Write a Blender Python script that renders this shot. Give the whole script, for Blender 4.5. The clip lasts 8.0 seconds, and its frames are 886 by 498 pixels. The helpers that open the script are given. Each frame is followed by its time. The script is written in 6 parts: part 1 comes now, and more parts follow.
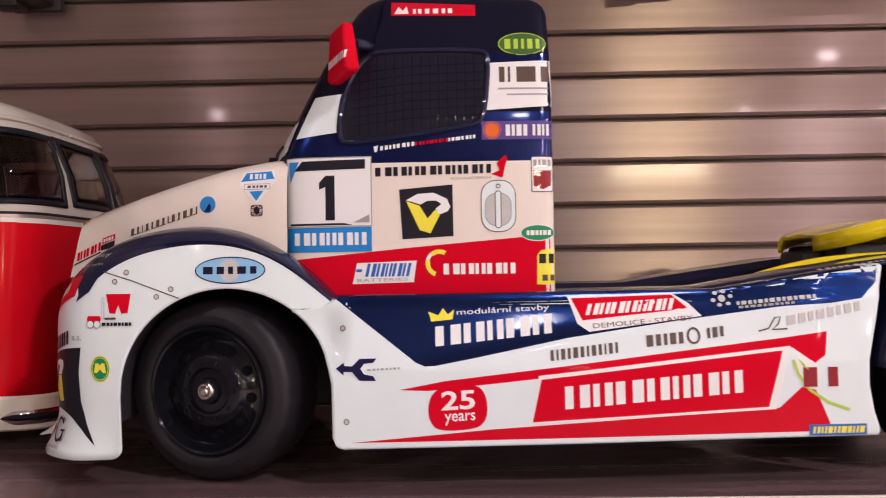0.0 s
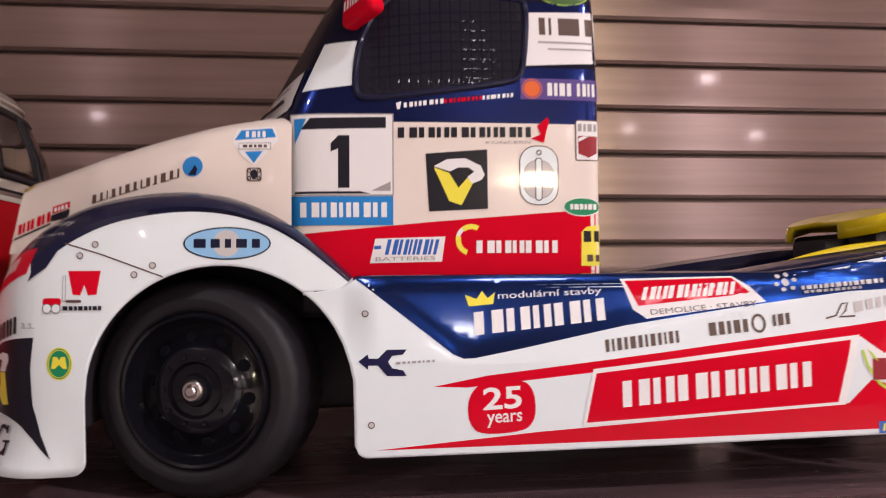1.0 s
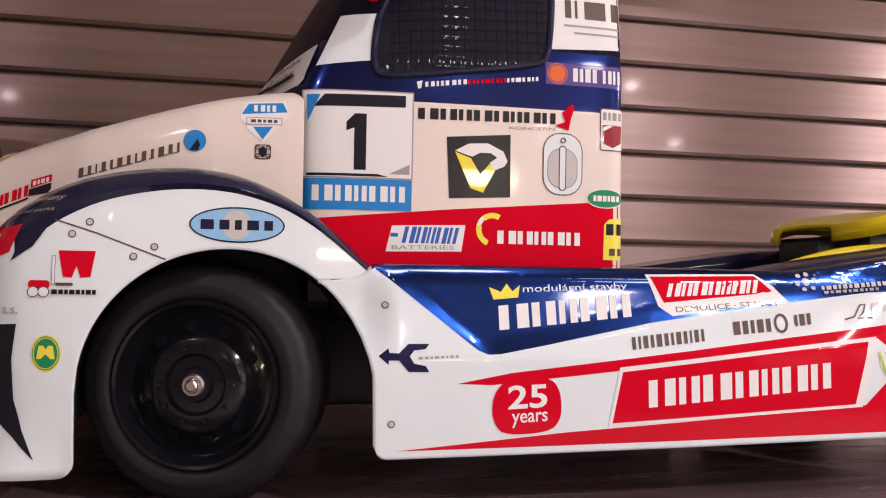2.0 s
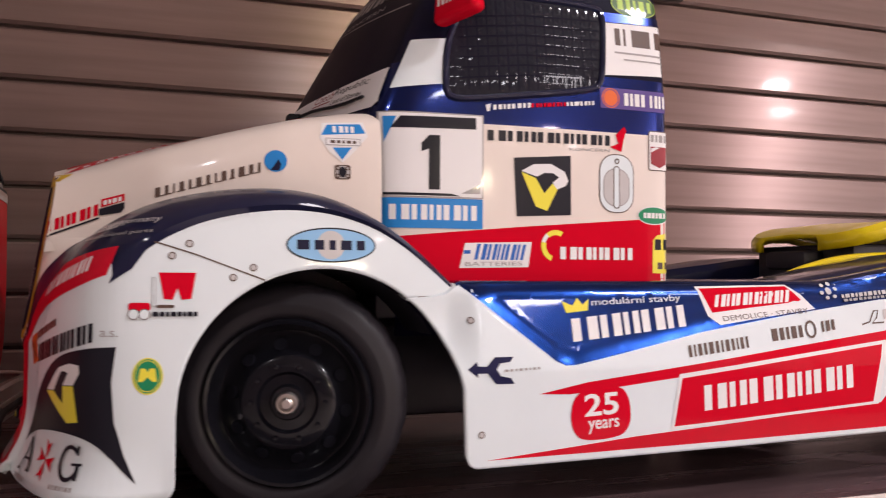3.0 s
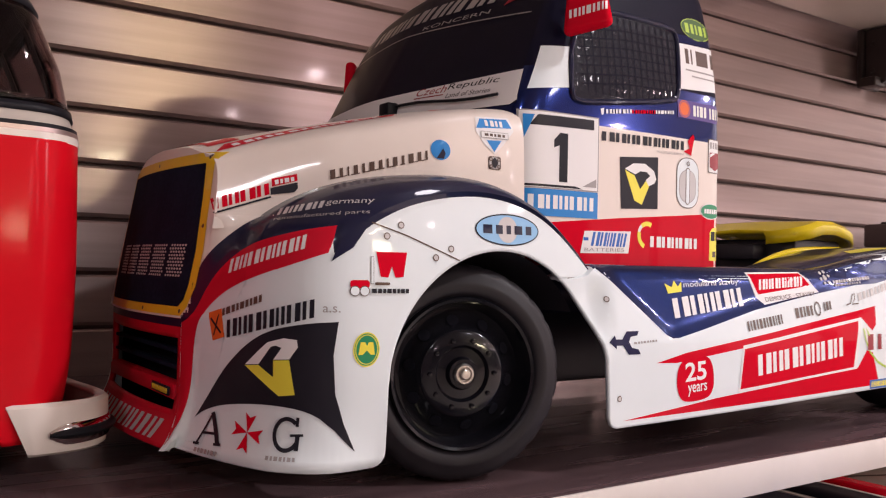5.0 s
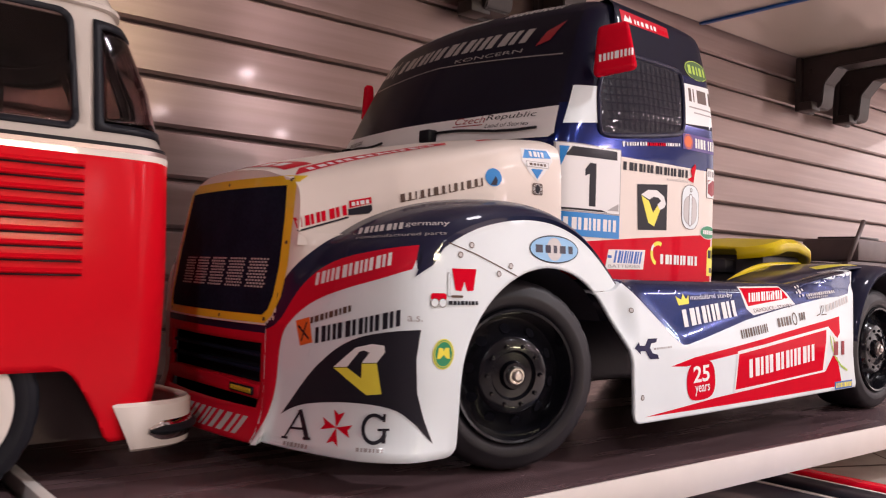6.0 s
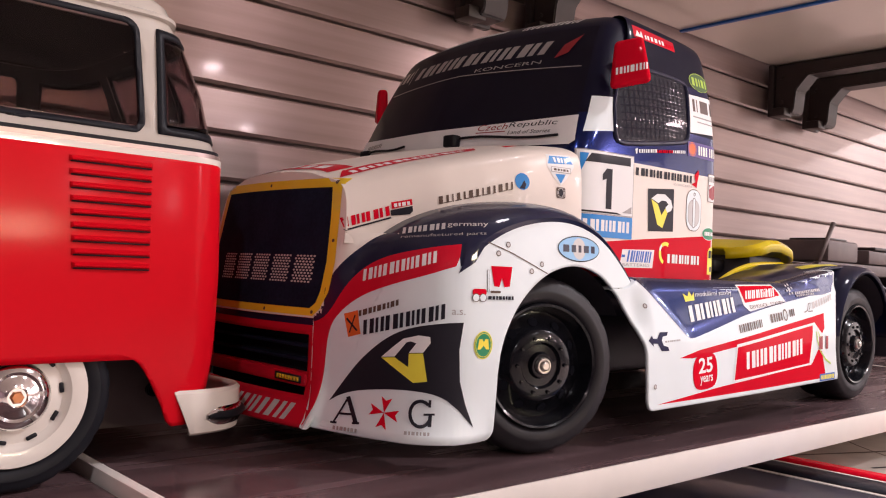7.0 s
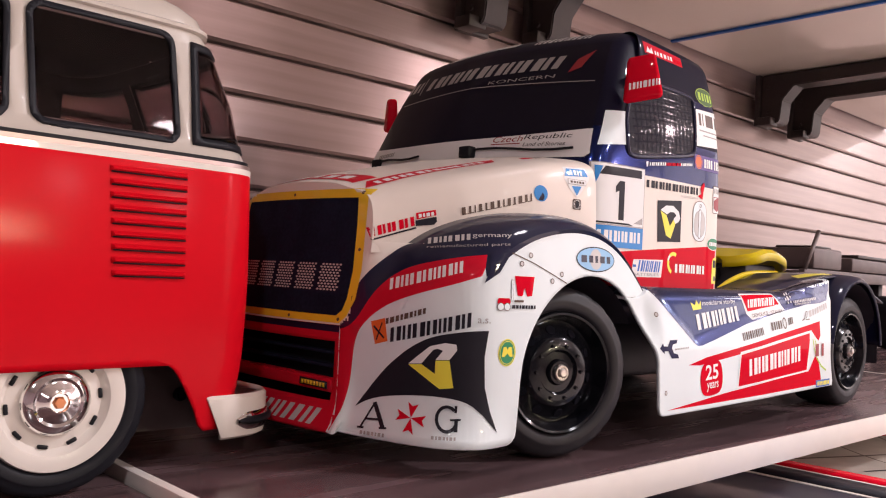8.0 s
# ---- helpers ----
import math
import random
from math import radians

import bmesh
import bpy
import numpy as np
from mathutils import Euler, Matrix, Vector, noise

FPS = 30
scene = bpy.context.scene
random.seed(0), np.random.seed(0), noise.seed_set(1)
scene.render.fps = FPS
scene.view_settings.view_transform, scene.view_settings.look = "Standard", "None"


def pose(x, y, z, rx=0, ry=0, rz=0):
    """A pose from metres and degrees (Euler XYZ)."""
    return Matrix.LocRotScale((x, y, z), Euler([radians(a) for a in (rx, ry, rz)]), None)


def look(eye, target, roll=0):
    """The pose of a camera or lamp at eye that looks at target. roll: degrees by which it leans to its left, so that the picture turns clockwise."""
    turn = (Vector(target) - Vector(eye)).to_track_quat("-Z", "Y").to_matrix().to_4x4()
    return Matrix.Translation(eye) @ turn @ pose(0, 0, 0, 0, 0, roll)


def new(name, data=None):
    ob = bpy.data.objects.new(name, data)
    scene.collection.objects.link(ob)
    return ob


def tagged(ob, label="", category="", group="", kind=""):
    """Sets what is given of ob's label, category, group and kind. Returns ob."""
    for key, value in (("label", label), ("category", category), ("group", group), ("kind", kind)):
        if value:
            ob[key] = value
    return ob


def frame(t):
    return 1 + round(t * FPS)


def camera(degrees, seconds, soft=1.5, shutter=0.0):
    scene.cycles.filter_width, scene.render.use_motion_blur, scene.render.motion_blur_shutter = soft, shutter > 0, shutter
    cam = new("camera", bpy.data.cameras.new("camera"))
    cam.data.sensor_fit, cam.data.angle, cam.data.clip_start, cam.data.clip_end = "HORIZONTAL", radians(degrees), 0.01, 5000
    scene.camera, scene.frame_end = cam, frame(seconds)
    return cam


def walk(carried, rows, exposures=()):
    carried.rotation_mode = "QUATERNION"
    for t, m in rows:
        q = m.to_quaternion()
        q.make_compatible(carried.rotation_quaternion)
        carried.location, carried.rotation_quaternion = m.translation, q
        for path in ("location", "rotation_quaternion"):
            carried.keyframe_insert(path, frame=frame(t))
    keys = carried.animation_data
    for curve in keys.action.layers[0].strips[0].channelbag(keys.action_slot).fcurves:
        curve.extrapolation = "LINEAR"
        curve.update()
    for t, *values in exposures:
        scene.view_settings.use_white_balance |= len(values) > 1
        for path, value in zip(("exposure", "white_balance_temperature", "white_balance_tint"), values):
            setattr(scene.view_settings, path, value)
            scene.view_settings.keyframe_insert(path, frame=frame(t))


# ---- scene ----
cam = camera(55.4, 8.0, soft=1.1, shutter=0.5)
METRES, EYE, TILT, LEAN, TURN = 0.35, 0.070, 1.2, 0.9, 0.0
ROWS = [
    (0.0, 0.0, 0.0, 0.0, -0.0, 0.0, -0.0),
    (0.5, -0.0668, 0.0378, -0.0071, -2.87, 0.46, -0.26),
    (0.7, -0.0862, 0.0582, -0.0167, -4.35, 0.66, -0.33),
    (1.0, -0.1182, 0.1203, -0.0309, -7.57, 0.79, -0.66),
    (1.2, -0.1460, 0.1541, -0.0377, -9.25, 0.45, -0.92),
    (1.5, -0.168, 0.1672, -0.0478, -11.12, 0.64, -1.56),
    (1.7, -0.1753, 0.1701, -0.0415, -11.87, 0.63, -1.83),
    (2.8, -0.2823, 0.1769, -0.0367, -17.92, 1.32, -1.94),
    (3.0, -0.3275, 0.1859, -0.0314, -19.99, 1.06, -1.57),
    (3.2, -0.3695, 0.1965, -0.0294, -21.84, 0.65, -1.51),
    (3.5, -0.4315, 0.2007, -0.0249, -24.1, 0.23, -1.46),
    (4.0, -0.5219, 0.2252, -0.0383, -28.11, -0.26, -2.06),
    (4.2, -0.5432, 0.2382, -0.0443, -29.47, -0.33, -2.29),
    (4.5, -0.5739, 0.2567, -0.0416, -31.76, -0.16, -2.42),
    (4.7, -0.5908, 0.2666, -0.0454, -33.22, 0.24, -2.53),
    (5.8, -0.7304, 0.2673, -0.0411, -39.72, 1.08, -3.22),
    (6.0, -0.761, 0.2667, -0.0406, -40.31, 1.17, -3.39),
    (6.5, -0.8199, 0.2594, -0.038, -41.66, 1.24, -3.58),
    (7.0, -0.8475, 0.2691, -0.0444, -42.84, 1.13, -3.79),
    (7.5, -0.8677, 0.2794, -0.0403, -43.76, 1.15, -3.99),
    (8.0, -0.8942, 0.2825, -0.0404, -44.35, 1.36, -4.22),
]
walk(cam, [(t, pose(0, 0, EYE, TILT, LEAN, TURN) @ pose(METRES * x, METRES * y, METRES * z, 90 + pitch, roll, yaw)) for t, x, y, z, yaw, pitch, roll in ROWS], exposures=[(0.0, -0.18), (1.5, -0.18), (4.5, -0.12), (8.0, 0.14)])

from mathutils.bvhtree import BVHTree

# ---- light: a closed, unseen shop with round ceiling lamps in front of the shelves ----
world = bpy.data.worlds.new("shop_air")
scene.world = world
world.use_nodes = True
world.node_tree.nodes["Background"].inputs[0].default_value = (1.0, 0.80, 0.66, 1)
world.node_tree.nodes["Background"].inputs[1].default_value = 0.02

WARM = (1.0, 0.77, 0.81)
PALE = (1.0, 0.95, 1.0)
COOL = (0.90, 0.92, 1.0)
CEILING = 1.9
# Some lamps follow reflections; the others are added to brighten nose, skirt and wall.
# x, y, width of the round lamp, power, colour
LAMPS = [(0.45, -0.05, 0.30, 5.0, COOL), (1.6, -1.3, 0.2, 60.0, PALE), (-2.2, -1.9, 0.2, 26.0, PALE), (0.66, -3.9, 0.30, 15.0, COOL), (1.9, -3.3, 0.40, 20.0, PALE), (5.2, -5.4, 0.16, 150.0, WARM),
         (-2.9, -8.4, 0.12, 45.0, WARM), (3.2, -8.9, 0.12, 45.0, WARM), (3.1, -6.3, 0.14, 45.0, WARM), (5.0, -9.3, 0.14, 70.0, WARM), (6.1, -1.2, 0.25, 50.0, PALE), (4.6, -2.4, 0.25, 50.0, WARM), (6.1, -6.4, 0.25, 70.0, PALE)]
SIGN_POWER = 62.0
FILL_WINDOW_POWER = 110.0

# ---- materials ----
def material(name, colour, rough=0.5, metal=0.0, coat=0.0, vary=0.0, scale=60.0, stretch=(1, 1, 1), bump=0.0, bump_scale=None, coat_rough=0.03, wear=0.0, spec=None):
    m = bpy.data.materials.new(name)
    m.use_nodes = True
    nt = m.node_tree
    b = nt.nodes["Principled BSDF"]
    b.inputs["Base Color"].default_value = (*colour, 1)
    b.inputs["Roughness"].default_value = rough
    b.inputs["Metallic"].default_value = metal
    b.inputs["Coat Weight"].default_value = coat
    b.inputs["Coat Roughness"].default_value = coat_rough
    b.inputs["Specular IOR Level"].default_value = spec if spec is not None else 0.5 - 0.42 * coat
    if vary or bump or wear:
        co = nt.nodes.new("ShaderNodeTexCoord")
        mp = nt.nodes.new("ShaderNodeMapping")
        mp.inputs["Scale"].default_value = stretch
        nt.links.new(co.outputs["Object"], mp.inputs["Vector"])
        fine = nt.nodes.new("ShaderNodeTexNoise")
        fine.inputs["Scale"].default_value, fine.inputs["Detail"].default_value = scale, 6
        nt.links.new(mp.outputs[0], fine.inputs["Vector"])
        broad = nt.nodes.new("ShaderNodeTexNoise")
        broad.inputs["Scale"].default_value, broad.inputs["Detail"].default_value = scale / 9, 3
        nt.links.new(mp.outputs[0], broad.inputs["Vector"])
        add = nt.nodes.new("ShaderNodeMath")
        add.operation = "ADD"
        nt.links.new(fine.outputs[0], add.inputs[0]), nt.links.new(broad.outputs[0], add.inputs[1])
        if vary:
            ramp = nt.nodes.new("ShaderNodeMapRange")
            ramp.inputs[1].default_value, ramp.inputs[2].default_value = 0.7, 1.3
            ramp.inputs[3].default_value, ramp.inputs[4].default_value = 1 - vary, 1 + vary
            nt.links.new(add.outputs[0], ramp.inputs[0])
            mul = nt.nodes.new("ShaderNodeVectorMath")
            mul.operation = "SCALE"
            mul.inputs[0].default_value = colour
            nt.links.new(ramp.outputs[0], mul.inputs["Scale"])
            nt.links.new(mul.outputs[0], b.inputs["Base Color"])
        if wear:
            rr = nt.nodes.new("ShaderNodeMapRange")
            rr.inputs[1].default_value, rr.inputs[2].default_value = 0.75, 1.25
            rr.inputs[3].default_value, rr.inputs[4].default_value = max(0.02, rough - wear), rough + wear
            nt.links.new(add.outputs[0], rr.inputs[0])
            nt.links.new(rr.outputs[0], b.inputs["Roughness"])
        if bump:
            bp = nt.nodes.new("ShaderNodeBump")
            bp.inputs["Strength"].default_value, bp.inputs["Distance"].default_value = 1.0, bump
            if bump_scale:
                bn = nt.nodes.new("ShaderNodeTexNoise")
                bn.inputs["Scale"].default_value, bn.inputs["Detail"].default_value = bump_scale, 4
                nt.links.new(mp.outputs[0], bn.inputs["Vector"])
                nt.links.new(bn.outputs[0], bp.inputs["Height"])
            else:
                nt.links.new(fine.outputs[0], bp.inputs["Height"])
            nt.links.new(bp.outputs[0], b.inputs["Normal"])
            if coat:
                nt.links.new(bp.outputs[0], b.inputs["Coat Normal"])
    return m


def glow(name, colour, strength):
    m = bpy.data.materials.new(name)
    m.use_nodes = True
    b = m.node_tree.nodes["Principled BSDF"]
    b.inputs["Base Color"].default_value = (0.8, 0.8, 0.8, 1)
    b.inputs["Emission Color"].default_value = (*colour, 1)
    b.inputs["Emission Strength"].default_value = strength
    return m


# One white paint: cool skirt light and dimmer warm cab light put into colours.
WHITE = material("white_lacquer", (0.71, 0.775, 0.79), 0.35, spec=0.22, coat=0.25, coat_rough=0.06, vary=0.025, scale=90, bump=0.00002, bump_scale=55)
WARM_LIT_WHITE = material("white_lacquer_warm_light", (0.76, 0.675, 0.605), 0.35, spec=0.3, coat=0.2, coat_rough=0.08, vary=0.025, scale=90, bump=0.00002, bump_scale=55)
NAVY = material("navy_lacquer", (0.0095, 0.0105, 0.034), 0.4, spec=0.1, coat=0.55, coat_rough=0.04, vary=0.08, scale=90, bump=0.00002, bump_scale=55)
BLUE = material("blue_metallic_lacquer", (0.002, 0.018, 0.105), 0.22, metal=0.85, spec=0.1, coat=0.6, coat_rough=0.06, vary=0.06, scale=60, bump=0.00002, bump_scale=55)
NAVY_PRINT = material("navy_print", (0.010, 0.010, 0.050), 0.5, spec=0.1, coat=0.05, coat_rough=0.2)
CAB_BLUE = material("dark_blue_lacquer", (0.004, 0.012, 0.085), 0.20, metal=0.7, spec=0.1, coat=0.5, coat_rough=0.06, vary=0.06, scale=60, bump=0.00002, bump_scale=55)
RED = material("red_lacquer", (0.60, 0.004, 0.020), 0.32, spec=0.0, coat=0.15, vary=0.05, scale=80, bump=0.00002, bump_scale=55)
NIGHT = material("black_navy_lacquer", (0.0075, 0.0070, 0.0190), 0.4, spec=0.03, coat=0.16, vary=0.08, scale=90, bump=0.00002, bump_scale=55)
# The nose's missing light is made up in this red's brightness.
DEEP_RED = material("deep_red_lacquer", (0.55, 0.008, 0.026), 0.35, spec=0.04, coat=0.2, vary=0.06, scale=80)
BUS_RED = material("bus_red_lacquer", (0.60, 0.004, 0.013), 0.35, spec=0.03, coat=0.10, coat_rough=0.12, vary=0.03, scale=40, bump=0.00003, bump_scale=60)
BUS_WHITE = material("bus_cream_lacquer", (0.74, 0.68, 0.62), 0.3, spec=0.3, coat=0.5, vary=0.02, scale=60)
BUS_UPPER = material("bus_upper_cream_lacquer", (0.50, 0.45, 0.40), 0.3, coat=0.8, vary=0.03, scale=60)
BLACK = material("black_print", (0.015, 0.014, 0.021), 0.45, spec=0.12, coat=0.1, coat_rough=0.2)
GLASS = material("smoked_window", (0.0085, 0.0075, 0.0165), 0.4, spec=0.03, coat=0.16, vary=0.1, scale=120, bump=0.00001, bump_scale=70)
BUS_GLASS = material("smoked_bus_window", (0.38, 0.28, 0.29), 0.03, vary=0.06, scale=20)
BUS_GLASS.node_tree.nodes["Principled BSDF"].inputs["Transmission Weight"].default_value = 1.0
BUS_GLASS.node_tree.nodes["Principled BSDF"].inputs["IOR"].default_value = 1.3
NET_GLASS = material("smoked_window_with_net", (0.012, 0.0115, 0.019), 0.4, spec=0.05, coat=0.32, coat_rough=0.05)


def woven(m, pitch, depth):
    """Relief of a square net under a glossy sheet."""
    nt = m.node_tree
    b = nt.nodes["Principled BSDF"]
    co = nt.nodes.new("ShaderNodeTexCoord")
    total = nt.nodes.new("ShaderNodeMath")
    total.operation = "MAXIMUM"
    for k, way in enumerate(("X", "Z")):
        wave = nt.nodes.new("ShaderNodeTexWave")
        wave.bands_direction = way
        wave.inputs["Scale"].default_value = math.pi / 10 / pitch
        nt.links.new(co.outputs["Object"], wave.inputs["Vector"])
        nt.links.new(wave.outputs["Fac"], total.inputs[k])
    bp = nt.nodes.new("ShaderNodeBump")
    bp.inputs["Distance"].default_value = depth
    nt.links.new(total.outputs[0], bp.inputs["Height"])
    nt.links.new(bp.outputs[0], b.inputs["Normal"])
    nt.links.new(bp.outputs[0], b.inputs["Coat Normal"])


woven(NET_GLASS, 0.0030, 0.00009)
RUBBER = material("tyre_rubber", (0.0125, 0.0105, 0.0135), 0.5, spec=0.28, vary=0.2, scale=160, bump=0.00005, wear=0.1)
TRIM = material("black_rubber_trim", (0.012, 0.012, 0.016), 0.45, spec=0.15, vary=0.1, scale=200)
RIM_BLACK = material("black_gloss_rim", (0.0060, 0.0060, 0.0085), 0.22, spec=0.12, coat=0.4, coat_rough=0.08, vary=0.1, scale=150)
CHASSIS = material("black_chassis", (0.026, 0.022, 0.029), 0.5, vary=0.2, scale=120)
# Near black in place of the shade inside holes and intake.
PIT = material("hole_shade", (0.010, 0.010, 0.014), 0.8, spec=0.0)
CHROME = material("chrome", (0.85, 0.84, 0.82), 0.09, metal=1.0, vary=0.03, scale=90)
STEEL = material("steel", (0.62, 0.58, 0.54), 0.3, metal=1.0, vary=0.08, scale=300)
SATIN = material("satin_moulding", (0.46, 0.36, 0.34), 0.38, metal=0.8, vary=0.06, scale=120)
COPPER = material("copper_nut", (0.55, 0.24, 0.12), 0.3, metal=1.0, vary=0.1, scale=200)
YELLOW = material("yellow_lacquer", (0.86, 0.66, 0.010), 0.32, coat=0.8, vary=0.05, scale=90)
GOLD = material("grille_frame_yellow", (0.80, 0.53, 0.025), 0.4, coat=0.5, vary=0.07, scale=90)
MESH = material("grille_mesh", (0.012, 0.014, 0.028), 0.6, spec=0.02, vary=0.3, scale=900)
GREY = material("grey_print", (0.33, 0.31, 0.30), 0.4, coat=0.4)
SILVER = material("silver_print", (0.52, 0.50, 0.49), 0.35, coat=0.4, vary=0.05, scale=300)
LIGHT_BLUE = material("light_blue_print", (0.25, 0.48, 0.72), 0.4, spec=0.25, coat=0.25)
SKY = material("sky_blue_print", (0.02, 0.22, 0.58), 0.4, spec=0.25, coat=0.25)
MID_BLUE = material("mid_blue_print", (0.02, 0.12, 0.45), 0.4, spec=0.25, coat=0.25)
PURPLE = material("purple_print", (0.09, 0.05, 0.24), 0.4, spec=0.25, coat=0.25)
GREEN = material("green_print", (0.01, 0.24, 0.10), 0.4, spec=0.25, coat=0.25)
OLIVE = material("olive_print", (0.05, 0.12, 0.02), 0.4, spec=0.25, coat=0.25)
LIME = material("lime_print", (0.42, 0.60, 0.06), 0.4, spec=0.25, coat=0.25)
LEMON = material("lemon_print", (0.82, 0.72, 0.06), 0.4, spec=0.25, coat=0.25)
ORANGE = material("orange_print", (0.72, 0.13, 0.02), 0.4, spec=0.25, coat=0.25)
DARK_RED = material("dark_red_print", (0.28, 0.01, 0.02), 0.4, spec=0.25, coat=0.25)
BROWN = material("brown_print", (0.10, 0.06, 0.045), 0.4, spec=0.25, coat=0.25)
PAPER = material("sticker_white", (0.78, 0.77, 0.76), 0.42, spec=0.2, coat=0.06, coat_rough=0.2)
SLAT = material("grey_wood_laminate", (0.365, 0.272, 0.252), 0.28, metal=0.55, spec=0.6, vary=0.18, scale=60, stretch=(0.12, 1, 3.0), bump=0.00005, coat=0.12, coat_rough=0.06)
slat_nodes = SLAT.node_tree
slat_bsdf = slat_nodes.nodes["Principled BSDF"]
slat_bsdf.inputs["Anisotropic"].default_value = 0.95
grain_way = slat_nodes.nodes.new("ShaderNodeCombineXYZ")
grain_way.inputs[2].default_value = 1.0
slat_nodes.links.new(grain_way.outputs[0], slat_bsdf.inputs["Tangent"])
slat_nodes.links.remove(slat_bsdf.inputs["Coat Normal"].links[0])
GROOVE = material("groove_shadow_board", (0.19, 0.14, 0.13), 0.6, vary=0.1, scale=50)
SHELF = material("dark_wood_shelf", (0.118, 0.072, 0.076), 0.24, vary=0.5, scale=48, stretch=(0.16, 2.0, 1), bump=0.00006, wear=0.12)
EDGE = material("white_shelf_edge", (0.74, 0.68, 0.63), 0.45, vary=0.05, scale=60)
UNDER = material("cream_shelf_underside", (0.84, 0.74, 0.65), 0.30, vary=0.05, scale=14, wear=0.015, coat=0.9, coat_rough=0.10)
DULL = material("dull_grey_brown_paint", (0.12, 0.088, 0.085), 0.5, vary=0.25, scale=60)
BRACKET = material("dark_bracket_metal", (0.028, 0.020, 0.019), 0.42, vary=0.2, scale=120)
PLASTER = material("shop_plaster", (0.32, 0.275, 0.27), 0.8, vary=0.08, scale=6)
# Unseen walls, lightened so that they bounce light into the shadows.
BOUNCE_WALL = material("bounce_shop_wall", (0.30, 0.235, 0.26), 0.8, vary=0.12, scale=5)
END_WALL = material("taupe_end_wall_plaster", (0.22, 0.185, 0.17), 0.8, vary=0.08, scale=6)
# Unseen floor, kept very pale as a reflector for the shelf undersides.
FLOOR = material("pale_bounce_floor", (0.82, 0.74, 0.69), 0.4, vary=0.15, scale=8)
CARTON = material("dark_blue_carton", (0.006, 0.010, 0.04), 0.35, coat=0.5, vary=0.5, scale=22)
CARTON_ART = material("pale_carton_art", (0.50, 0.45, 0.40), 0.35, coat=0.5, vary=0.35, scale=30)
LAMP_GLASS = glow("lamp_glow", WARM, 12.0)
SIGN_FACE = glow("sign_glow", (1.0, 0.86, 0.58), 24.0)


# ---- building helpers ----
def thing(name, at, label, category, group=""):
    ob = new(name)
    ob.location = at
    return tagged(ob, label, category, group)


def settle(me, smooth):
    me.polygons.foreach_set("use_smooth", [smooth] * len(me.polygons))
    me.update()


def part(name, bm, materials, parent=None, label="", smooth=True, at=None, sharp=35):
    """Links a bmesh in world coordinates (or round the point at) as one mesh under a thing or a part."""
    me = bpy.data.meshes.new(name)
    for m in materials if isinstance(materials, (list, tuple)) else [materials]:
        me.materials.append(m)
    bm.normal_update()
    if smooth:
        for e in bm.edges:
            e.smooth = len(e.link_faces) != 2 or e.calc_face_angle(0) < radians(sharp)
    bm.to_mesh(me)
    bm.free()
    settle(me, smooth)
    ob = new(name, me)
    return attach(ob, parent, label, at)


def attach(ob, parent=None, label="", at=None):
    if parent:
        ob.parent = parent
        base = Vector(parent.location)
        if parent.parent:
            base = parent.parent.location + base if parent.matrix_parent_inverse == Matrix() else base
        ob.matrix_parent_inverse = Matrix.Translation(base).inverted()
    if at is not None:
        ob.location = at
    return tagged(ob, label)


def lerp_table(table, x):
    """The value at x of rows (x, value), eased straight between them."""
    if x <= table[0][0]:
        return table[0][1]
    for (a, u), (b, v) in zip(table, table[1:]):
        if x <= b:
            return u + (v - u) * (x - a) / (b - a)
    return table[-1][1]


def smooth_line(points, rounds=3, closed=False):
    """Corner cutting on a polyline; an open line keeps its ends."""
    pts = [Vector(p) for p in points]
    for _ in range(rounds):
        out = [] if closed else [pts[0]]
        n = len(pts)
        for i in range(n if closed else n - 1):
            a, b = pts[i], pts[(i + 1) % n]
            out += [a * 0.75 + b * 0.25, a * 0.25 + b * 0.75]
        if not closed:
            out.append(pts[-1])
        pts = out
    return pts


def spread(points, count):
    """count points at even steps along a polyline."""
    d = [0.0]
    for a, b in zip(points, points[1:]):
        d.append(d[-1] + (b - a).length)
    out, j = [], 0
    for i in range(count):
        s = d[-1] * i / (count - 1)
        while j < len(d) - 2 and d[j + 1] < s:
            j += 1
        f = (s - d[j]) / max(1e-12, d[j + 1] - d[j])
        out.append(points[j].lerp(points[j + 1], f))
    return out


def grid(rows, bm=None, closed=False, mat=lambda i, j: 0, skip=lambda i, j: False):
    """Quads over rows of points."""
    bm = bm or bmesh.new()
    vs = [[bm.verts.new(p) for p in r] for r in rows]
    for i in range(len(vs) - 1):
        n = len(vs[i])
        for j in range(n if closed else n - 1):
            if skip(i, j):
                continue
            k = (j + 1) % n
            f = bm.faces.new((vs[i][j], vs[i][k], vs[i + 1][k], vs[i + 1][j]))
            f.material_index = mat(i, j)
    return bm


def block(x0, x1, y0, y1, z0, z1, bevel=0.0, bm=None, segments=2):
    own = bmesh.new()
    bmesh.ops.create_cube(own, size=1.0)
    for v in own.verts:
        v.co = Vector(((x0 + x1) / 2 + v.co.x * (x1 - x0), (y0 + y1) / 2 + v.co.y * (y1 - y0), (z0 + z1) / 2 + v.co.z * (z1 - z0)))
    if bevel:
        bmesh.ops.bevel(own, geom=own.edges[:], offset=bevel, segments=segments, affect="EDGES", profile=0.5)
    return join(bm, own)


def join(bm, other):
    if bm is None:
        return other
    me = bpy.data.meshes.new("tmp")
    other.to_mesh(me)
    other.free()
    bm.from_mesh(me)
    bpy.data.meshes.remove(me)
    return bm


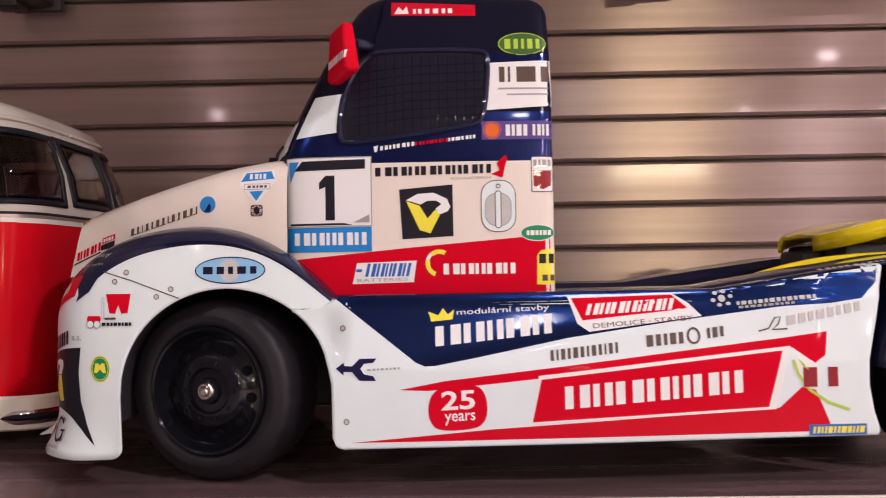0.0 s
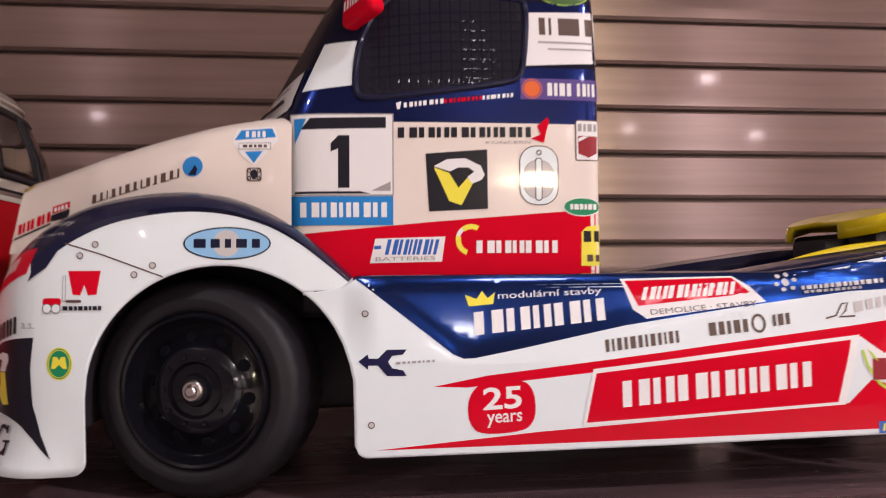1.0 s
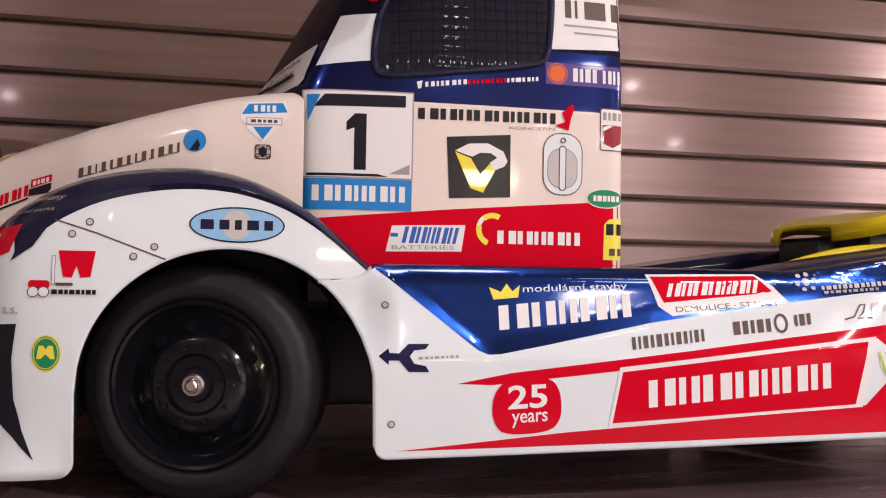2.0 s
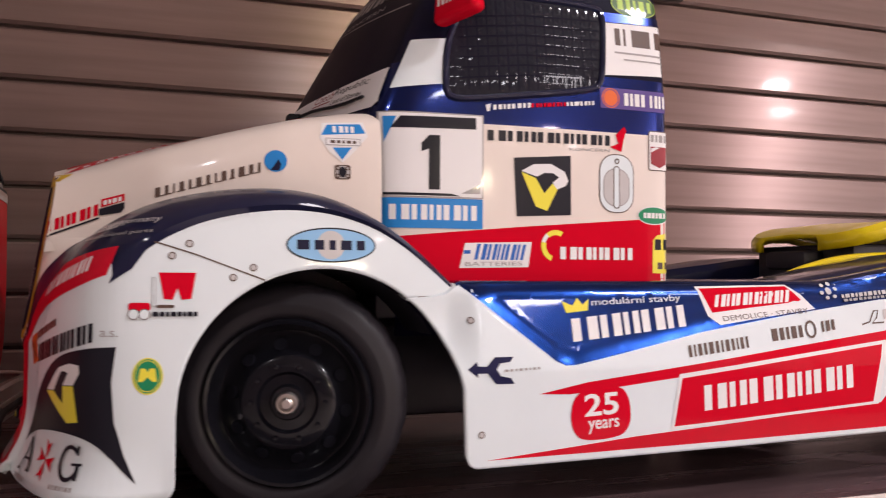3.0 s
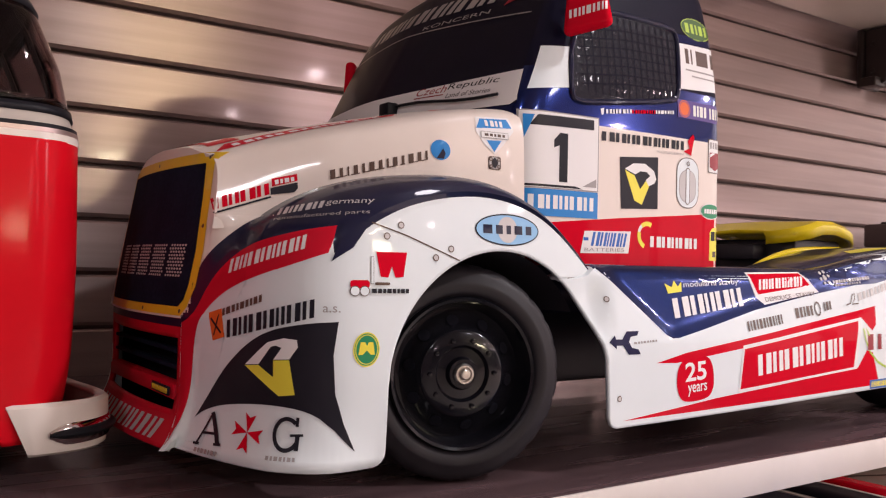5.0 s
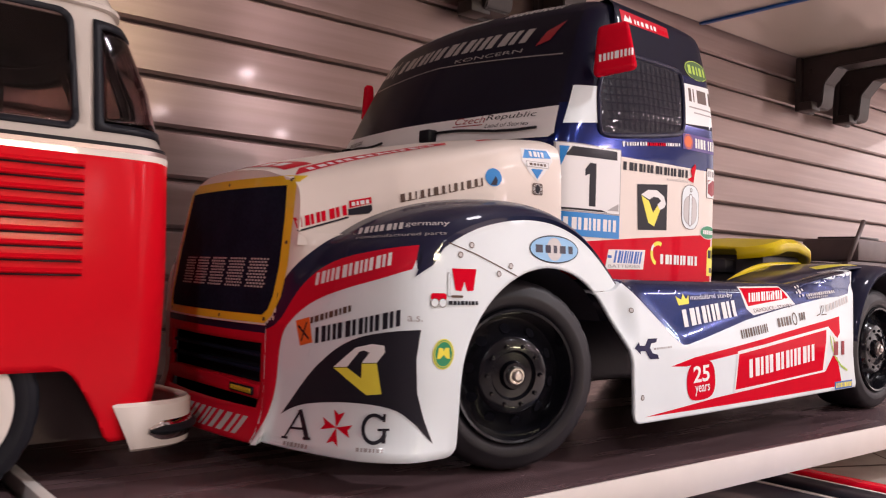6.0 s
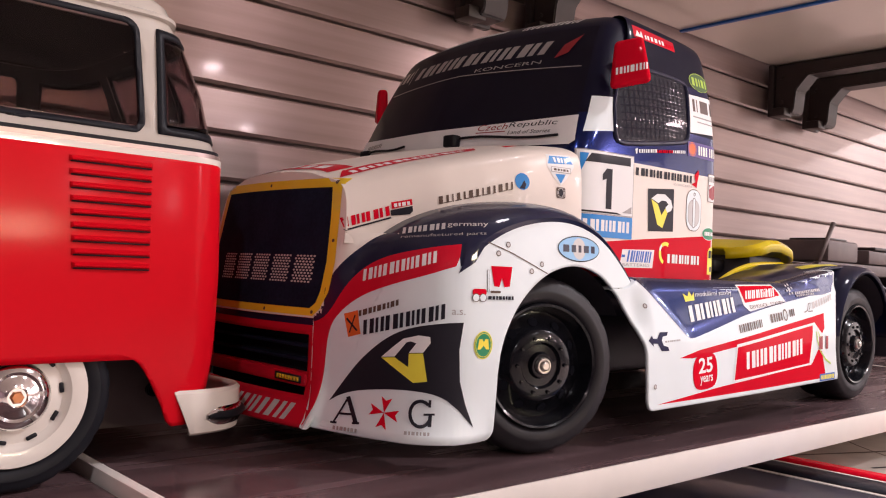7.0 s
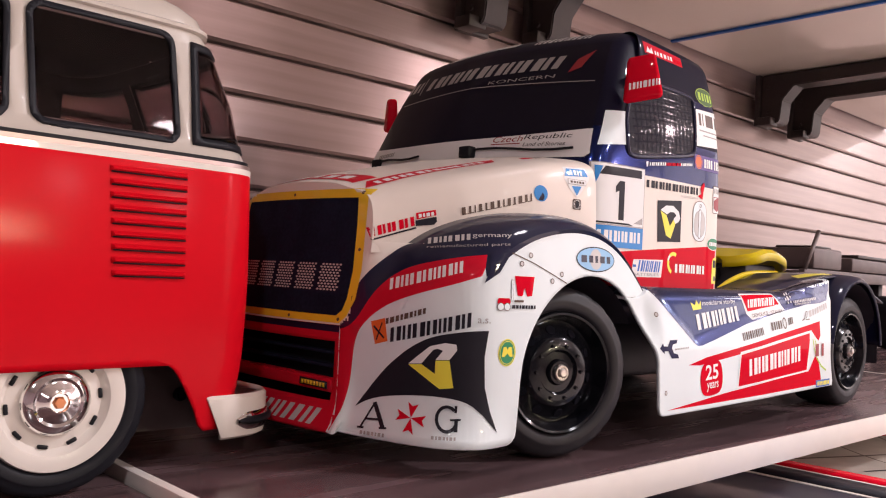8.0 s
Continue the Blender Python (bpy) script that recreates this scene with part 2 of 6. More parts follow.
def turn(profile, segments=48):
    """A body of revolution round the y axis from (radius, y) pairs."""
    rows = []
    for i in range(segments):
        a = 2 * math.pi * i / segments
        rows.append([Vector((r * math.cos(a), y, r * math.sin(a))) for r, y in profile])
    rows.append(rows[0])
    bm = grid(rows)
    bmesh.ops.remove_doubles(bm, verts=bm.verts[:], dist=1e-6)
    bmesh.ops.recalc_face_normals(bm, faces=bm.faces[:])
    return bm


def tube(points, radius, sides=8, bm=None, closed=False):
    """A round bar along a polyline."""
    pts = [Vector(p) for p in points]
    rows = []
    n = len(pts)
    for i, p in enumerate(pts):
        a, b = (pts[i - 1], pts[(i + 1) % n]) if closed else (pts[max(0, i - 1)], pts[min(n - 1, i + 1)])
        d = (b - a).normalized()
        u = d.cross(Vector((0.13, 0.37, 0.92))).normalized()
        v = d.cross(u)
        rows.append([p + (u * math.cos(2 * math.pi * k / sides) + v * math.sin(2 * math.pi * k / sides)) * radius for k in range(sides)])
    if closed:
        rows.append(rows[0])
    out = grid(rows, closed=True)
    if not closed:
        bmesh.ops.holes_fill(out, edges=[e for e in out.edges if e.is_boundary])
    else:
        bmesh.ops.remove_doubles(out, verts=out.verts[:], dist=1e-7)
    bmesh.ops.recalc_face_normals(out, faces=out.faces[:])
    return join(bm, out)


# ---- flat marks laid on a body ----
def poly(*points):
    return [Vector((*p, 0)) for p in points], [list(range(len(points)))]


def rect(u0, v0, u1, v1, slant=0.0):
    return poly((u0, v0), (u1, v0), (u1 + slant, v1), (u0 + slant, v1))


def round_rect(u0, v0, u1, v1, r, steps=5):
    pts = []
    for cx, cy, a0 in ((u1 - r, v0 + r, -90), (u1 - r, v1 - r, 0), (u0 + r, v1 - r, 90), (u0 + r, v0 + r, 180)):
        for k in range(steps + 1):
            a = radians(a0 + 90 * k / steps)
            pts.append((cx + r * math.cos(a), cy + r * math.sin(a)))
    return poly(*pts)


def oval(u, v, ru, rv=None, steps=36):
    rv = rv or ru
    return poly(*[(u + ru * math.cos(2 * math.pi * k / steps), v + rv * math.sin(2 * math.pi * k / steps)) for k in range(steps)])


def ring(u, v, ru, rv, width, a0=0, a1=360, steps=36):
    pts, faces = [], []
    for k in range(steps + 1):
        a = radians(a0 + (a1 - a0) * k / steps)
        pts += [Vector((u + ru * math.cos(a), v + rv * math.sin(a), 0)), Vector((u + (ru - width) * math.cos(a), v + (rv - width) * math.sin(a), 0))]
    for k in range(steps):
        faces.append([2 * k, 2 * k + 1, 2 * k + 3, 2 * k + 2])
    return pts, faces


def stroke(points, width):
    """A line of even width."""
    pts = [Vector((*p, 0)) for p in points]
    verts, faces = [], []
    for i, p in enumerate(pts):
        d = (pts[min(i + 1, len(pts) - 1)] - pts[max(i - 1, 0)]).normalized()
        n = Vector((-d.y, d.x, 0)) * width / 2
        verts += [p + n, p - n]
    for i in range(len(pts) - 1):
        faces.append([2 * i, 2 * i + 1, 2 * i + 3, 2 * i + 2])
    return verts, faces


def bars(u0, v0, u1, v1, count, slant=0.0, fill=0.8, rise=0.0):
    """A row of plain upright bars, the wide ones parted in two, in place of lettering; rise lifts the row towards its end."""
    verts, faces = [], []
    widths = [0.72 + 0.5 * ((k * 0.618 + count * 0.37) % 1.0) for k in range(count)]
    step = (u1 - u0) / (sum(widths) - (1 - fill) * 0.75)
    gap, at = (1 - fill) * 0.75 * step, u0
    for wide in widths:
        a, b = at, at + wide * step - gap
        at += wide * step
        la, lb = rise * (a - u0) / (u1 - u0), rise * (b - u0) / (u1 - u0)
        wide_one = b - a > 0.0017 and fill >= 0.68
        for p, q in (((0.0, 0.33), (0.60, 1.0)) if wide_one else ((0.0, 1.0),)):
            n = len(verts)
            c, d, lc, ld = a + (b - a) * p, a + (b - a) * q, la + (lb - la) * p, la + (lb - la) * q
            verts += [Vector((c, v0 + lc, 0)), Vector((d, v0 + ld, 0)), Vector((d + slant, v1 + ld, 0)), Vector((c + slant, v1 + lc, 0))]
            faces.append([n, n + 1, n + 2, n + 3])
    return verts, faces


def words(text, u0, v0, u1, v1, slant=0.0, rise=0.0, bold=0.0):
    """Lettering in the built-in font, fitted into a box."""
    cu = bpy.data.curves.new("words", "FONT")
    cu.body, cu.resolution_u, cu.offset = text, 3, bold
    ob = bpy.data.objects.new("words", cu)
    me = bpy.data.meshes.new_from_object(ob)
    vs = [v.co.copy() for v in me.vertices]
    fs = [list(p.vertices) for p in me.polygons]
    bpy.data.objects.remove(ob)
    bpy.data.curves.remove(cu)
    bpy.data.meshes.remove(me)
    lo = (min(v.x for v in vs), min(v.y for v in vs))
    hi = (max(v.x for v in vs), max(v.y for v in vs))
    for v in vs:
        a, b = (v.x - lo[0]) / (hi[0] - lo[0]), (v.y - lo[1]) / (hi[1] - lo[1])
        v.x, v.y, v.z = u0 + (u1 - u0) * a + slant * b, v0 + (v1 - v0) * b + rise * a, 0
    return vs, fs


def spin(shape, degrees, u, v):
    m = Matrix.Translation((u, v, 0)) @ Matrix.Rotation(radians(degrees), 4, "Z") @ Matrix.Translation((-u, -v, 0))
    return [m @ p for p in shape[0]], shape[1]


DIAG = 0.70711


def across(x, y):
    """Where a point lies along the slanted axis that faces the front corner."""
    return DIAG * (x - y)


AXES = {
    "d": (Vector((DIAG, DIAG, 0)), lambda u, v: Vector((u * DIAG - 0.6 * DIAG + 0.16 * DIAG, -u * DIAG - 0.6 * DIAG + 0.16 * DIAG, v))),
    "y": (Vector((0, 1, 0)), lambda u, v: Vector((u, -0.5, v))),
    "x": (Vector((1, 0, 0)), lambda u, v: Vector((-0.6, YC - u, v))),
    "z": (Vector((0, 0, -1)), lambda u, v: Vector((u, v, 0.6))),
}
YC = 0.355


def laid(name, items, host, axis, parent, label="", lift=0.00016, cell=0.002, step=0.000035):
    """Marks (material, shape) cut from film and laid on the body host (a BVH) along an axis, each a little above the one before."""
    way, place = AXES[axis]
    bm = bmesh.new()
    mats = []
    for k, (m, (verts, faces)) in enumerate(items):
        if m not in mats:
            mats.append(m)
        one = bmesh.new()
        vs = [one.verts.new(v) for v in verts]
        for f in faces:
            try:
                one.faces.new([vs[i] for i in f])
            except ValueError:
                pass
        one.normal_update()
        bmesh.ops.triangulate(one, faces=one.faces[:])
        for ax in (0, 1):
            cs = [v.co[ax] for v in one.verts]
            n0, n1 = math.floor(min(cs) / cell) + 1, math.ceil(max(cs) / cell)
            for n in range(n0, n1):
                no = Vector((1, 0, 0)) if ax == 0 else Vector((0, 1, 0))
                bmesh.ops.bisect_plane(one, geom=one.verts[:] + one.edges[:] + one.faces[:], plane_co=no * (n * cell), plane_no=no, dist=1e-7)
        lost = []
        for v in one.verts:
            hit, normal, _, _ = host.ray_cast(place(v.co.x, v.co.y), way)
            if hit is None:
                lost.append(v)
            else:
                if normal.dot(way) > 0:
                    normal = -normal
                v.co = hit + normal * (lift + k * step)
        bmesh.ops.delete(one, geom=lost, context="VERTS")
        index = mats.index(m)
        for f in one.faces:
            f.material_index = index
            f.normal_update()
            if f.normal.dot(way) > 0:
                f.normal_flip()
        if one.faces:
            join(bm, one)
        else:
            one.free()
    return part(name, bm, mats, parent, label, sharp=60)


def tree_of(*bms):

    verts, faces = [], []
    for bm in bms:
        n = len(verts)
        bm.verts.index_update()
        verts += [v.co.copy() for v in bm.verts]
        faces += [[n + v.index for v in f.verts] for f in bm.faces]
    return BVHTree.FromPolygons(verts, faces)


def mirrored(bm):
    """Adds the far half, mirrored on the truck's middle plane."""
    other = bm.copy()
    for v in other.verts:
        v.co.y = 2 * YC - v.co.y
    bmesh.ops.reverse_faces(other, faces=other.faces[:])
    return join(bm, other)


# ---- the setting: slatted wall, shelves, shop round them ----
SWAY = radians(-1.1)  # wall and shelves against the truck
WALL_Y, PITCH, GROOVE_Z = 0.553, 0.0282, 0.1925


def swayed(ob):
    ob.matrix_basis = Matrix.Rotation(SWAY, 4, "Z") @ ob.matrix_basis
    return ob


wall = part("wall_back", block(-4.4, 7.0, WALL_Y + 0.006, WALL_Y + 0.09, -1.05, CEILING), GROOVE, smooth=False)
tagged(swayed(wall), "taupe wood-laminate slatwall with dark horizontal grooves behind the shelves", "wall", kind="structure")


def slat_mesh():
    h, d, c = PITCH - 0.0022, 0.007, 0.0018
    prof = [(0.0, 0), (-d + c, 0.0), (-d, c), (-d, h - c * 0.6), (-d + c * 0.6, h), (0.0, h)]
    rows = [[Vector((x, y, z)) for y, z in prof] for x in (-4.35, 6.95)]
    bm = grid(rows)
    bmesh.ops.recalc_face_normals(bm, faces=bm.faces[:])
    for f in bm.faces:
        if f.normal.y > 0.5 or (abs(f.normal.y) < 0.1 and f.calc_center_median().z < h / 2 and f.normal.z > 0):
            f.normal_flip()
    me = bpy.data.meshes.new("slat")
    me.materials.append(SLAT)
    bm.to_mesh(me)
    bm.free()
    return me


def box_room():
    for name, lims, m, label, cat in (
        ("floor", (-4.6, 7.2, -14.0, 0.9, -1.15, -1.05), FLOOR, "unseen pale shop floor that bounces light up under the shelves", "floor"),
        ("ceiling", (-4.6, 7.2, -14.0, 0.9, CEILING, CEILING + 0.1), PLASTER, "plain pale shop ceiling", "ceiling"),
        ("wall_left", (-4.6, -4.5, -14.0, 0.9, -1.05, CEILING), BOUNCE_WALL, "dark brown shop wall", "wall"),
        ("wall_right", (7.1, 7.2, -14.0, 0.9, -1.05, CEILING), END_WALL, "taupe plaster shop end wall", "wall"),
        ("wall_front", (-4.5, 7.1, -14.0, -13.9, -1.05, CEILING), BOUNCE_WALL, "unseen brown shop wall facing the shelves, lightened to bounce light", "wall"),
    ):
        tagged(part(name, block(*lims), m, smooth=False), label, cat, kind="structure")


box_room()


def ceiling_lamp(x, y, width, power, colour):
    ob = thing("ceiling_lamp", (x, y, CEILING), "unseen round warm white ceiling lamp with a dark rim", "lamp", "ceiling lamps")
    r = width / 2
    rim = turn([(r + 0.03, 0.0), (r + 0.03, -0.045), (r + 0.02, -0.05), (r, -0.05), (r, -0.035)], 32)
    rim.transform(Matrix.Translation((x, y, CEILING - 0.001)) @ Matrix.Rotation(radians(90), 4, "X"))
    part("rim", rim, PLASTER, ob)
    face = turn([(0.0, 0.0), (r - 0.002, 0.0), (r - 0.002, 0.004)], 32)
    face.transform(Matrix.Translation((x, y, CEILING - 0.041)) @ Matrix.Rotation(radians(90), 4, "X"))
    part("diffuser", face, LAMP_GLASS, ob)
    li = bpy.data.lights.new("lamp_light", "AREA")
    li.shape, li.size, li.energy, li.color = "DISK", width, power, colour
    la = new("lamp_light", li)
    la.location = (x, y, CEILING - 0.056)


for row in LAMPS:
    ceiling_lamp(*row)


def light_box(x, y, z, w, hgt):
    """A lit sign without lettering, hung in the middle of the shop."""
    ob = thing("light_box_sign", (x, y, z), "plain warm white light box sign hung from the ceiling", "sign")
    part("case", block(x - w / 2 - 0.03, x + w / 2 + 0.03, y - 0.12, y, z - hgt / 2 - 0.03, z + hgt / 2 + 0.03, 0.006), PLASTER, ob)
    part("face", block(x - w / 2, x + w / 2, y + 0.001, y + 0.006, z - hgt / 2, z + hgt / 2, 0.002), SIGN_FACE, ob)
    for sx in (-0.4, 0.4):
        part("rod", tube([(x + sx, y - 0.06, z + hgt / 2 + 0.03), (x + sx, y - 0.06, CEILING)], 0.006), PLASTER, ob)
    li = bpy.data.lights.new("sign_light", "AREA")
    li.shape, li.size, li.size_y, li.energy, li.color = "RECTANGLE", w, hgt, SIGN_POWER, (1.0, 0.86, 0.58)
    la = new("sign_light", li)
    la.matrix_basis = look((x, y + 0.012, z), (x, y + 1.0, z))


light_box(1.96, -7.8, 1.04, 1.0, 0.14)


def fill_window():
    """A window band added out of view along the right-hand wall as fill light."""
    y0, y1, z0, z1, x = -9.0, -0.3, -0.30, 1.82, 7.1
    ob = tagged(thing("fill_window_1", (x, (y0 + y1) / 2, z0), "unseen window-shaped fill light with dark mullions", "window"), kind="structure")
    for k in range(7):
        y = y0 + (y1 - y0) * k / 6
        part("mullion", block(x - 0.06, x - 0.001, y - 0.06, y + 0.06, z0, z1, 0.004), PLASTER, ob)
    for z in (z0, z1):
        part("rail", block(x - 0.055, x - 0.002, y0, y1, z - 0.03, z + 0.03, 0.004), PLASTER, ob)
    li = bpy.data.lights.new("fill_window_light", "AREA")
    li.shape, li.size, li.size_y, li.energy, li.color = "RECTANGLE", y1 - y0, z1 - z0, FILL_WINDOW_POWER, (1.0, 0.88, 0.88)
    la = new("fill_window_light", li)
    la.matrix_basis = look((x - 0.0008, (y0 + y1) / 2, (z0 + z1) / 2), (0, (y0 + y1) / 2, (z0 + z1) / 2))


fill_window()


def shelf_board(x0, x1, z, name, top, under, label, y0=0.2542):
    ob = tagged(swayed(thing(name, (0, 0, 0), label, "shelf")), kind="structure")
    t = 0.0105
    y1 = WALL_Y - 0.008
    bm = block(x0 + 0.0035, x1, y0 + 0.0012, y1, z - t, z, 0.0002)
    for f in bm.faces:
        f.material_index = 1 if f.normal.z < -0.5 else 0
    part("board", bm, [top, under], ob, smooth=False)
    part("front_edge", block(x0, x1, y0, y0 + 0.0011, z - t, z + 0.0001, 0.0003), EDGE, ob, "white edge strip")
    part("side_edge", block(x0, x0 + 0.0034, y0 + 0.0012, y1, z - t, z + 0.0001, 0.0003), EDGE, ob, "white edge strip")
    return ob


for x0 in (-0.8105, -0.2085, 0.3935):
    shelf_board(x0, x0 + 0.600, 0.0 if x0 > -0.5 else -0.003, "shelf_lower", SHELF, UNDER, "dark wood shelf board with white edge strips")
    shelf_board(x0 + 0.011, x0 + 0.611, 0.3115, "shelf_upper", SHELF, UNDER, "shelf board above with a cream underside")
for x0 in (-0.8105, -0.2085, 0.3935):
    shelf_board(x0, x0 + 0.600, -0.20, "shelf_bottom", SHELF, UNDER, "dark wood shelf board below with white edge strips", 0.16)
seam = part("blue_strip", block(0.4010, 0.4060, 0.262, WALL_Y - 0.008, 0.2985, 0.3006, 0.0004), MID_BLUE)
tagged(swayed(seam), "narrow blue strip under the joint of the upper shelf boards", "strip")


def shelf_bracket(x, drop=0.0):
    ob = swayed(thing("shelf_bracket", (x, WALL_Y, 0.25), "dark brown metal shelf bracket hooked into the slatwall", "bracket", "brackets under the upper shelf"))
    ob.matrix_basis = Matrix.Rotation(SWAY, 4, "Z") @ Matrix.Translation((x, WALL_Y, 0.0))
    inv = Matrix.Identity(4)
    def put(name, bm):
        o = part(name, bm, BRACKET)
        o.parent, o.matrix_parent_inverse = ob, inv
    low = 0.247 - drop
    put("wall_plate", block(-0.016, 0.016, -0.0135, -0.0075, low, 0.3, 0.0012))
    put("hook", block(-0.022, -0.004, -0.030, -0.0138, low - 0.001, low + 0.008, 0.0015))
    side = [(-0.0138, 0.2995), (-0.0138, low + 0.002), (-0.032, low + 0.002), (-0.035, low + 0.006), (-0.037, 0.270), (-0.050, 0.2850), (-0.255, 0.2880), (-0.255, 0.2995)]
    bm = grid([[Vector((sx, y, z)) for y, z in side] for sx in (-0.012, 0.012)], closed=True)
    bmesh.ops.holes_fill(bm, edges=[e for e in bm.edges if e.is_boundary])
    bmesh.ops.recalc_face_normals(bm, faces=bm.faces[:])
    bmesh.ops.bevel(bm, geom=bm.edges[:], offset=0.001, segments=2, affect="EDGES")
    put("arm", bm)
    for z in (0.262 - drop, 0.285):
        stud = turn([(0.0, -0.0012), (0.0018, -0.0010), (0.0022, 0.0)], 12)
        stud.transform(Matrix.Translation((0.0, -0.0142 if z < 0.27 else -0.0138, z)) @ Matrix.Translation((-0.0128, -0.008, 0)) @ Matrix.Rotation(radians(-90), 4, "Z"))
        put("rivet", stud)


for x, drop in ((-0.272, 0.007), (0.126, 0.005), (0.2005, 0.0), (0.5935, 0.004), (0.676, 0.006)):
    shelf_bracket(x, drop)


# ---- the racing truck ----
truck = thing("model_truck", (0.03, YC, 0.0), "white, navy and red model racing truck covered in sponsor stickers", "model truck")


def cab_half(z, top=0.0):
    """Half the cab's outline at a height, from the middle of the back to the middle of the front."""
    xf = lerp_table([(0.05, -0.0545), (0.1072, -0.0545), (0.1094, -0.0540), (0.1265, -0.0465), (0.1503, -0.0350), (0.1608, -0.0285), (0.17, -0.0225)], z)
    b = lerp_table([(0.05, 0.002), (0.1035, 0.004), (0.108, 0.014), (0.12, 0.0135), (0.14, 0.0115), (0.161, 0.0085)], z)
    w = lerp_table([(0.05, 0.0727), (0.105, 0.0727), (0.119, 0.0720), (0.142, 0.0689), (0.161, 0.0645)], z) - top
    xr = 0.0380 - top - 0.02 * max(0, z - 0.14)
    xf, b = xf + top, b
    ctrl = [(xr, 0), (xr, w * 0.6), (xr, w - 0.004), (xr - 0.0008, w - 0.0012), (xr - 0.004, w), (0.0, w), (-0.022, w - 0.0008), (xf + 0.014, w - 0.0022),
            (xf + 0.006, w - 0.0034), (xf + 0.0012, w - 0.006), (xf - b * 0.10, w - 0.012), (xf - b * 0.55, w * 0.55), (xf - b * 0.93, w * 0.2), (xf - b, 0)]
    return [Vector((x, YC - o, z)) for x, o in ((p.x, p.y) for p in smooth_line([(a, c, 0) for a, c in ctrl], 2))]


def crown(p):
    """The roof falls a little to the back."""
    k = max(0.0, min(1.0, (p.z - 0.13) / 0.03))
    return Vector((p.x, p.y, p.z - k * (p.x + 0.02) * 0.05))


def cab_shell():
    zs = [0.0605, 0.066, 0.074, 0.082, 0.09, 0.097, 0.1045, 0.1052, 0.1072, 0.112, 0.117, 0.122, 0.128, 0.134, 0.14, 0.146, 0.151, 0.1555, 0.1595]
    loops = [(cab_half(z), z) for z in zs]
    for a in (15, 30, 45, 60, 75, 90):
        z = 0.1595 + 0.0075 * math.sin(radians(a))
        loops.append((cab_half(z, 0.0075 * (1 - math.cos(radians(a)))), z))
    rows = [[crown(p) for p in lp] for lp, z in loops]
    last = rows[-1]
    for k in (0.7, 0.4, 0.1):
        mid = Vector((0.004, YC, 0.1688))
        rows.append([Vector((mid.x + (p.x - mid.x) * k, mid.y + (p.y - mid.y) * k, p.z + (0.1685 - p.z) * (1 - k * k))) for p in last])
    bm = grid(rows, mat=lambda i, j: 0 if i < 7 else 1 if i < 11 else 2)
    mirrored(bm)
    bmesh.ops.remove_doubles(bm, verts=bm.verts[:], dist=1e-5)
    bmesh.ops.holes_fill(bm, edges=[e for e in bm.edges if e.is_boundary and e.verts[0].co.z > 0.15])
    bmesh.ops.recalc_face_normals(bm, faces=bm.faces[:])
    return bm


cab_bm = cab_shell()
CAB = tree_of(cab_bm)
part("cab", cab_bm, [WARM_LIT_WHITE, CAB_BLUE, NIGHT], truck, "white lower cab under a dark navy upper cab")

HOOD_W = [(-0.138, 0.0388), (-0.118, 0.0510), (-0.11, 0.0562), (-0.095, 0.0620), (-0.08, 0.0663), (-0.055, 0.0695), (-0.04, 0.0700)]
HOOD_Z = [(-0.136, 0.0890), (-0.12, 0.0940), (-0.103, 0.0983), (-0.088, 0.1020), (-0.073, 0.1053), (-0.06, 0.1072), (-0.045, 0.1080)]


def front_x(o, z):
    return -0.1346 - (0.0885 - z) * 0.165 - 0.0045 * (1 - (o / 0.041) ** 2)


HOOD_END = -0.0525


def hood_shell():
    rows = []
    n = 26
    for i in range(n + 1):
        s = i / n
        x0 = HOOD_END + (-0.1355 - HOOD_END) * s
        w, zs = lerp_table(HOOD_W, x0), lerp_table(HOOD_Z, x0)
        low = lerp_table([(-0.1355, 0.044), (-0.118, 0.050), (-0.104, 0.067), (-0.044, 0.067)], x0)
        ctrl = [(0, zs + 0.0040), (w * 0.5, zs + 0.0032), (w - 0.013, zs + 0.0012), (w - 0.0045, zs - 0.0005), (w - 0.0012, zs - 0.0045), (w, zs - 0.012), (w + 0.0006, max(low, 0.068)), (w + 0.0006, low)]
        row = []
        for p in smooth_line([(a, c, 0) for a, c in ctrl], 2):
            o, z = p.x, p.y
            o += s ** 4 * 0.0026 * max(0.0, min(1.0, (zs - z) / 0.03))
            x = (1 - s) * HOOD_END + s * front_x(min(o, 0.0415), z) - (1 - s) * s * 0.004 * (1 - (o / w) ** 2)
            row.append(Vector((x, YC - o, z)))
        rows.append(row)
    bm = grid(rows)
    back = [p.copy() for p in rows[-1]]
    face = []
    for k in range(9):
        f = k / 8
        face.append([Vector((front_x(YC - a.y, a.z + (0.044 - a.z) * f), a.y, a.z + (0.044 - a.z) * f)) for a in back])
    grid(face, bm)
    mirrored(bm)
    bmesh.ops.remove_doubles(bm, verts=bm.verts[:], dist=2e-5)
    bmesh.ops.recalc_face_normals(bm, faces=bm.faces[:])
    return bm


hood_bm = hood_shell()
HOOD = tree_of(hood_bm)
hood = part("hood", hood_bm, WARM_LIT_WHITE, truck, "long white sloping bonnet")

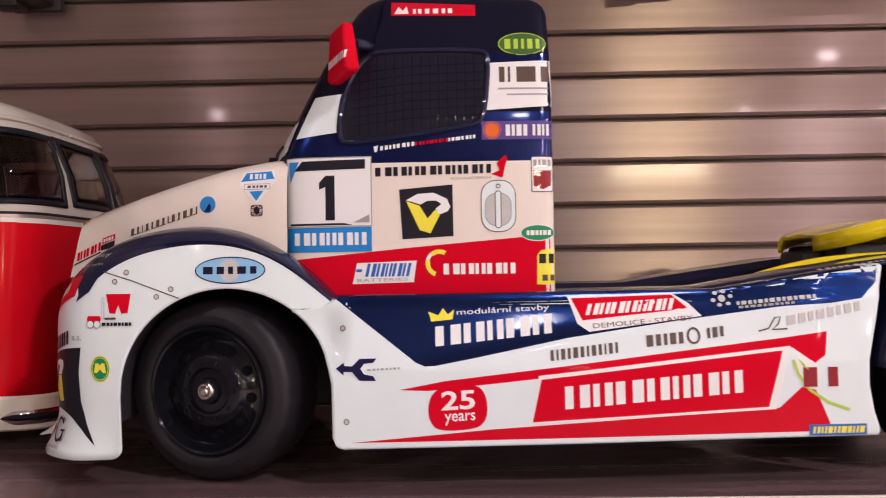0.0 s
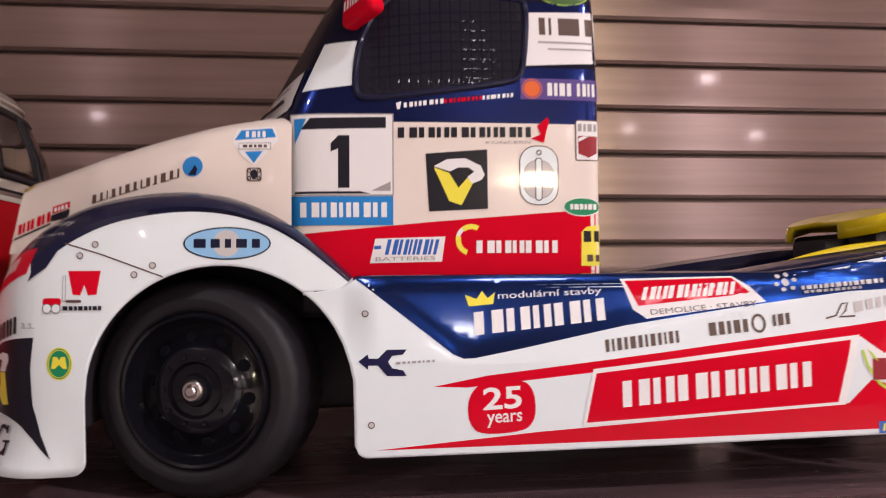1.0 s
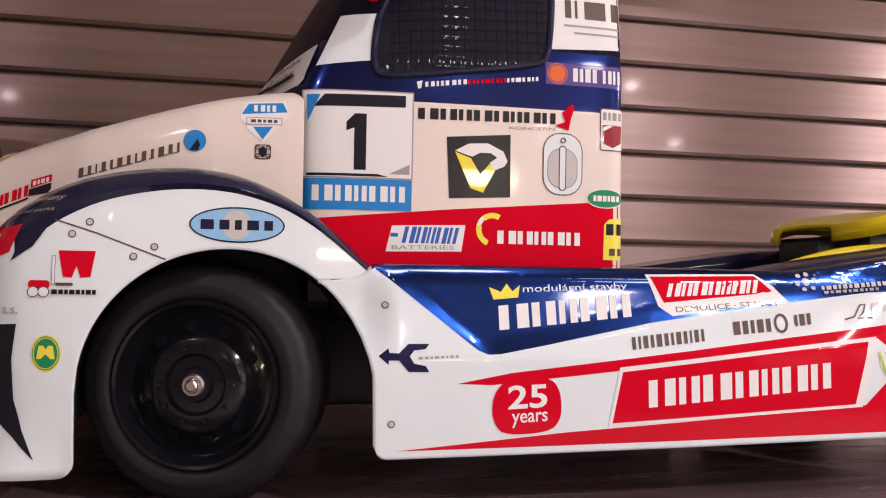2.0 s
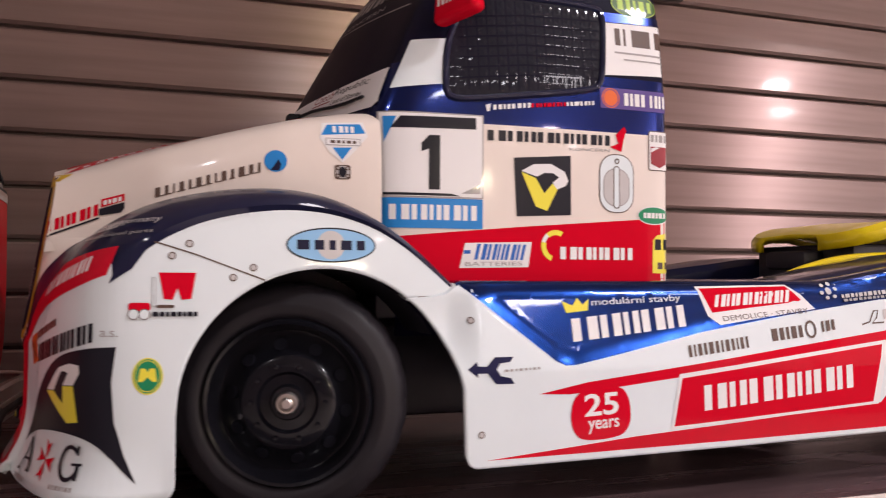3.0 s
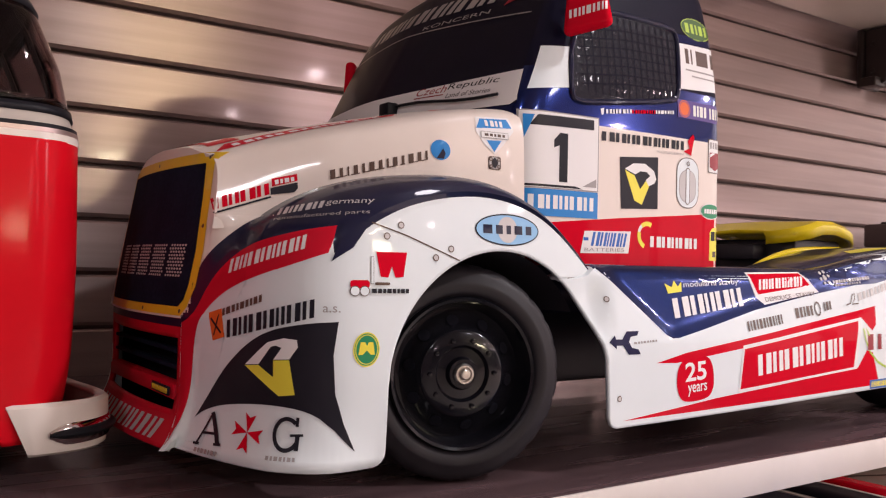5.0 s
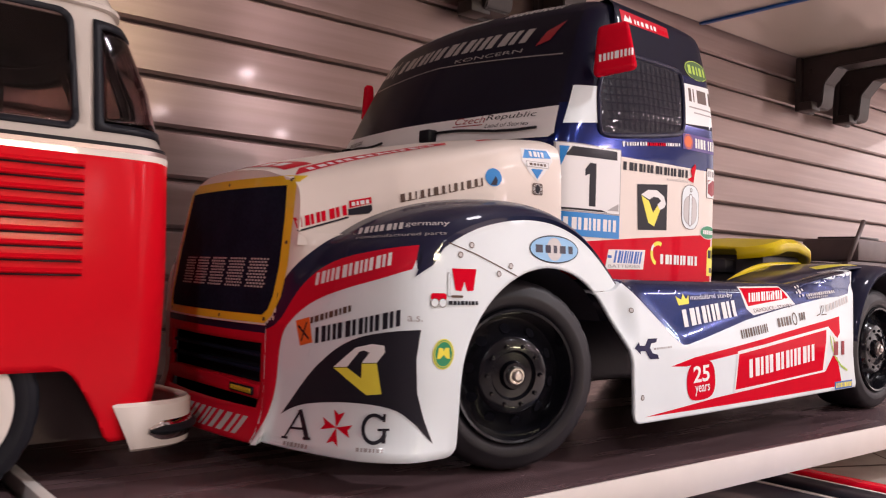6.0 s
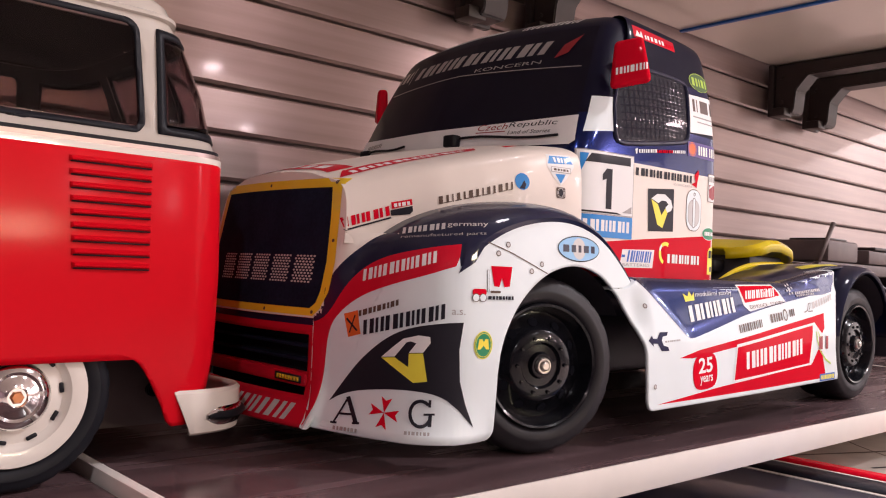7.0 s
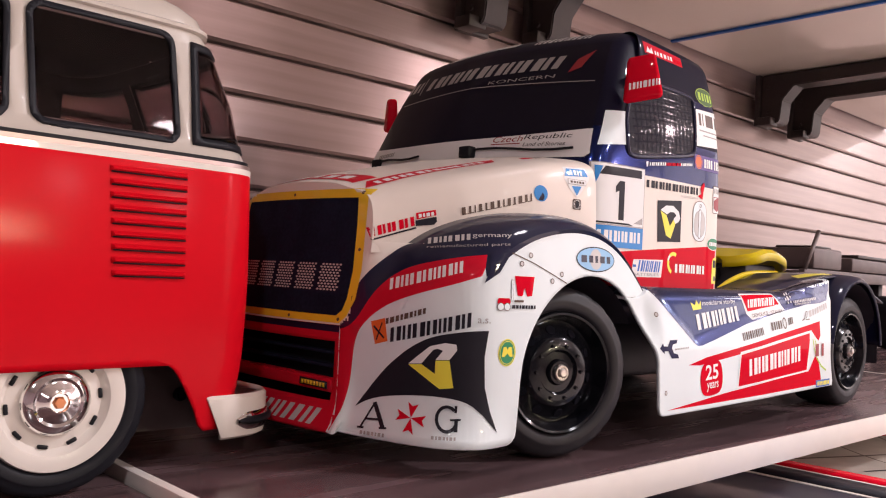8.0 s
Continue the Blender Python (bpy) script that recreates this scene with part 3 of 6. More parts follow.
# The fender's outer line in plan with the height of its side, and where its roll ends on the bonnet.
FENDER = [
    (-0.0340, 0.2738, 0.0570, -0.0335, 0.2815, 0.0590), (-0.0420, 0.2730, 0.0638, -0.0420, 0.2840, 0.0675), (-0.0495, 0.2725, 0.0698, -0.0500, 0.2855, 0.0738),
    (-0.0580, 0.2722, 0.0748, -0.0585, 0.2865, 0.0793), (-0.0690, 0.2720, 0.0780, -0.0700, 0.2872, 0.0838), (-0.0800, 0.2720, 0.0786, -0.0820, 0.2885, 0.0852),
    (-0.0905, 0.2723, 0.0774, -0.0940, 0.2925, 0.0846), (-0.1010, 0.2730, 0.0748, -0.1040, 0.2960, 0.0830), (-0.1105, 0.2742, 0.0700, -0.1125, 0.2995, 0.0806),
    (-0.1190, 0.2760, 0.0630, -0.1200, 0.3040, 0.0770), (-0.1260, 0.2803, 0.0572, -0.1265, 0.3075, 0.0725), (-0.1320, 0.2885, 0.0532, -0.1320, 0.3105, 0.0668),
    (-0.1365, 0.2990, 0.0500, -0.1368, 0.3132, 0.0585), (-0.1395, 0.3085, 0.0465, -0.1402, 0.3150, 0.0510), (-0.1415, 0.3170, 0.0432, -0.1425, 0.3185, 0.0450),
]
ARCH_X, ARCH_Z, ARCH_R = -0.0705, 0.0290, 0.0350
FENDER_SEAM = [(-0.0503, 0.0), (-0.0502, 0.0566), (-0.0470, 0.0567), (-0.0425, 0.0569), (-0.0385, 0.0577), (-0.0372, 0.0585), (-0.0340, 0.0590)]


def fender_shell():
    bm = bmesh.new()
    cols = []
    for a, b in zip(FENDER, FENDER[1:]):
        for k in range(4):
            cols.append([u + (v - u) * k / 4 for u, v in zip(a, b)])
    cols.append(list(FENDER[-1]))
    for _ in range(4):
        cols = [cols[0]] + [[(a + 2 * b + c) / 4 for a, b, c in zip(p, q, r)] for p, q, r in zip(cols, cols[1:], cols[2:])] + [cols[-1]]
    cols = [[u + (v - u) * k / 3 for u, v in zip(a, b)] for a, b in zip(cols, cols[1:]) for k in range(3)] + [cols[-1]]
    edge = ARCH_X - ARCH_R
    front = [c for c in cols if c[0] <= edge]
    over = [c for c in cols if c[0] > edge]
    cut = [u + (v - u) * (over[-1][0] - edge) / (over[-1][0] - front[0][0]) for u, v in zip(over[-1], front[0])]
    front, over = [cut] + front, over + [cut]

    allc = over + front[1:]

    def column(c, zb, flare):
        x, y, zt, ex, ey, ez = c
        k = min(range(len(allc)), key=lambda i: abs(allc[i][0] - x) + abs(allc[i][1] - y))
        nxt, prv = allc[min(k + 1, len(allc) - 1)], allc[max(k - 1, 0)]
        d = Vector((nxt[0] - prv[0], nxt[1] - prv[1], 0)).normalized()
        out = Vector((d.y, -d.x, 0))
        if out.y > 0.2:
            out = -out
        pts = []
        mid = ARCH_Z if flare is not None and zb < ARCH_Z else zb
        heights = [zb + (mid - zb) * k / 8 for k in range(8)] if mid > zb else []
        heights += [mid + (zt - mid) * k / 14 for k in range(15)]
        flare = flare or 0.0
        for z in heights:
            lean = 0.0012 * (1 - ((z - 0.045) / 0.03) ** 2) - 0.0012
            lean += flare * max(0.0, (0.026 - z) / 0.016) ** 2 * 0.0055
            pts.append(Vector((x, y, z)) + out * lean)
        t, c1, e = Vector((x, y, zt)), Vector((x + (ex - x) * 0.08, y + (ey - y) * 0.08, ez - (ez - zt) * 0.05)), Vector((ex, ey, ez))
        for k in range(1, 10):
            f = k / 9
            pts.append(t * (1 - f) ** 2 + c1 * (2 * f * (1 - f)) + e * f * f)
        return pts

    def span(cs, zb_of, flare_of):
        rows = []
        for c in cs:
            rows.append(column(c, zb_of(c), flare_of(c)))
        grid(rows, bm, mat=lambda i, j: 1 if j >= len(rows[0]) - 10 else 0)

    span(over, lambda c: min(c[2] - 0.0004, max(lerp_table(FENDER_SEAM, c[0]), ARCH_Z + math.sqrt(max(0.0, ARCH_R ** 2 - (c[0] - ARCH_X) ** 2)))), lambda c: None)
    heel = lambda x: 0.0036 - math.sqrt(0.0036 ** 2 - max(0.0, 0.0036 - (edge - x)) ** 2)
    span(front, lambda c: 0.0090 + heel(c[0]) + 0.0012 * max(0, (-0.12 - c[0]) / 0.02), lambda c: max(0.0, min(1.0, (-0.108 - c[0]) / 0.022)))
    return bm


fender_bm = fender_shell()
bmesh.ops.remove_doubles(fender_bm, verts=fender_bm.verts[:], dist=1e-6)
bmesh.ops.recalc_face_normals(fender_bm, faces=fender_bm.faces[:])
if sum(f.normal.y for f in fender_bm.faces) > 0:
    bmesh.ops.reverse_faces(fender_bm, faces=fender_bm.faces[:])
for f in fender_bm.faces:
    c = f.calc_center_median()
    if across(c.x, c.y) < -0.2812:
        f.material_index = 1 if c.z > lerp_table([(-0.3030, 0.0610), (-0.2932, 0.0632), (-0.2812, 0.0652)], across(c.x, c.y)) else 0
    if c.y > 0.3142 and 0.036 < c.z < 0.046:
        f.material_index = 2
FENDER_TREE = tree_of(fender_bm)
far_fender = fender_bm.copy()
for v in far_fender.verts:
    v.co.y = 2 * YC - v.co.y
bmesh.ops.reverse_faces(far_fender, faces=far_fender.faces[:])


def thick(ob, t=0.0011):
    mod = ob.modifiers.new("thickness", "SOLIDIFY")
    mod.thickness, mod.offset = t, -1
    return ob


fender = thick(part("front_fender", fender_bm, [WHITE, NAVY, DEEP_RED], truck, "white wheel arch fender with a navy rolled top"))
thick(part("front_fender", far_fender, [WHITE, NAVY, DEEP_RED], truck, "white wheel arch fender with a navy rolled top"))


def arch_liner(cx, cz, r, y0, y1, low, skirted=True):
    for side in (0, 1):
        rows = []
        for i in range(25 if skirted else 21):
            a = radians(180 - 180 * i / 24)
            x, z = cx + r * math.cos(a), cz + r * math.sin(a)
            rows.append([Vector((x, y, z)) for y in (y0, y1)] + [Vector((cx + r * 0.1 * math.cos(a), y1, cz + r * 0.1 * math.sin(a)))])
        for x, k in ((cx - r, 0), (cx + r, -1)):
            if k and not skirted:
                continue
            row = [Vector((x, y0, low)), Vector((x, y1, low)), Vector((cx, y1, low))]
            rows.insert(0, row) if k == 0 else rows.append(row)
        if side:
            rows = [[Vector((p.x, 2 * YC - p.y, p.z)) for p in r_] for r_ in rows]
        part("arch_liner", grid(rows), CHASSIS, truck, "black wheel arch liner")


arch_liner(ARCH_X - 0.0015, ARCH_Z, 0.0357, 0.2762, 0.322, 0.020, False)
arch_liner(0.1752, 0.0300, 0.0372, 0.2730, 0.322, 0.022)


# Front bumper between the fenders, with the air intake.
def bumper_x(o, z):
    base = -0.1418 - 0.0035 * (1 - (o / 0.04) ** 2)
    return base - 0.0055 * max(0.0, (0.026 - z) / 0.016) ** 2


def bumper_shell():
    os_ = [0.0385 - 0.077 * i / 40 for i in range(41)]
    zs = [0.0100, 0.0111, 0.0125, 0.015, 0.0175, 0.0192, 0.023, 0.027, 0.031, 0.035, 0.0385, 0.040, 0.0425, 0.044]
    rows = [[Vector((bumper_x(o, z), YC - o, z)) for o in os_] for z in zs]
    bm = grid(rows, skip=lambda i, j: 5 <= i < 10 and abs(os_[j] + os_[j + 1]) / 2 < 0.0325)
    bmesh.ops.recalc_face_normals(bm, faces=bm.faces[:])
    if sum(f.normal.x for f in bm.faces) > 0:
        bmesh.ops.reverse_faces(bm, faces=bm.faces[:])
    for f in bm.faces:
        c = f.calc_center_median()
        if abs(c.y - YC) > 0.0364 and c.z < 0.030:
            f.material_index = 1
    return bm


bumper_bm = bumper_shell()
BUMPER = tree_of(bumper_bm)
bumper = thick(part("front_bumper", bumper_bm, [DEEP_RED, WHITE], truck, "deep red front bumper with a wide air intake"), 0.0015)
part("intake", block(-0.139, -0.137, YC - 0.037, YC + 0.037, 0.015, 0.043), PIT, truck, "black intake backing")
part("intake_bar", block(-0.1440, -0.1395, YC - 0.033, YC + 0.033, 0.0215, 0.0262, 0.0012), DEEP_RED, truck, "red bar across the intake")
for z in (0.0295, 0.0340):
    part("intake_slat", block(-0.1425, -0.1395, YC - 0.033, YC + 0.033, z, z + 0.0012, 0.0004), MESH, truck)


# Side skirt, one sheet from arch to arch.
def skirt_y(x, z):
    y = 0.2655 + lerp_table([(0.0, 0.0), (0.05, 0.0008), (0.10, 0.0028), (0.135, 0.0040)], x)
    y += lerp_table([(0.0128, 0.0), (0.022, 0.0002), (0.0375, 0.0009), (0.058, 0.0059), (0.061, 0.0082), (0.066, 0.0092), (0.075, 0.0100)], z) * (1.0 - 0.45 * max(0.0, min(1.0, (x - 0.06) / 0.06)))
    # flush with the fender at the seam
    side, rise = max(0.0, min(1.0, (-0.029 - x) / 0.010)), max(0.0, min(1.0, (z - 0.034) / 0.020))
    return y + (0.2727 - y) * side * side * (3 - 2 * side) * rise * rise * (3 - 2 * rise)


def panel_low(x):
    """Lower border of the recessed blue panel."""
    return lerp_table([(-0.0345, 0.0600), (-0.0070, 0.0388), (-0.0040, 0.0384), (0.0, 0.0392), (0.0397, 0.0467), (0.1093, 0.0553), (0.1353, 0.0572), (0.142, 0.0640)], x)


def skirt_top(x):
    return lerp_table([(-0.0502, 0.0565), (-0.0425, 0.0568), (-0.0385, 0.0576), (-0.0368, 0.0590), (-0.0350, 0.0603), (0.088, 0.0606), (0.1001, 0.0622), (0.1196, 0.0655), (0.139, 0.0680)], x)


def skirt_shell():
    rows = []
    for i in range(177):
        u = i / 176
        row = []
        for j in range(65):
            f = j / 64
            xa = -0.0500 + u * 0.1905
            zb = 0.0132 + 0.0012 * u
            if u < 0.02:
                zb += 0.0035 - 0.0035 * math.sqrt(1 - (1 - u / 0.02) ** 2)
            z = zb + (skirt_top(xa) - zb) * f
            left = lerp_table([(0.013, -0.0353), (0.0335, -0.0357), (0.0380, -0.0367), (0.0430, -0.0384), (0.0470, -0.0404), (0.0500, -0.0425), (0.0530, -0.0450), (0.0550, -0.0471), (0.0570, -0.0496)], z)
            right = lerp_table([(0.0135, 0.1362), (0.0145, 0.1378), (0.0165, 0.1382), (0.022, 0.1366), (0.030, 0.1354), (0.0379, 0.1356), (0.0521, 0.1392), (0.0623, 0.1416), (0.07, 0.1430)], z)
            x = left + (right - left) * u
            inside = (z - panel_low(x) + 0.001) / 0.0050
            s = max(0.0, min(1.0, inside))
            row.append(Vector((x, skirt_y(x, z) + 0.0009 * s * s * (3 - 2 * s) * max(0, min(1, (0.12 - x) / 0.03)), z)))
        rows.append(row)
    # roll over onto the deck
    for row in rows:
        p = row[-1].copy()
        for dy, dz in ((0.0008, 0.0006), (0.0022, 0.0009), (0.005, 0.0009), (0.013, 0.0008)):
            row.append(Vector((p.x, p.y + dy, p.z + dz)))
    bm = grid(rows)
    bmesh.ops.recalc_face_normals(bm, faces=bm.faces[:])
    if sum(f.normal.y for f in bm.faces) > 0:
        bmesh.ops.reverse_faces(bm, faces=bm.faces[:])
    for f in bm.faces:
        c = f.calc_center_median()
        f.material_index = 1 if c.z > skirt_top(c.x) - 0.0006 and -0.0352 < c.x < 0.136 else 0
    return bm


skirt_bm = skirt_shell()
SKIRT = tree_of(skirt_bm)
far_skirt = skirt_bm.copy()
for v in far_skirt.verts:
    v.co.y = 2 * YC - v.co.y
bmesh.ops.reverse_faces(far_skirt, faces=far_skirt.faces[:])
thick(part("side_skirt", skirt_bm, [WHITE, BLUE], truck, "white side skirt with a recessed blue upper panel"))
thick(part("side_skirt", far_skirt, [WHITE, BLUE], truck, "white side skirt with a recessed blue upper panel"))

# Rear fenders, deck and chassis.
RW_X, RW_Z = 0.1752, 0.0300


def rear_fender(side):
    rows = []
    for i in range(33):
        a = radians(172 - 168 * i / 32)
        k = lerp_table([(172, 0.9), (120, 1.0), (60, 1.02), (4, 1.35)], math.degrees(a))
        kx, kz = k, 1.0
        row = []
        for r, y in ((0.0378, 0.2705), (0.0395, 0.2700), (0.0408, 0.2712), (0.0418, 0.2745), (0.0424, 0.281), (0.0426, 0.290), (0.0424, 0.306)):
            p = Vector((RW_X + r * math.cos(a) * kx, y, RW_Z + r * math.sin(a) * kz))
            if side:
                p.y = 2 * YC - p.y
            row.append(p)
        rows.append(row)
    bm = grid(rows)
    bmesh.ops.recalc_face_normals(bm, faces=bm.faces[:])
    if sum(f.normal.z for f in bm.faces) < 0:
        bmesh.ops.reverse_faces(bm, faces=bm.faces[:])
    return thick(part("rear_fender", bm, NAVY, truck, "navy rear wheel fender"))


rear_fender(0), rear_fender(1)


def deck_sheet():
    rows = []
    for i in range(60):
        x = -0.044 + 0.284 * i / 59
        zt = lerp_table([(-0.044, 0.0608), (0.085, 0.0612), (0.1001, 0.0635), (0.12, 0.0665), (0.139, 0.0690), (0.1523, 0.0710), (0.175, 0.0722), (0.2, 0.0690), (0.24, 0.058)], x)
        inner = lerp_table([(0.03, 0.300), (0.09, 0.312), (0.15, 0.322), (0.24, 0.325)], x)
        rows.append([Vector((x, 0.2795, zt - 0.0006)), Vector((x, 0.287, zt + 0.0004)), Vector((x, (0.287 + inner) / 2, zt + 0.0008)), Vector((x, inner - 0.003, zt)), Vector((x, inner, zt - 0.003)), Vector((x, inner + 0.001, 0.045))])
    bm = grid(rows)
    mirrored(bm)
    bmesh.ops.recalc_face_normals(bm, faces=bm.faces[:])
    if sum(f.normal.z for f in bm.faces) < 0:
        bmesh.ops.reverse_faces(bm, faces=bm.faces[:])
    return bm


deck_bm = deck_sheet()
DECK = tree_of(deck_bm)
thick(part("rear_deck", deck_bm, NAVY, truck, "glossy navy rear deck"))
part("cab_floor", block(-0.05, 0.045, 0.30, 0.41, 0.050, 0.0600, 0.001), CHASSIS, truck)
part("chassis", block(-0.12, 0.235, 0.320, 0.390, 0.018, 0.048, 0.003), CHASSIS, truck, "black chassis tub")
for x in (-0.0792, RW_X):
    part("axle", tube([(x, 0.292, 0.0305), (x, 0.418, 0.0305)], 0.004, 12), CHASSIS, truck)


def rear_coupling():
    """The yellow hooped plate over the rear axle."""
    rows = []
    half = []
    for i in range(41):
        x = 0.150 + 0.057 * i / 40
        z = lerp_table([(0.150, 0.0785), (0.158, 0.0808), (0.168, 0.0836), (0.180, 0.0838), (0.193, 0.0815), (0.202, 0.0780), (0.207, 0.0760)], x)
        w = 0.033 * (1 - max(0.0, abs((x - 0.1785) / 0.0285)) ** 6 * 0.5)
        rows.append([Vector((x, YC - w, z - 0.0048)), Vector((x, YC - w, z - 0.0012)), Vector((x, YC - w + 0.0015, z)), Vector((x, YC, z + 0.0006)), Vector((x, YC + w - 0.0015, z)), Vector((x, YC + w, z - 0.0012)), Vector((x, YC + w, z - 0.0048))])
    return grid(rows)


thick(part("coupling_plate", rear_coupling(), YELLOW, truck, "yellow hooped plate over the rear axle"), 0.002)
part("coupling_block", block(0.156, 0.196, YC - 0.028, YC + 0.028, 0.048, 0.0765, 0.002), CHASSIS, truck, "black block under the yellow plate")
part("coupling_arm", block(0.146, 0.160, YC - 0.012, YC + 0.012, 0.066, 0.074, 0.002), CHASSIS, truck)
part("deck_rim", tube(smooth_line([(0.105, 0.318, 0.060), (0.125, 0.320, 0.0665), (0.15, 0.3225, 0.0710), (0.19, 0.3245, 0.0720)], 3), 0.0016, 10), YELLOW, truck, "yellow rim along the deck")


def tyre_bm(r, width, shoulder, bore):
    h = width / 2
    half = smooth_line([(bore, h - 0.0014, 0), (bore + 0.0010, h - 0.0001, 0), (bore + 0.0035, h + 0.0003, 0), (r - shoulder, h - 0.0001, 0), (r - shoulder * 0.25, h - shoulder * 0.30, 0), (r - 0.0002, h - shoulder, 0), (r, h - shoulder * 1.6, 0)], 2)
    half = [(p.x, p.y) for p in half]
    prof = [(a, -b) for a, b in half] + half[::-1]
    first = next(k for k, (a, b) in enumerate(half) if a > r - shoulder * 0.45)
    rows = []
    for i in range(120):
        a = 2 * math.pi * i / 120
        row = []
        for k, (rr, y) in enumerate(prof):
            # cross grooves between the shoulder blocks
            dip = 0.0003 if i % 5 == 0 and first <= k < len(prof) - first else 0.0
            row.append(Vector(((rr - dip) * math.cos(a), y, (rr - dip) * math.sin(a))))
        rows.append(row)
    rows.append(rows[0])
    bm = grid(rows)
    bmesh.ops.remove_doubles(bm, verts=bm.verts[:], dist=1e-6)
    bmesh.ops.recalc_face_normals(bm, faces=bm.faces[:])
    return bm


R_TYRE, W_TYRE = 0.0302, 0.0255
tyre_mesh = tyre_bm(R_TYRE, W_TYRE, 0.0045, 0.0211)
h = W_TYRE / 2
rim_prof = [(0.0213, h - 0.002), (0.0213, -h + 0.0004), (0.0207, -h - 0.0005), (0.0199, -h - 0.0002), (0.0194, -h + 0.0012), (0.0188, -h + 0.0046), (0.0180, -h + 0.0058), (0.0168, -h + 0.0056), (0.0128, -h + 0.0028), (0.0120, -h + 0.0016), (0.0112, -h + 0.0012), (0.0078, -h + 0.0010), (0.0070, -h + 0.0022), (0.0046, -h + 0.0020), (0.0040, -h + 0.0002), (0.0, -h + 0.0002)]
rim_mesh = turn(rim_prof, 64)
hole_mesh = turn([(0.0018, 0.0008), (0.0017, -0.0001), (0.0, -0.0001)], 18)
stud_mesh = turn([(0.0, -0.0009), (0.0006, -0.0008), (0.0008, 0.0004)], 8)
nut_mesh = turn([(0.0, -0.0022), (0.0011, -0.0022), (0.0015, -0.0018), (0.0015, -0.0006), (0.0020, -0.0004), (0.0021, -0.0013), (0.0025, -0.0013), (0.0029, -0.0007), (0.0030, 0.0006)], 18)


def part_at(name, mesh, parent, loc, rz, label=""):
    ob = new(name, mesh)
    ob.parent = parent
    if parent.type == "EMPTY":
        ob.matrix_parent_inverse = Matrix.Translation(parent.location).inverted()
    ob.location = loc
    ob.rotation_euler = (0, 0, rz)
    return tagged(ob, label)


def as_mesh(name, bm, m, sharp=40):
    me = bpy.data.meshes.new(name)
    me.materials.append(m)
    for e in bm.edges:
        e.smooth = len(e.link_faces) != 2 or e.calc_face_angle(0) < radians(sharp)
    bm.to_mesh(me)
    bm.free()
    settle(me, True)
    return me


tyre_mesh, rim_mesh = as_mesh("wheel", tyre_mesh, RUBBER, 70), as_mesh("rim", rim_mesh, RIM_BLACK)
hole_mesh, stud_mesh, nut_mesh = as_mesh("rim_hole_disc", hole_mesh, PIT), as_mesh("wheel_stud", stud_mesh, RIM_BLACK), as_mesh("wheel_nut", nut_mesh, STEEL, 20)
# the front wheels stand steered a little to the near side
STEER = radians(-17)
CONE = radians(35)
for x in (-0.0748, RW_X):
    for side in (0, 1):
        front = x < 0
        y = 0.2908 if front else 0.2748 + W_TYRE / 2
        y, rz = (2 * YC - y, math.pi) if side else (y, 0.0)
        wheel = part_at("wheel", tyre_mesh, truck, (x - 0.007 * (front and side), y, R_TYRE), rz + STEER * front, "black rubber tyre on a black ten-hole rim")
        part_at("rim", rim_mesh, wheel, (0, 0, 0), 0, "glossy black ten-hole rim")
        for k in range(10):
            a, b = 2 * math.pi * (k + 0.75) / 10, 2 * math.pi * k / 10
            # dark discs on the uncut cone stand in for shaded holes
            hole = part_at("rim_hole_disc", hole_mesh, wheel, (0.0147 * math.cos(a), -h + 0.0038, 0.0147 * math.sin(a)), 0)
            hole.rotation_euler = (Matrix.Rotation(-a, 3, "Y") @ Matrix.Rotation(CONE, 3, "Z")).to_euler()
            part_at("wheel_stud", stud_mesh, wheel, (0.0094 * math.cos(b), -h + 0.0012, 0.0094 * math.sin(b)), 0)
        part_at("wheel_nut", nut_mesh, wheel, (0, -h + 0.0002, 0), 0, "steel wheel nut")


# ---- the bus ----
BC = 0.3985  # the bus's middle plane
bus = thing("model_bus", (-0.32, BC, -0.003), "red and cream model bus with whitewall wheels", "model bus")
B_REAR = [(0.010, -0.1670), (0.018, -0.1652), (0.026, -0.1639), (0.034, -0.1631), (0.045, -0.1627), (0.057, -0.1625), (0.0905, -0.1627), (0.095, -0.1634), (0.1127, -0.1668), (0.129, -0.1735), (0.134, -0.1765)]
B_SIDE = [(0.010, 0.0668), (0.03, 0.0676), (0.06, 0.0678), (0.0905, 0.0662), (0.0945, 0.0640), (0.0985, 0.0610), (0.13, 0.0565), (0.134, 0.0555)]


def bus_half(z, top=0.0):
    xr, w = lerp_table(B_REAR, z) - top, lerp_table(B_SIDE, z) - top
    xf = -0.486 + top + max(0, z - 0.09) * 0.35
    r = 0.020
    ctrl = [(xr, 0), (xr - 0.0002, w * 0.35), (xr - 0.0010, w - 0.017), (xr - 0.0045, w - 0.0070), (xr - 0.0100, w - 0.0015), (xr - 0.020, w - 0.0001), (xr - 0.10, w), (xf + 0.08, w), (xf + 0.03, w - 0.002), (xf + 0.011, w - 0.010), (xf + 0.003, w - 0.028), (xf, w * 0.3), (xf, 0)]
    return [Vector((p.x, BC - p.y, z)) for p in smooth_line([(a, c, 0) for a, c in ctrl], 3)]


def far_half(bm):
    other = bm.copy()
    for v in other.verts:
        v.co.y = 2 * BC - v.co.y
    bmesh.ops.reverse_faces(other, faces=other.faces[:])
    return join(bm, other)


WHEEL_EDGE = [(0.0114, -0.1835), (0.0130, -0.1852), (0.0175, -0.1868), (0.0257, -0.1912), (0.030, -0.1940), (0.0319, -0.1962)]


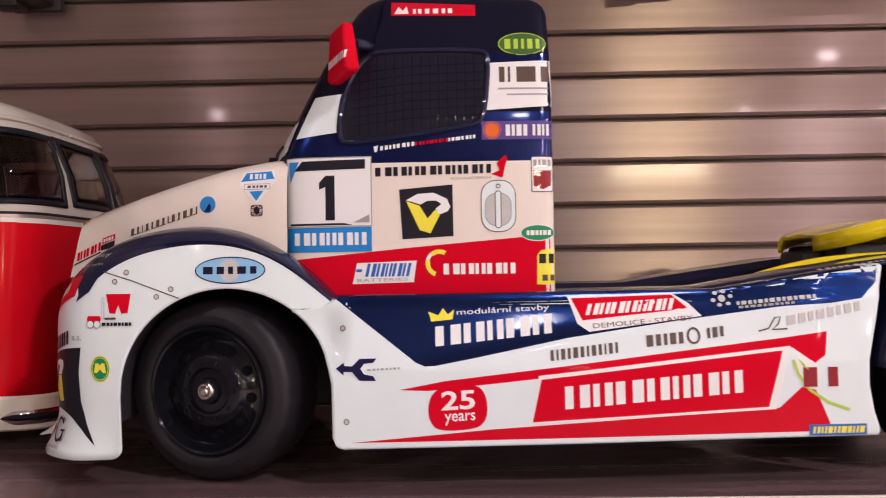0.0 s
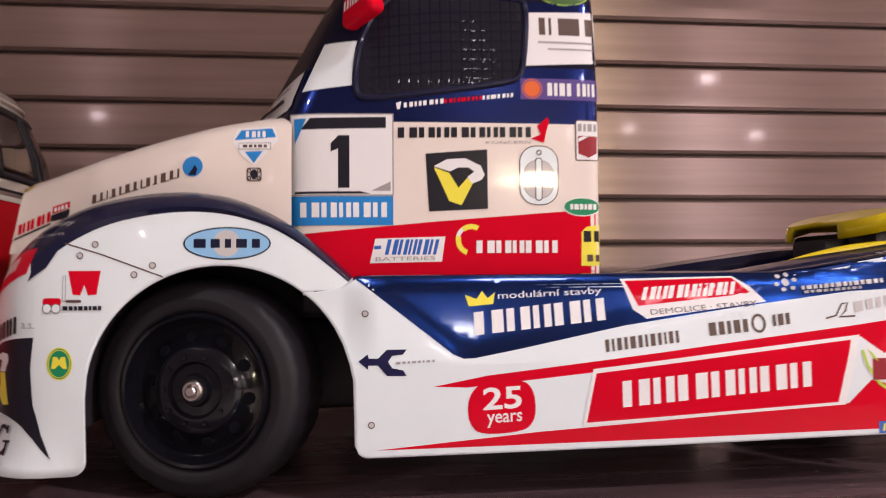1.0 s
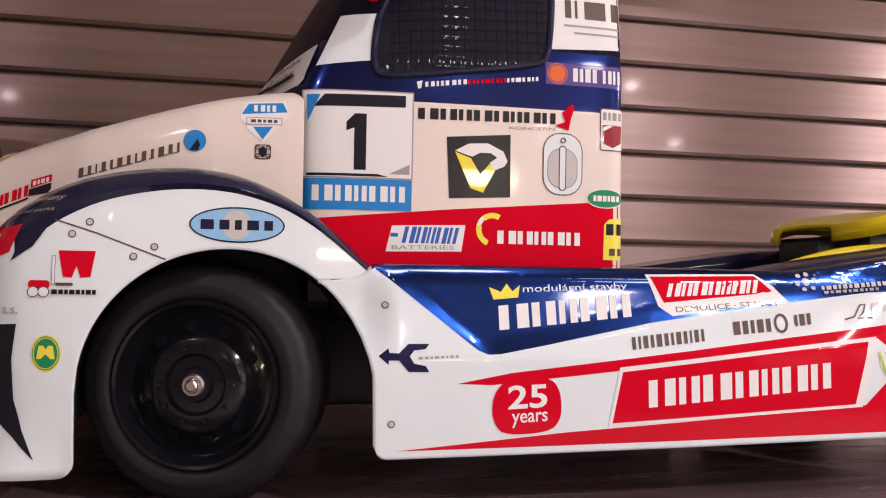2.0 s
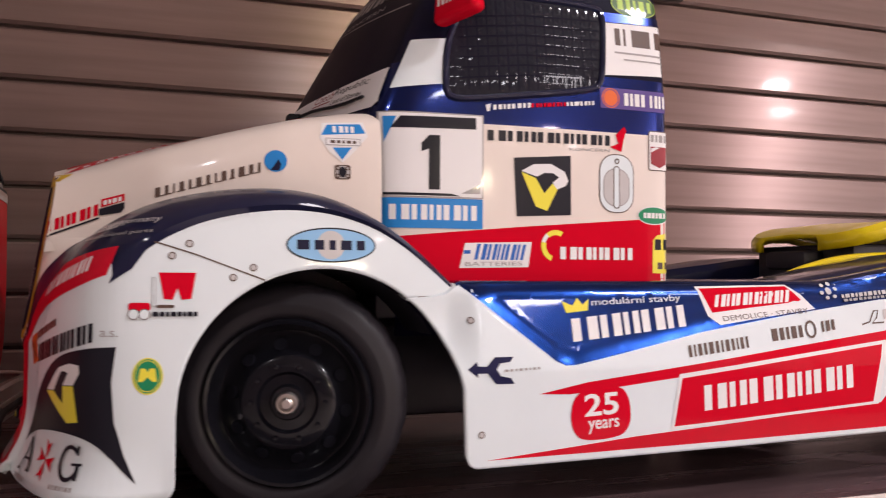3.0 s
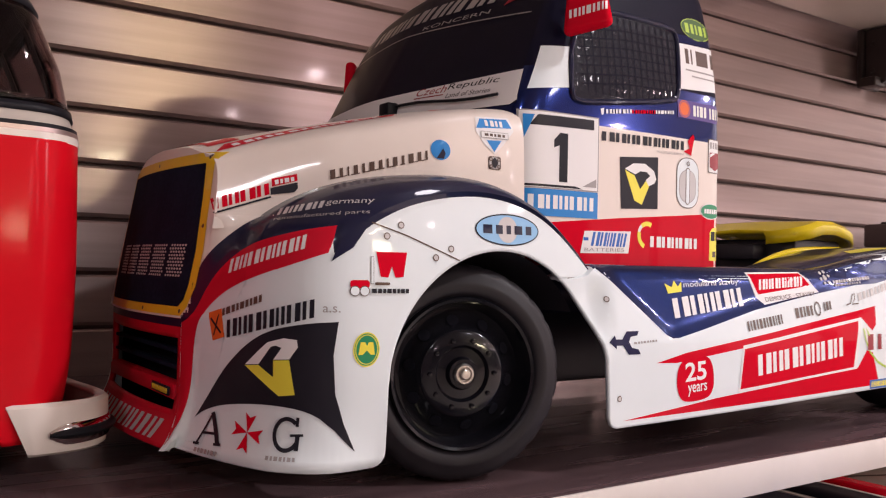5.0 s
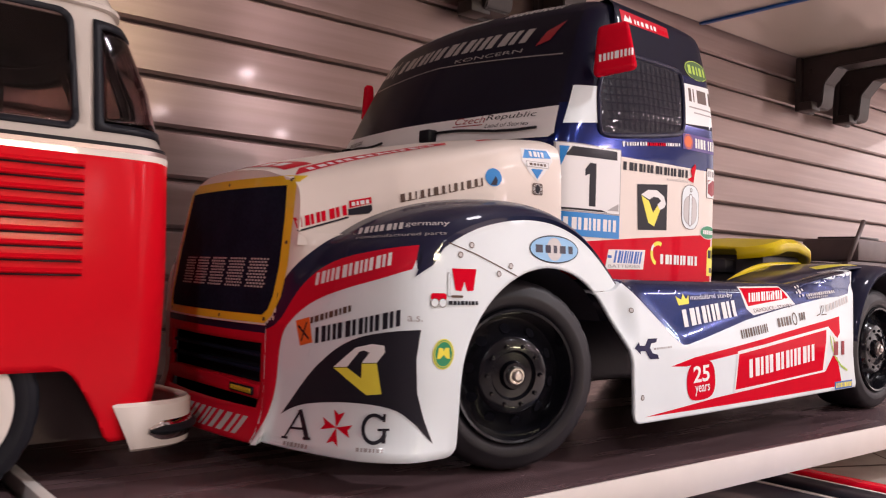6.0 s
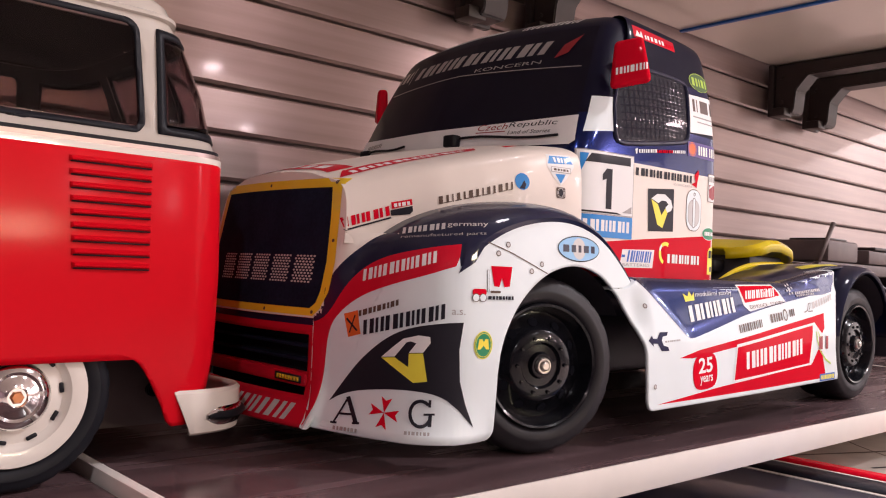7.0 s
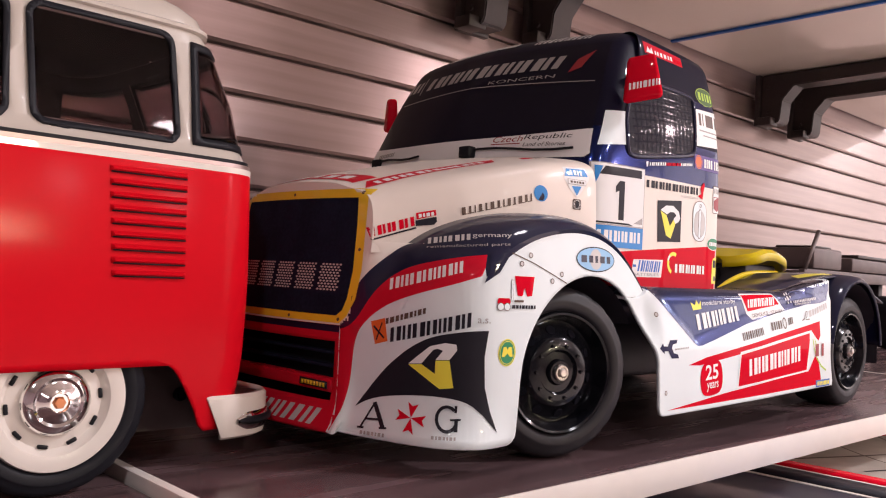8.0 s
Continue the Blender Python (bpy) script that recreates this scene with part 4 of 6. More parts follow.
def bus_shell():
    zs = [0.0318, 0.034, 0.038, 0.045, 0.057, 0.066, 0.076, 0.084, 0.0895, 0.0905, 0.0918, 0.0925, 0.0937, 0.0940, 0.0948, 0.0953, 0.0975, 0.0995, 0.106, 0.114, 0.122, 0.13, 0.134]
    rows = [bus_half(z) for z in zs]
    # the corner behind the rear wheel goes on down to the bumper
    first = rows[0]
    edge = [i for i, p in enumerate(first) if p.x < -0.1962][0]
    first[edge] = first[edge - 1].lerp(first[edge], (first[edge - 1].x + 0.1962) / (first[edge - 1].x - first[edge].x))
    run = [0.0]
    for a, b in zip(first[:edge], first[1:edge + 1]):
        run.append(run[-1] + (b - a).length)
    lower = []
    for k in range(14):
        z = 0.0114 + 0.0204 * k / 14
        limit = lerp_table(WHEEL_EDGE, z)
        pts = bus_half(z)
        line = [p for p in pts if p.x >= limit]
        line.append(line[-1].lerp(pts[len(line)], (line[-1].x - limit) / (line[-1].x - pts[len(line)].x)))
        fine = spread(line, 400)
        row = [fine[round(399 * d / run[-1])] for d in run]
        lower.append(row + [row[-1]] * (len(first) - len(row)))
    low = len(lower)
    rows = lower + rows
    rows.append([Vector((p.x + (0.001 if p.x > -0.3 else -0.001), p.y - 0.0012 * (1 if p.y < BC else 0), 0.1345)) for p in bus_half(0.134)])
    rows.append([Vector((p.x + (0.001 if p.x > -0.3 else -0.001), p.y - 0.0012 * (1 if p.y < BC else 0), 0.1356)) for p in bus_half(0.134)])
    base = bus_half(0.134)
    mid = Vector((-0.325, BC, 0))
    for a in range(0, 91, 9):
        k = math.cos(radians(a)) ** 0.8 if a < 90 else 0.02
        rows.append([Vector((mid.x + (p.x - mid.x) * k, BC + (p.y - BC) * k, 0.1362 + 0.0185 * math.sin(radians(a)))) for p in base])
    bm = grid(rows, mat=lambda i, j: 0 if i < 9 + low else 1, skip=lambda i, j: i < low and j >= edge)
    bmesh.ops.delete(bm, geom=[p for p in bm.verts if not p.link_faces], context="VERTS")
    far_half(bm)
    bmesh.ops.remove_doubles(bm, verts=bm.verts[:], dist=1e-6)
    bmesh.ops.recalc_face_normals(bm, faces=bm.faces[:])
    return bm


bus_bm = bus_shell()
BUS = tree_of(bus_bm)
SIDE_WINDOWS = ((-0.2365, -0.1934, -0.05), (-0.2850, -0.2420, 0.0), (-0.3330, -0.2905, 0.0))


def cut_openings(bm):
    """Window openings on both sides, in the rear corners and in the back."""
    def cut(side, normal):
        bmesh.ops.bisect_plane(bm, geom=bm.verts[:] + bm.edges[:] + bm.faces[:], plane_co=side, plane_no=normal, dist=1e-6)
    for z in (0.0998, 0.1298):
        cut((0, 0, z), (0, 0, 1))
    for x0, x1, lean in SIDE_WINDOWS:
        for x in (x0 + 0.0016, x1 - 0.0016):
            cut((x, 0, 0.099), (1, 0, -lean))
    for y in (BC - 0.0270, BC + 0.0270, BC - 0.0205, BC + 0.0205):
        cut((0, y, 0), (0, 1, 0))
    cut((-0.1878, 0, 0.0995), (1, 0, 0.02))
    doomed = []
    for f in bm.faces:
        c = f.calc_center_median()
        if not 0.0998 < c.z < 0.1298:
            continue
        for x0, x1, lean in SIDE_WINDOWS:
            off = lean * (c.z - 0.099)
            if abs(f.normal.y) > 0.7 and x0 + 0.0016 + off < c.x < x1 - 0.0016 + off:
                doomed.append(f)
        if c.x > -0.1878 - 0.02 * (c.z - 0.0995) and not 0.0205 < abs(c.y - BC) < 0.0270:
            doomed.append(f)
    bmesh.ops.delete(bm, geom=list(set(doomed)), context="FACES")
    return bm


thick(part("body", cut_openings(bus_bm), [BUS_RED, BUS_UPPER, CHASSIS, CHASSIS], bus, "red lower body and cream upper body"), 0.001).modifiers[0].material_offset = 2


def band(name, z0, z1, out, m, label):
    rows = []
    for z, o in ((z0, 0.0002), (z0, out), (z1, out), (z1, 0.0002)):
        pts = bus_half((z0 + z1) / 2)
        row = []
        for i, p in enumerate(pts):
            a, b = pts[max(0, i - 1)], pts[min(len(pts) - 1, i + 1)]
            d = (b - a).normalized()
            n = Vector((-d.y, d.x, 0))
            if n.dot(p - Vector((-0.325, BC, p.z))) < 0:
                n = -n
            row.append(Vector((p.x, p.y, z)) + n * o)
        rows.append(row)
    bm = grid(rows)
    far_half(bm)
    bmesh.ops.recalc_face_normals(bm, faces=bm.faces[:])
    part(name, bm, m, bus, label)


band("belt_line", 0.0938, 0.0949, 0.0007, TRIM, "black belt line")
band("belt_moulding", 0.0924, 0.0937, 0.0007, SATIN, "satin belt moulding")
band("belt_stripe", 0.0903, 0.0923, 0.0004, BUS_WHITE, "cream stripe under the belt")


sill = block(-0.40, -0.262, BC - 0.0672, BC + 0.0672, 0.012, 0.0318, 0.002)
part("sill", sill, BUS_RED, bus)
part("nose_apron", block(-0.484, -0.455, BC - 0.045, BC + 0.045, 0.012, 0.0318, 0.004), BUS_RED, bus)
part("underbody", block(-0.45, -0.222, BC - 0.040, BC + 0.040, 0.018, 0.0316, 0.002), CHASSIS, bus, "black underbody")
part("axle", tube([(-0.2268, BC - 0.05, 0.0245), (-0.2268, BC + 0.05, 0.0245)], 0.003, 10), CHASSIS, bus)


def far_twin(ob, parent):
    """The same part on the far side of the bus."""
    me = ob.data.copy()
    for vert in me.vertices:
        vert.co.y = 2 * BC - vert.co.y
    me.flip_normals()
    twin = attach(new(ob.name.split(".")[0], me), parent, ob.get("label", ""))
    if ob.modifiers:
        thick(twin, ob.modifiers[0].thickness)
    return twin


def seal_shape(outer, inner):
    verts = outer[0] + inner[0]
    n = len(outer[0])
    return verts, [[i, (i + 1) % n, n + (i + 1) % n, n + i] for i in range(n)]


def bus_window(u0, u1, lean):
    v0, v1, r, g = 0.0974, 0.1320, 0.0042, 0.0016
    outer, inner = round_rect(u0, v0, u1, v1, r), round_rect(u0 + g, v0 + g, u1 - g, v1 - g, r - g * 0.6)
    for shape in (outer, inner):
        for p in shape[0]:
            p.x += (p.y - v0) * lean
    ob = thick(laid("side_window", [(TRIM, seal_shape(outer, inner))], BUS, "y", bus, "smoked window in a black rubber seal", 0.0008), 0.0016)
    pane = thick(laid("pane", [(BUS_GLASS, inner)], BUS, "y", ob, "smoked glass", 0.0002), 0.0006)
    far_twin(pane, far_twin(ob, bus))


for row in SIDE_WINDOWS:
    bus_window(*row)


def corner_window(u_from, u_to):
    """A window that wraps round the rear corner: laid along the outline."""
    rows = []
    for k in range(15):
        z = 0.0982 + 0.0325 * k / 14
        pts = [p for p in bus_half(z) if p.y < BC]
        xr = pts[0].x
        line = [p for p in pts if p.x > u_to]
        after = pts[len(line)]
        line.append(line[-1].lerp(after, (line[-1].x - u_to) / (line[-1].x - after.x)))
        take = spread(line, 60)
        row = []
        for i, p in enumerate(take):
            a, b = take[max(0, i - 1)], take[min(59, i + 1)]
            t = (b - a).normalized()
            n = Vector((t.y, -t.x, 0))
            if n.dot(p - Vector((-0.25, BC, z))) < 0:
                n = -n
            row.append((p, n))
        rows.append(row)
    i0 = [i for i in range(60) if rows[0][i][0].y < u_from][0]
    outer = [[p + nn * 0.0008 for p, nn in r[i0:]] for r in rows]
    inner = [[p + nn * 0.0002 for p, nn in r[i0 + 1:-2]] for r in rows[1:-1]]
    last = len(outer[0]) - 2
    a = grid(outer, skip=lambda i, j: 1 <= i < 13 and 2 <= j <= last - 2)
    b = grid(inner)
    for bm in (a, b):
        bmesh.ops.recalc_face_normals(bm, faces=bm.faces[:])
        if sum(f.normal.x - f.normal.y for f in bm.faces) < 0:
            bmesh.ops.reverse_faces(bm, faces=bm.faces[:])
    ob = thick(part("corner_window", a, TRIM, bus, "curved smoked corner window in a black seal"), 0.0016)
    pane = thick(part("pane", b, BUS_GLASS, ob), 0.0006)
    far_twin(pane, far_twin(ob, bus))


corner_window(0.3705, -0.1895)


def back_window():
    ys, zs = [BC - 0.0225 + 0.045 * k / 12 for k in range(13)], [0.0992 + 0.0318 * k / 12 for k in range(13)]
    def sheet(out, skip):
        bm = grid([[Vector((lerp_table(B_REAR, z) + out - 0.012 * (abs(y - BC) / 0.07) ** 4, y, z)) for y in ys] for z in zs], skip=skip)
        bmesh.ops.recalc_face_normals(bm, faces=bm.faces[:])
        if sum(f.normal.x for f in bm.faces) < 0:
            bmesh.ops.reverse_faces(bm, faces=bm.faces[:])
        return bm
    ob = thick(part("rear_window", sheet(0.0007, lambda i, j: 1 <= i < 11 and 1 <= j < 11), TRIM, bus, "smoked rear window in a black seal"), 0.0016)
    thick(part("pane", sheet(0.0002, lambda i, j: not (0 < i < 11 and 0 < j < 11)), BUS_GLASS, ob), 0.0006)


back_window()
part("bench", block(-0.40, -0.23, BC - 0.045, BC + 0.045, 0.0320, 0.088, 0.006), CHASSIS, bus, "dark cabin floor box")

for k in range(9):
    z = 0.0583 + 0.00365 * k
    x0, x1 = -0.2150 - 0.0002 * k, -0.1931
    y = BC - lerp_table(B_SIDE, z)
    bm = bmesh.new()
    prof = [(0.0003, -0.0009), (-0.0002, -0.0008), (-0.0011, -0.0002), (-0.0012, 0.0001), (-0.0005, 0.0007), (0.0003, 0.0010)]
    grid([[Vector((x, y + dy * f, z + dz)) for dy, dz in prof] for x, f in ((x0, 0.1), (x0 + 0.0006, 1), (x1 - 0.0006, 1), (x1, 0.1))], bm)
    bmesh.ops.recalc_face_normals(bm, faces=bm.faces[:])
    if sum(f.normal.y for f in bm.faces) > 0:
        bmesh.ops.reverse_faces(bm, faces=bm.faces[:])
    louvre = part("louvre", bm, BUS_RED, bus, "red pressed air louvre")
    # black bar under the blade in place of the slot's shadow
    part("slot", block(x0 + 0.0004, x1 - 0.0004, y - 0.0007, y + 0.0003, z - 0.00100, z - 0.00062), TRIM, louvre)


def bus_bumper():
    """Cream rear bumper wrapping the corner."""
    def outline(out, z):
        return [(-0.1832 + 0.0058 * max(0.0, min(1.0, (0.0215 - z) / 0.0135)), BC - 0.0662 - out * 0.6), (-0.1755, BC - 0.0665 - out), (-0.1635 + out * 0.4, BC - 0.0645 - out), (-0.1562 + out, BC - 0.056), (-0.1562 + out, BC - 0.044), (-0.1590 + out, BC - 0.025), (-0.1605 + out, BC)]
    rows = []
    for out, z in ((-0.002, 0.0215), (0.0005, 0.0218), (0.0016, 0.0208), (0.0017, 0.0170), (0.0017, 0.0120), (0.0012, 0.0088), (-0.0002, 0.0080), (-0.002, 0.0082)):
        rows.append([Vector((p.x, p.y, z)) for p in smooth_line([(a, b, 0) for a, b in outline(out, z)], 3)])
    bm = grid(rows)
    far_half(bm)
    bmesh.ops.recalc_face_normals(bm, faces=bm.faces[:])
    ob = thick(part("rear_bumper", bm, BUS_WHITE, bus, "cream wraparound rear bumper"), 0.0012)
    for name, z0, z1, out, m, start in (("bumper_moulding", 0.0104, 0.0164, 0.0026, CHROME, -0.1738), ("bumper_rubber", 0.0120, 0.0150, 0.0040, TRIM, -0.1730)):
        rows = []
        zm, hh = (z0 + z1) / 2, (z1 - z0) / 2
        for k in range(9):
            a = radians(-90 + 180 * k / 8)
            line = [p for p in smooth_line([(x, y, 0) for x, y in outline(0.0014 + (out - 0.0014) * math.cos(a), 0.0215)], 3) if p.x > start]
            pts = spread(line, 40)
            rows.append([Vector((p.x, p.y, zm + hh * math.sin(a) * min(1.0, math.sqrt((i + 0.25) / 2.5)))) for i, p in enumerate(pts)])
        bm = grid(rows)
        far_half(bm)
        bmesh.ops.recalc_face_normals(bm, faces=bm.faces[:])
        part(name, bm, m, ob, "bright moulding" if m is CHROME else "black rubber strip")


bus_bumper()
part("inner_valance", block(-0.2060, -0.1680, 0.3600, 0.3612, 0.0070, 0.0350, 0.0004), DULL, bus, "dull brown panel behind the rear wheel")
pipe = turn([(0.0017, 0.0030), (0.0017, -0.0010), (0.0019, -0.0013), (0.0022, -0.0010), (0.0022, 0.0030)], 20)
pipe.transform(Matrix.Translation((-0.1776, 0.3595, 0.0184)))
exhaust = part("exhaust", pipe, TRIM, bus, "black round exhaust end")
bore = turn([(0.0, 0.0), (0.0018, 0.0), (0.0018, 0.0004)], 20)
bore.transform(Matrix.Translation((-0.1776, 0.3592, 0.0184)))
part("bore", bore, PIT, exhaust)

RB, WB = 0.0262, 0.020
hb = WB / 2
b_tyre = as_mesh("wheel", tyre_bm(RB, WB, 0.0035, 0.0188), TRIM)
b_rim = as_mesh("rim", turn([(0.0191, hb), (0.0191, -hb + 0.0006), (0.0187, -hb - 0.0004), (0.0168, -hb - 0.0006), (0.0146, -hb - 0.0001), (0.0139, -hb + 0.0012), (0.0128, -hb + 0.0020), (0.0110, -hb + 0.0017), (0.0092, -hb + 0.0014), (0.0, -hb + 0.0014)], 64), BUS_WHITE)
b_cap = as_mesh("hub_cap", turn([(0.0094, -hb + 0.0014), (0.0092, -hb + 0.0002), (0.0082, -hb - 0.0010), (0.0066, -hb - 0.0016), (0.0058, -hb - 0.0012), (0.0050, -hb - 0.0014), (0.0036, -hb - 0.0022), (0.0026, -hb - 0.0024), (0.0024, -hb - 0.0016), (0.0, -hb - 0.0016)], 48), CHROME)
b_nut = as_mesh("wheel_nut", turn([(0.0, -hb - 0.0026), (0.0014, -hb - 0.0026), (0.0017, -hb - 0.0022), (0.0018, -hb - 0.0014)], 6), COPPER, 10)
b_slot = as_mesh("rim_slot", block(-0.0014, 0.0014, -hb + 0.0012, -hb + 0.0024, 0.0118, 0.0129, 0.0003), TRIM)
for x in (-0.2268, -0.420):
    for side in (0, 1):
        y, rz = (BC - 0.0655 + hb, 0.0) if not side else (BC + 0.0655 - hb, math.pi)
        wheel = part_at("wheel", b_tyre, bus, (x, y, RB - 0.003), rz, "black tyre on a cream slotted rim")
        part_at("rim", b_rim, wheel, (0, 0, 0), 0, "cream slotted rim")
        part_at("hub_cap", b_cap, wheel, (0, 0, 0), 0, "chrome hub cap")
        part_at("wheel_nut", b_nut, wheel, (0, 0, 0), 0, "copper-coloured wheel nut")
        for k in range(10):
            slot = part_at("rim_slot", b_slot, wheel, (0, 0, 0), 0)
            slot.rotation_euler = (0, 2 * math.pi * k / 10 + 0.2, 0)

# ---- cartons on the shelf below ----
def carton(x0, x1, y0, y1, z0, z1, m, label):
    ob = thing("carton", ((x0 + x1) / 2, (y0 + y1) / 2, z0), label, "box", "kit cartons on the lower shelf")
    part("box", block(x0, x1, y0, y1, z0, z1, 0.001), m, ob)
    return ob


c1 = carton(-0.32, 0.1045, 0.175, 0.53, -0.1999, -0.031, CARTON, "dark blue kit carton with a cream edge line")
part("edge_line", block(0.1020, 0.1040, 0.176, 0.529, -0.0312, -0.0306), EDGE, c1, "cream edge line")
part("printed_patch", block(-0.02, 0.06, 0.185, 0.25, -0.0312, -0.0307), MID_BLUE, c1, "bright blue printed patch")
c2 = carton(0.106, 0.56, 0.175, 0.53, -0.1999, -0.031, CARTON_ART, "pale printed kit carton with a black and red border")
part("black_border", block(0.107, 0.130, 0.176, 0.529, -0.0312, -0.0306), BLACK, c2)
part("pale_line", block(0.1302, 0.1325, 0.176, 0.529, -0.0312, -0.0306), EDGE, c2)
part("red_border", block(0.1327, 0.150, 0.176, 0.529, -0.0312, -0.0306), RED, c2)
for name, m, w, pts in (("printed_line", BROWN, 0.0024, ((0.15, 0.30), (0.24, 0.26), (0.40, 0.22))), ("printed_line", BROWN, 0.0016, ((0.20, 0.20), (0.24, 0.26), (0.34, 0.34))),
                        ("printed_line", BLACK, 0.0020, ((0.16, 0.26), (0.22, 0.235), (0.30, 0.20))), ("printed_line", BROWN, 0.0014, ((0.18, 0.235), (0.21, 0.285), (0.26, 0.33))),
                        ("printed_curve", RED, 0.0040, ((0.19, 0.345), (0.26, 0.30), (0.38, 0.275), (0.50, 0.27))), ("printed_line", GREY, 0.0030, ((0.155, 0.20), (0.19, 0.225), (0.28, 0.245)))):
    line = smooth_line([(x, y, -0.0309) for x, y in pts], 2)
    bm = bmesh.new()
    edge = [(p, Vector((-(b - a).y, (b - a).x, 0)).normalized() * w / 2) for p, a, b in zip(line, [line[0]] + line[:-1], line[1:] + [line[-1]])]
    grid([[p - n for p, n in edge], [p + n for p, n in edge]], bm)
    part(name, bm, m, c2)


# ---- a bare model chassis farther along the shelf ----
def bare_chassis():
    ob = thing("model_chassis", (0.60, 0.455, 0.0), "dull grey-brown bare model truck chassis on the shelf", "model chassis")
    for y in (0.432, 0.478):
        part("frame_rail", block(0.485, 0.80, y - 0.003, y + 0.003, 0.072, 0.083, 0.001), DULL, ob)
    for x in (0.50, 0.585, 0.69, 0.79):
        part("cross_member", block(x - 0.004, x + 0.004, 0.4352, 0.4748, 0.0735, 0.0815, 0.001), DULL, ob)
    part("front_box", block(0.505, 0.575, 0.4285, 0.4815, 0.0835, 0.104, 0.003), DULL, ob)
    part("rear_box", block(0.598, 0.745, 0.4265, 0.4835, 0.0835, 0.098, 0.003), DULL, ob)
    part("cover", block(0.610, 0.73, 0.4255, 0.4845, 0.0982, 0.1015, 0.001), BRACKET, ob)
    part("hatch", block(0.520, 0.560, 0.434, 0.474, 0.1042, 0.1065, 0.001), BRACKET, ob)
    part("stay", tube([(0.487, 0.430, 0.0825), (0.517, 0.430, 0.120)], 0.0022, 8), DULL, ob)
    for x in (0.535, 0.735):
        part("axle_block", block(x - 0.006, x + 0.006, 0.444, 0.466, 0.024, 0.0725, 0.001), CHASSIS, ob)
        for y, rz in ((0.4455 - 0.012, 0.0), (0.4645 + 0.012, math.pi)):
            wheel = part_at("wheel", tyre_mesh, ob, (x, y, R_TYRE), rz, "black tyre")
            part_at("rim", rim_mesh, wheel, (0, 0, 0), 0, "black rim")


bare_chassis()


# ---- paint zones and stickers of the truck ----
# cab side
laid("red_band", [(RED, poly((-0.0535, 0.0727), (-0.0127, 0.0764), (0.0376, 0.0804), (0.0376, 0.0612), (-0.0535, 0.0605)))], CAB, "y", truck, "red band along the lower cab", lift=0.00006)
plate = laid("race_number_plate", [
    (GREY, rect(-0.0530, 0.0840, -0.0235, 0.1076)), (PAPER, rect(-0.0526, 0.0843, -0.0239, 0.1072)),
], CAB, "y", truck, "white race number plate with a black figure 1")
laid("plate_bar", [(BLACK, poly((-0.0500, 0.1030), (-0.0257, 0.1034), (-0.0257, 0.1066), (-0.0472, 0.1063)))], CAB, "y", plate, "black bar", 0.00027)
laid("plate_line", [(BLACK, poly((-0.0515, 0.0845), (-0.0300, 0.0845), (-0.0330, 0.0852), (-0.0515, 0.0852)))], CAB, "y", plate, "black line", 0.00027)
laid("plate_corner", [(SKY, poly((-0.0517, 0.1062), (-0.0483, 0.1062), (-0.0514, 0.0990)))], CAB, "y", plate, "blue corner", 0.00027)
laid("plate_corner", [(GREY, poly((-0.0244, 0.0853), (-0.0300, 0.0853), (-0.0244, 0.0880)))], CAB, "y", plate, "grey corner", 0.00027)
laid("figure", [(BLACK, poly((-0.0393, 0.0862), (-0.0361, 0.0862), (-0.0361, 0.1013), (-0.0392, 0.1013), (-0.0414, 0.0990), (-0.0414, 0.0966), (-0.0393, 0.0975)))], CAB, "y", plate, "black figure 1", 0.00027)
laid("sponsor_strip", [(SKY, rect(-0.0526, 0.0755, -0.0237, 0.0838)), (PAPER, bars(-0.0500, 0.0778, -0.0255, 0.0820, 5, fill=0.84))], CAB, "y", plate, "blue strip with white sponsor bars", 0.00027)
laid("sponsor_lettering", [(BLACK, bars(-0.0223, 0.1006, 0.0166, 0.1036, 8, fill=0.86, rise=0.0006)), (GREY, words("KONCERN", 0.0032, 0.0990, 0.0165, 0.0999, rise=0.0003)),
    (RED, poly((0.0165, 0.1008), (0.0195, 0.1020), (0.0185, 0.1045), (0.0215, 0.1072), (0.0222, 0.1060), (0.0212, 0.1030), (0.0205, 0.0996), (0.0192, 0.1000)))], CAB, "y", truck, "black sponsor bars with a red bird mark")


def vmark(px, pz, k, tilt=0.0):
    """The white and yellow sponsor mark, unit size k, middle at px, pz."""
    f = lambda *pts: spin(poly(*[(px + a * k, pz + b * k) for a, b in pts]), tilt, px, pz)
    white = f((-0.46, 0.26), (-0.20, 0.40), (0.16, 0.42), (0.46, 0.28), (0.54, 0.10), (0.48, 0.0), (0.28, -0.08), (0.20, 0.06), (0.34, 0.16), (0.22, 0.24), (0.02, 0.24), (-0.14, 0.16))
    yellow = f((-0.46, 0.24), (-0.16, 0.13), (0.02, -0.16), (0.20, 0.04), (0.30, -0.08), (0.08, -0.50), (-0.16, -0.42))
    return [(PAPER, white), (LEMON, yellow)]


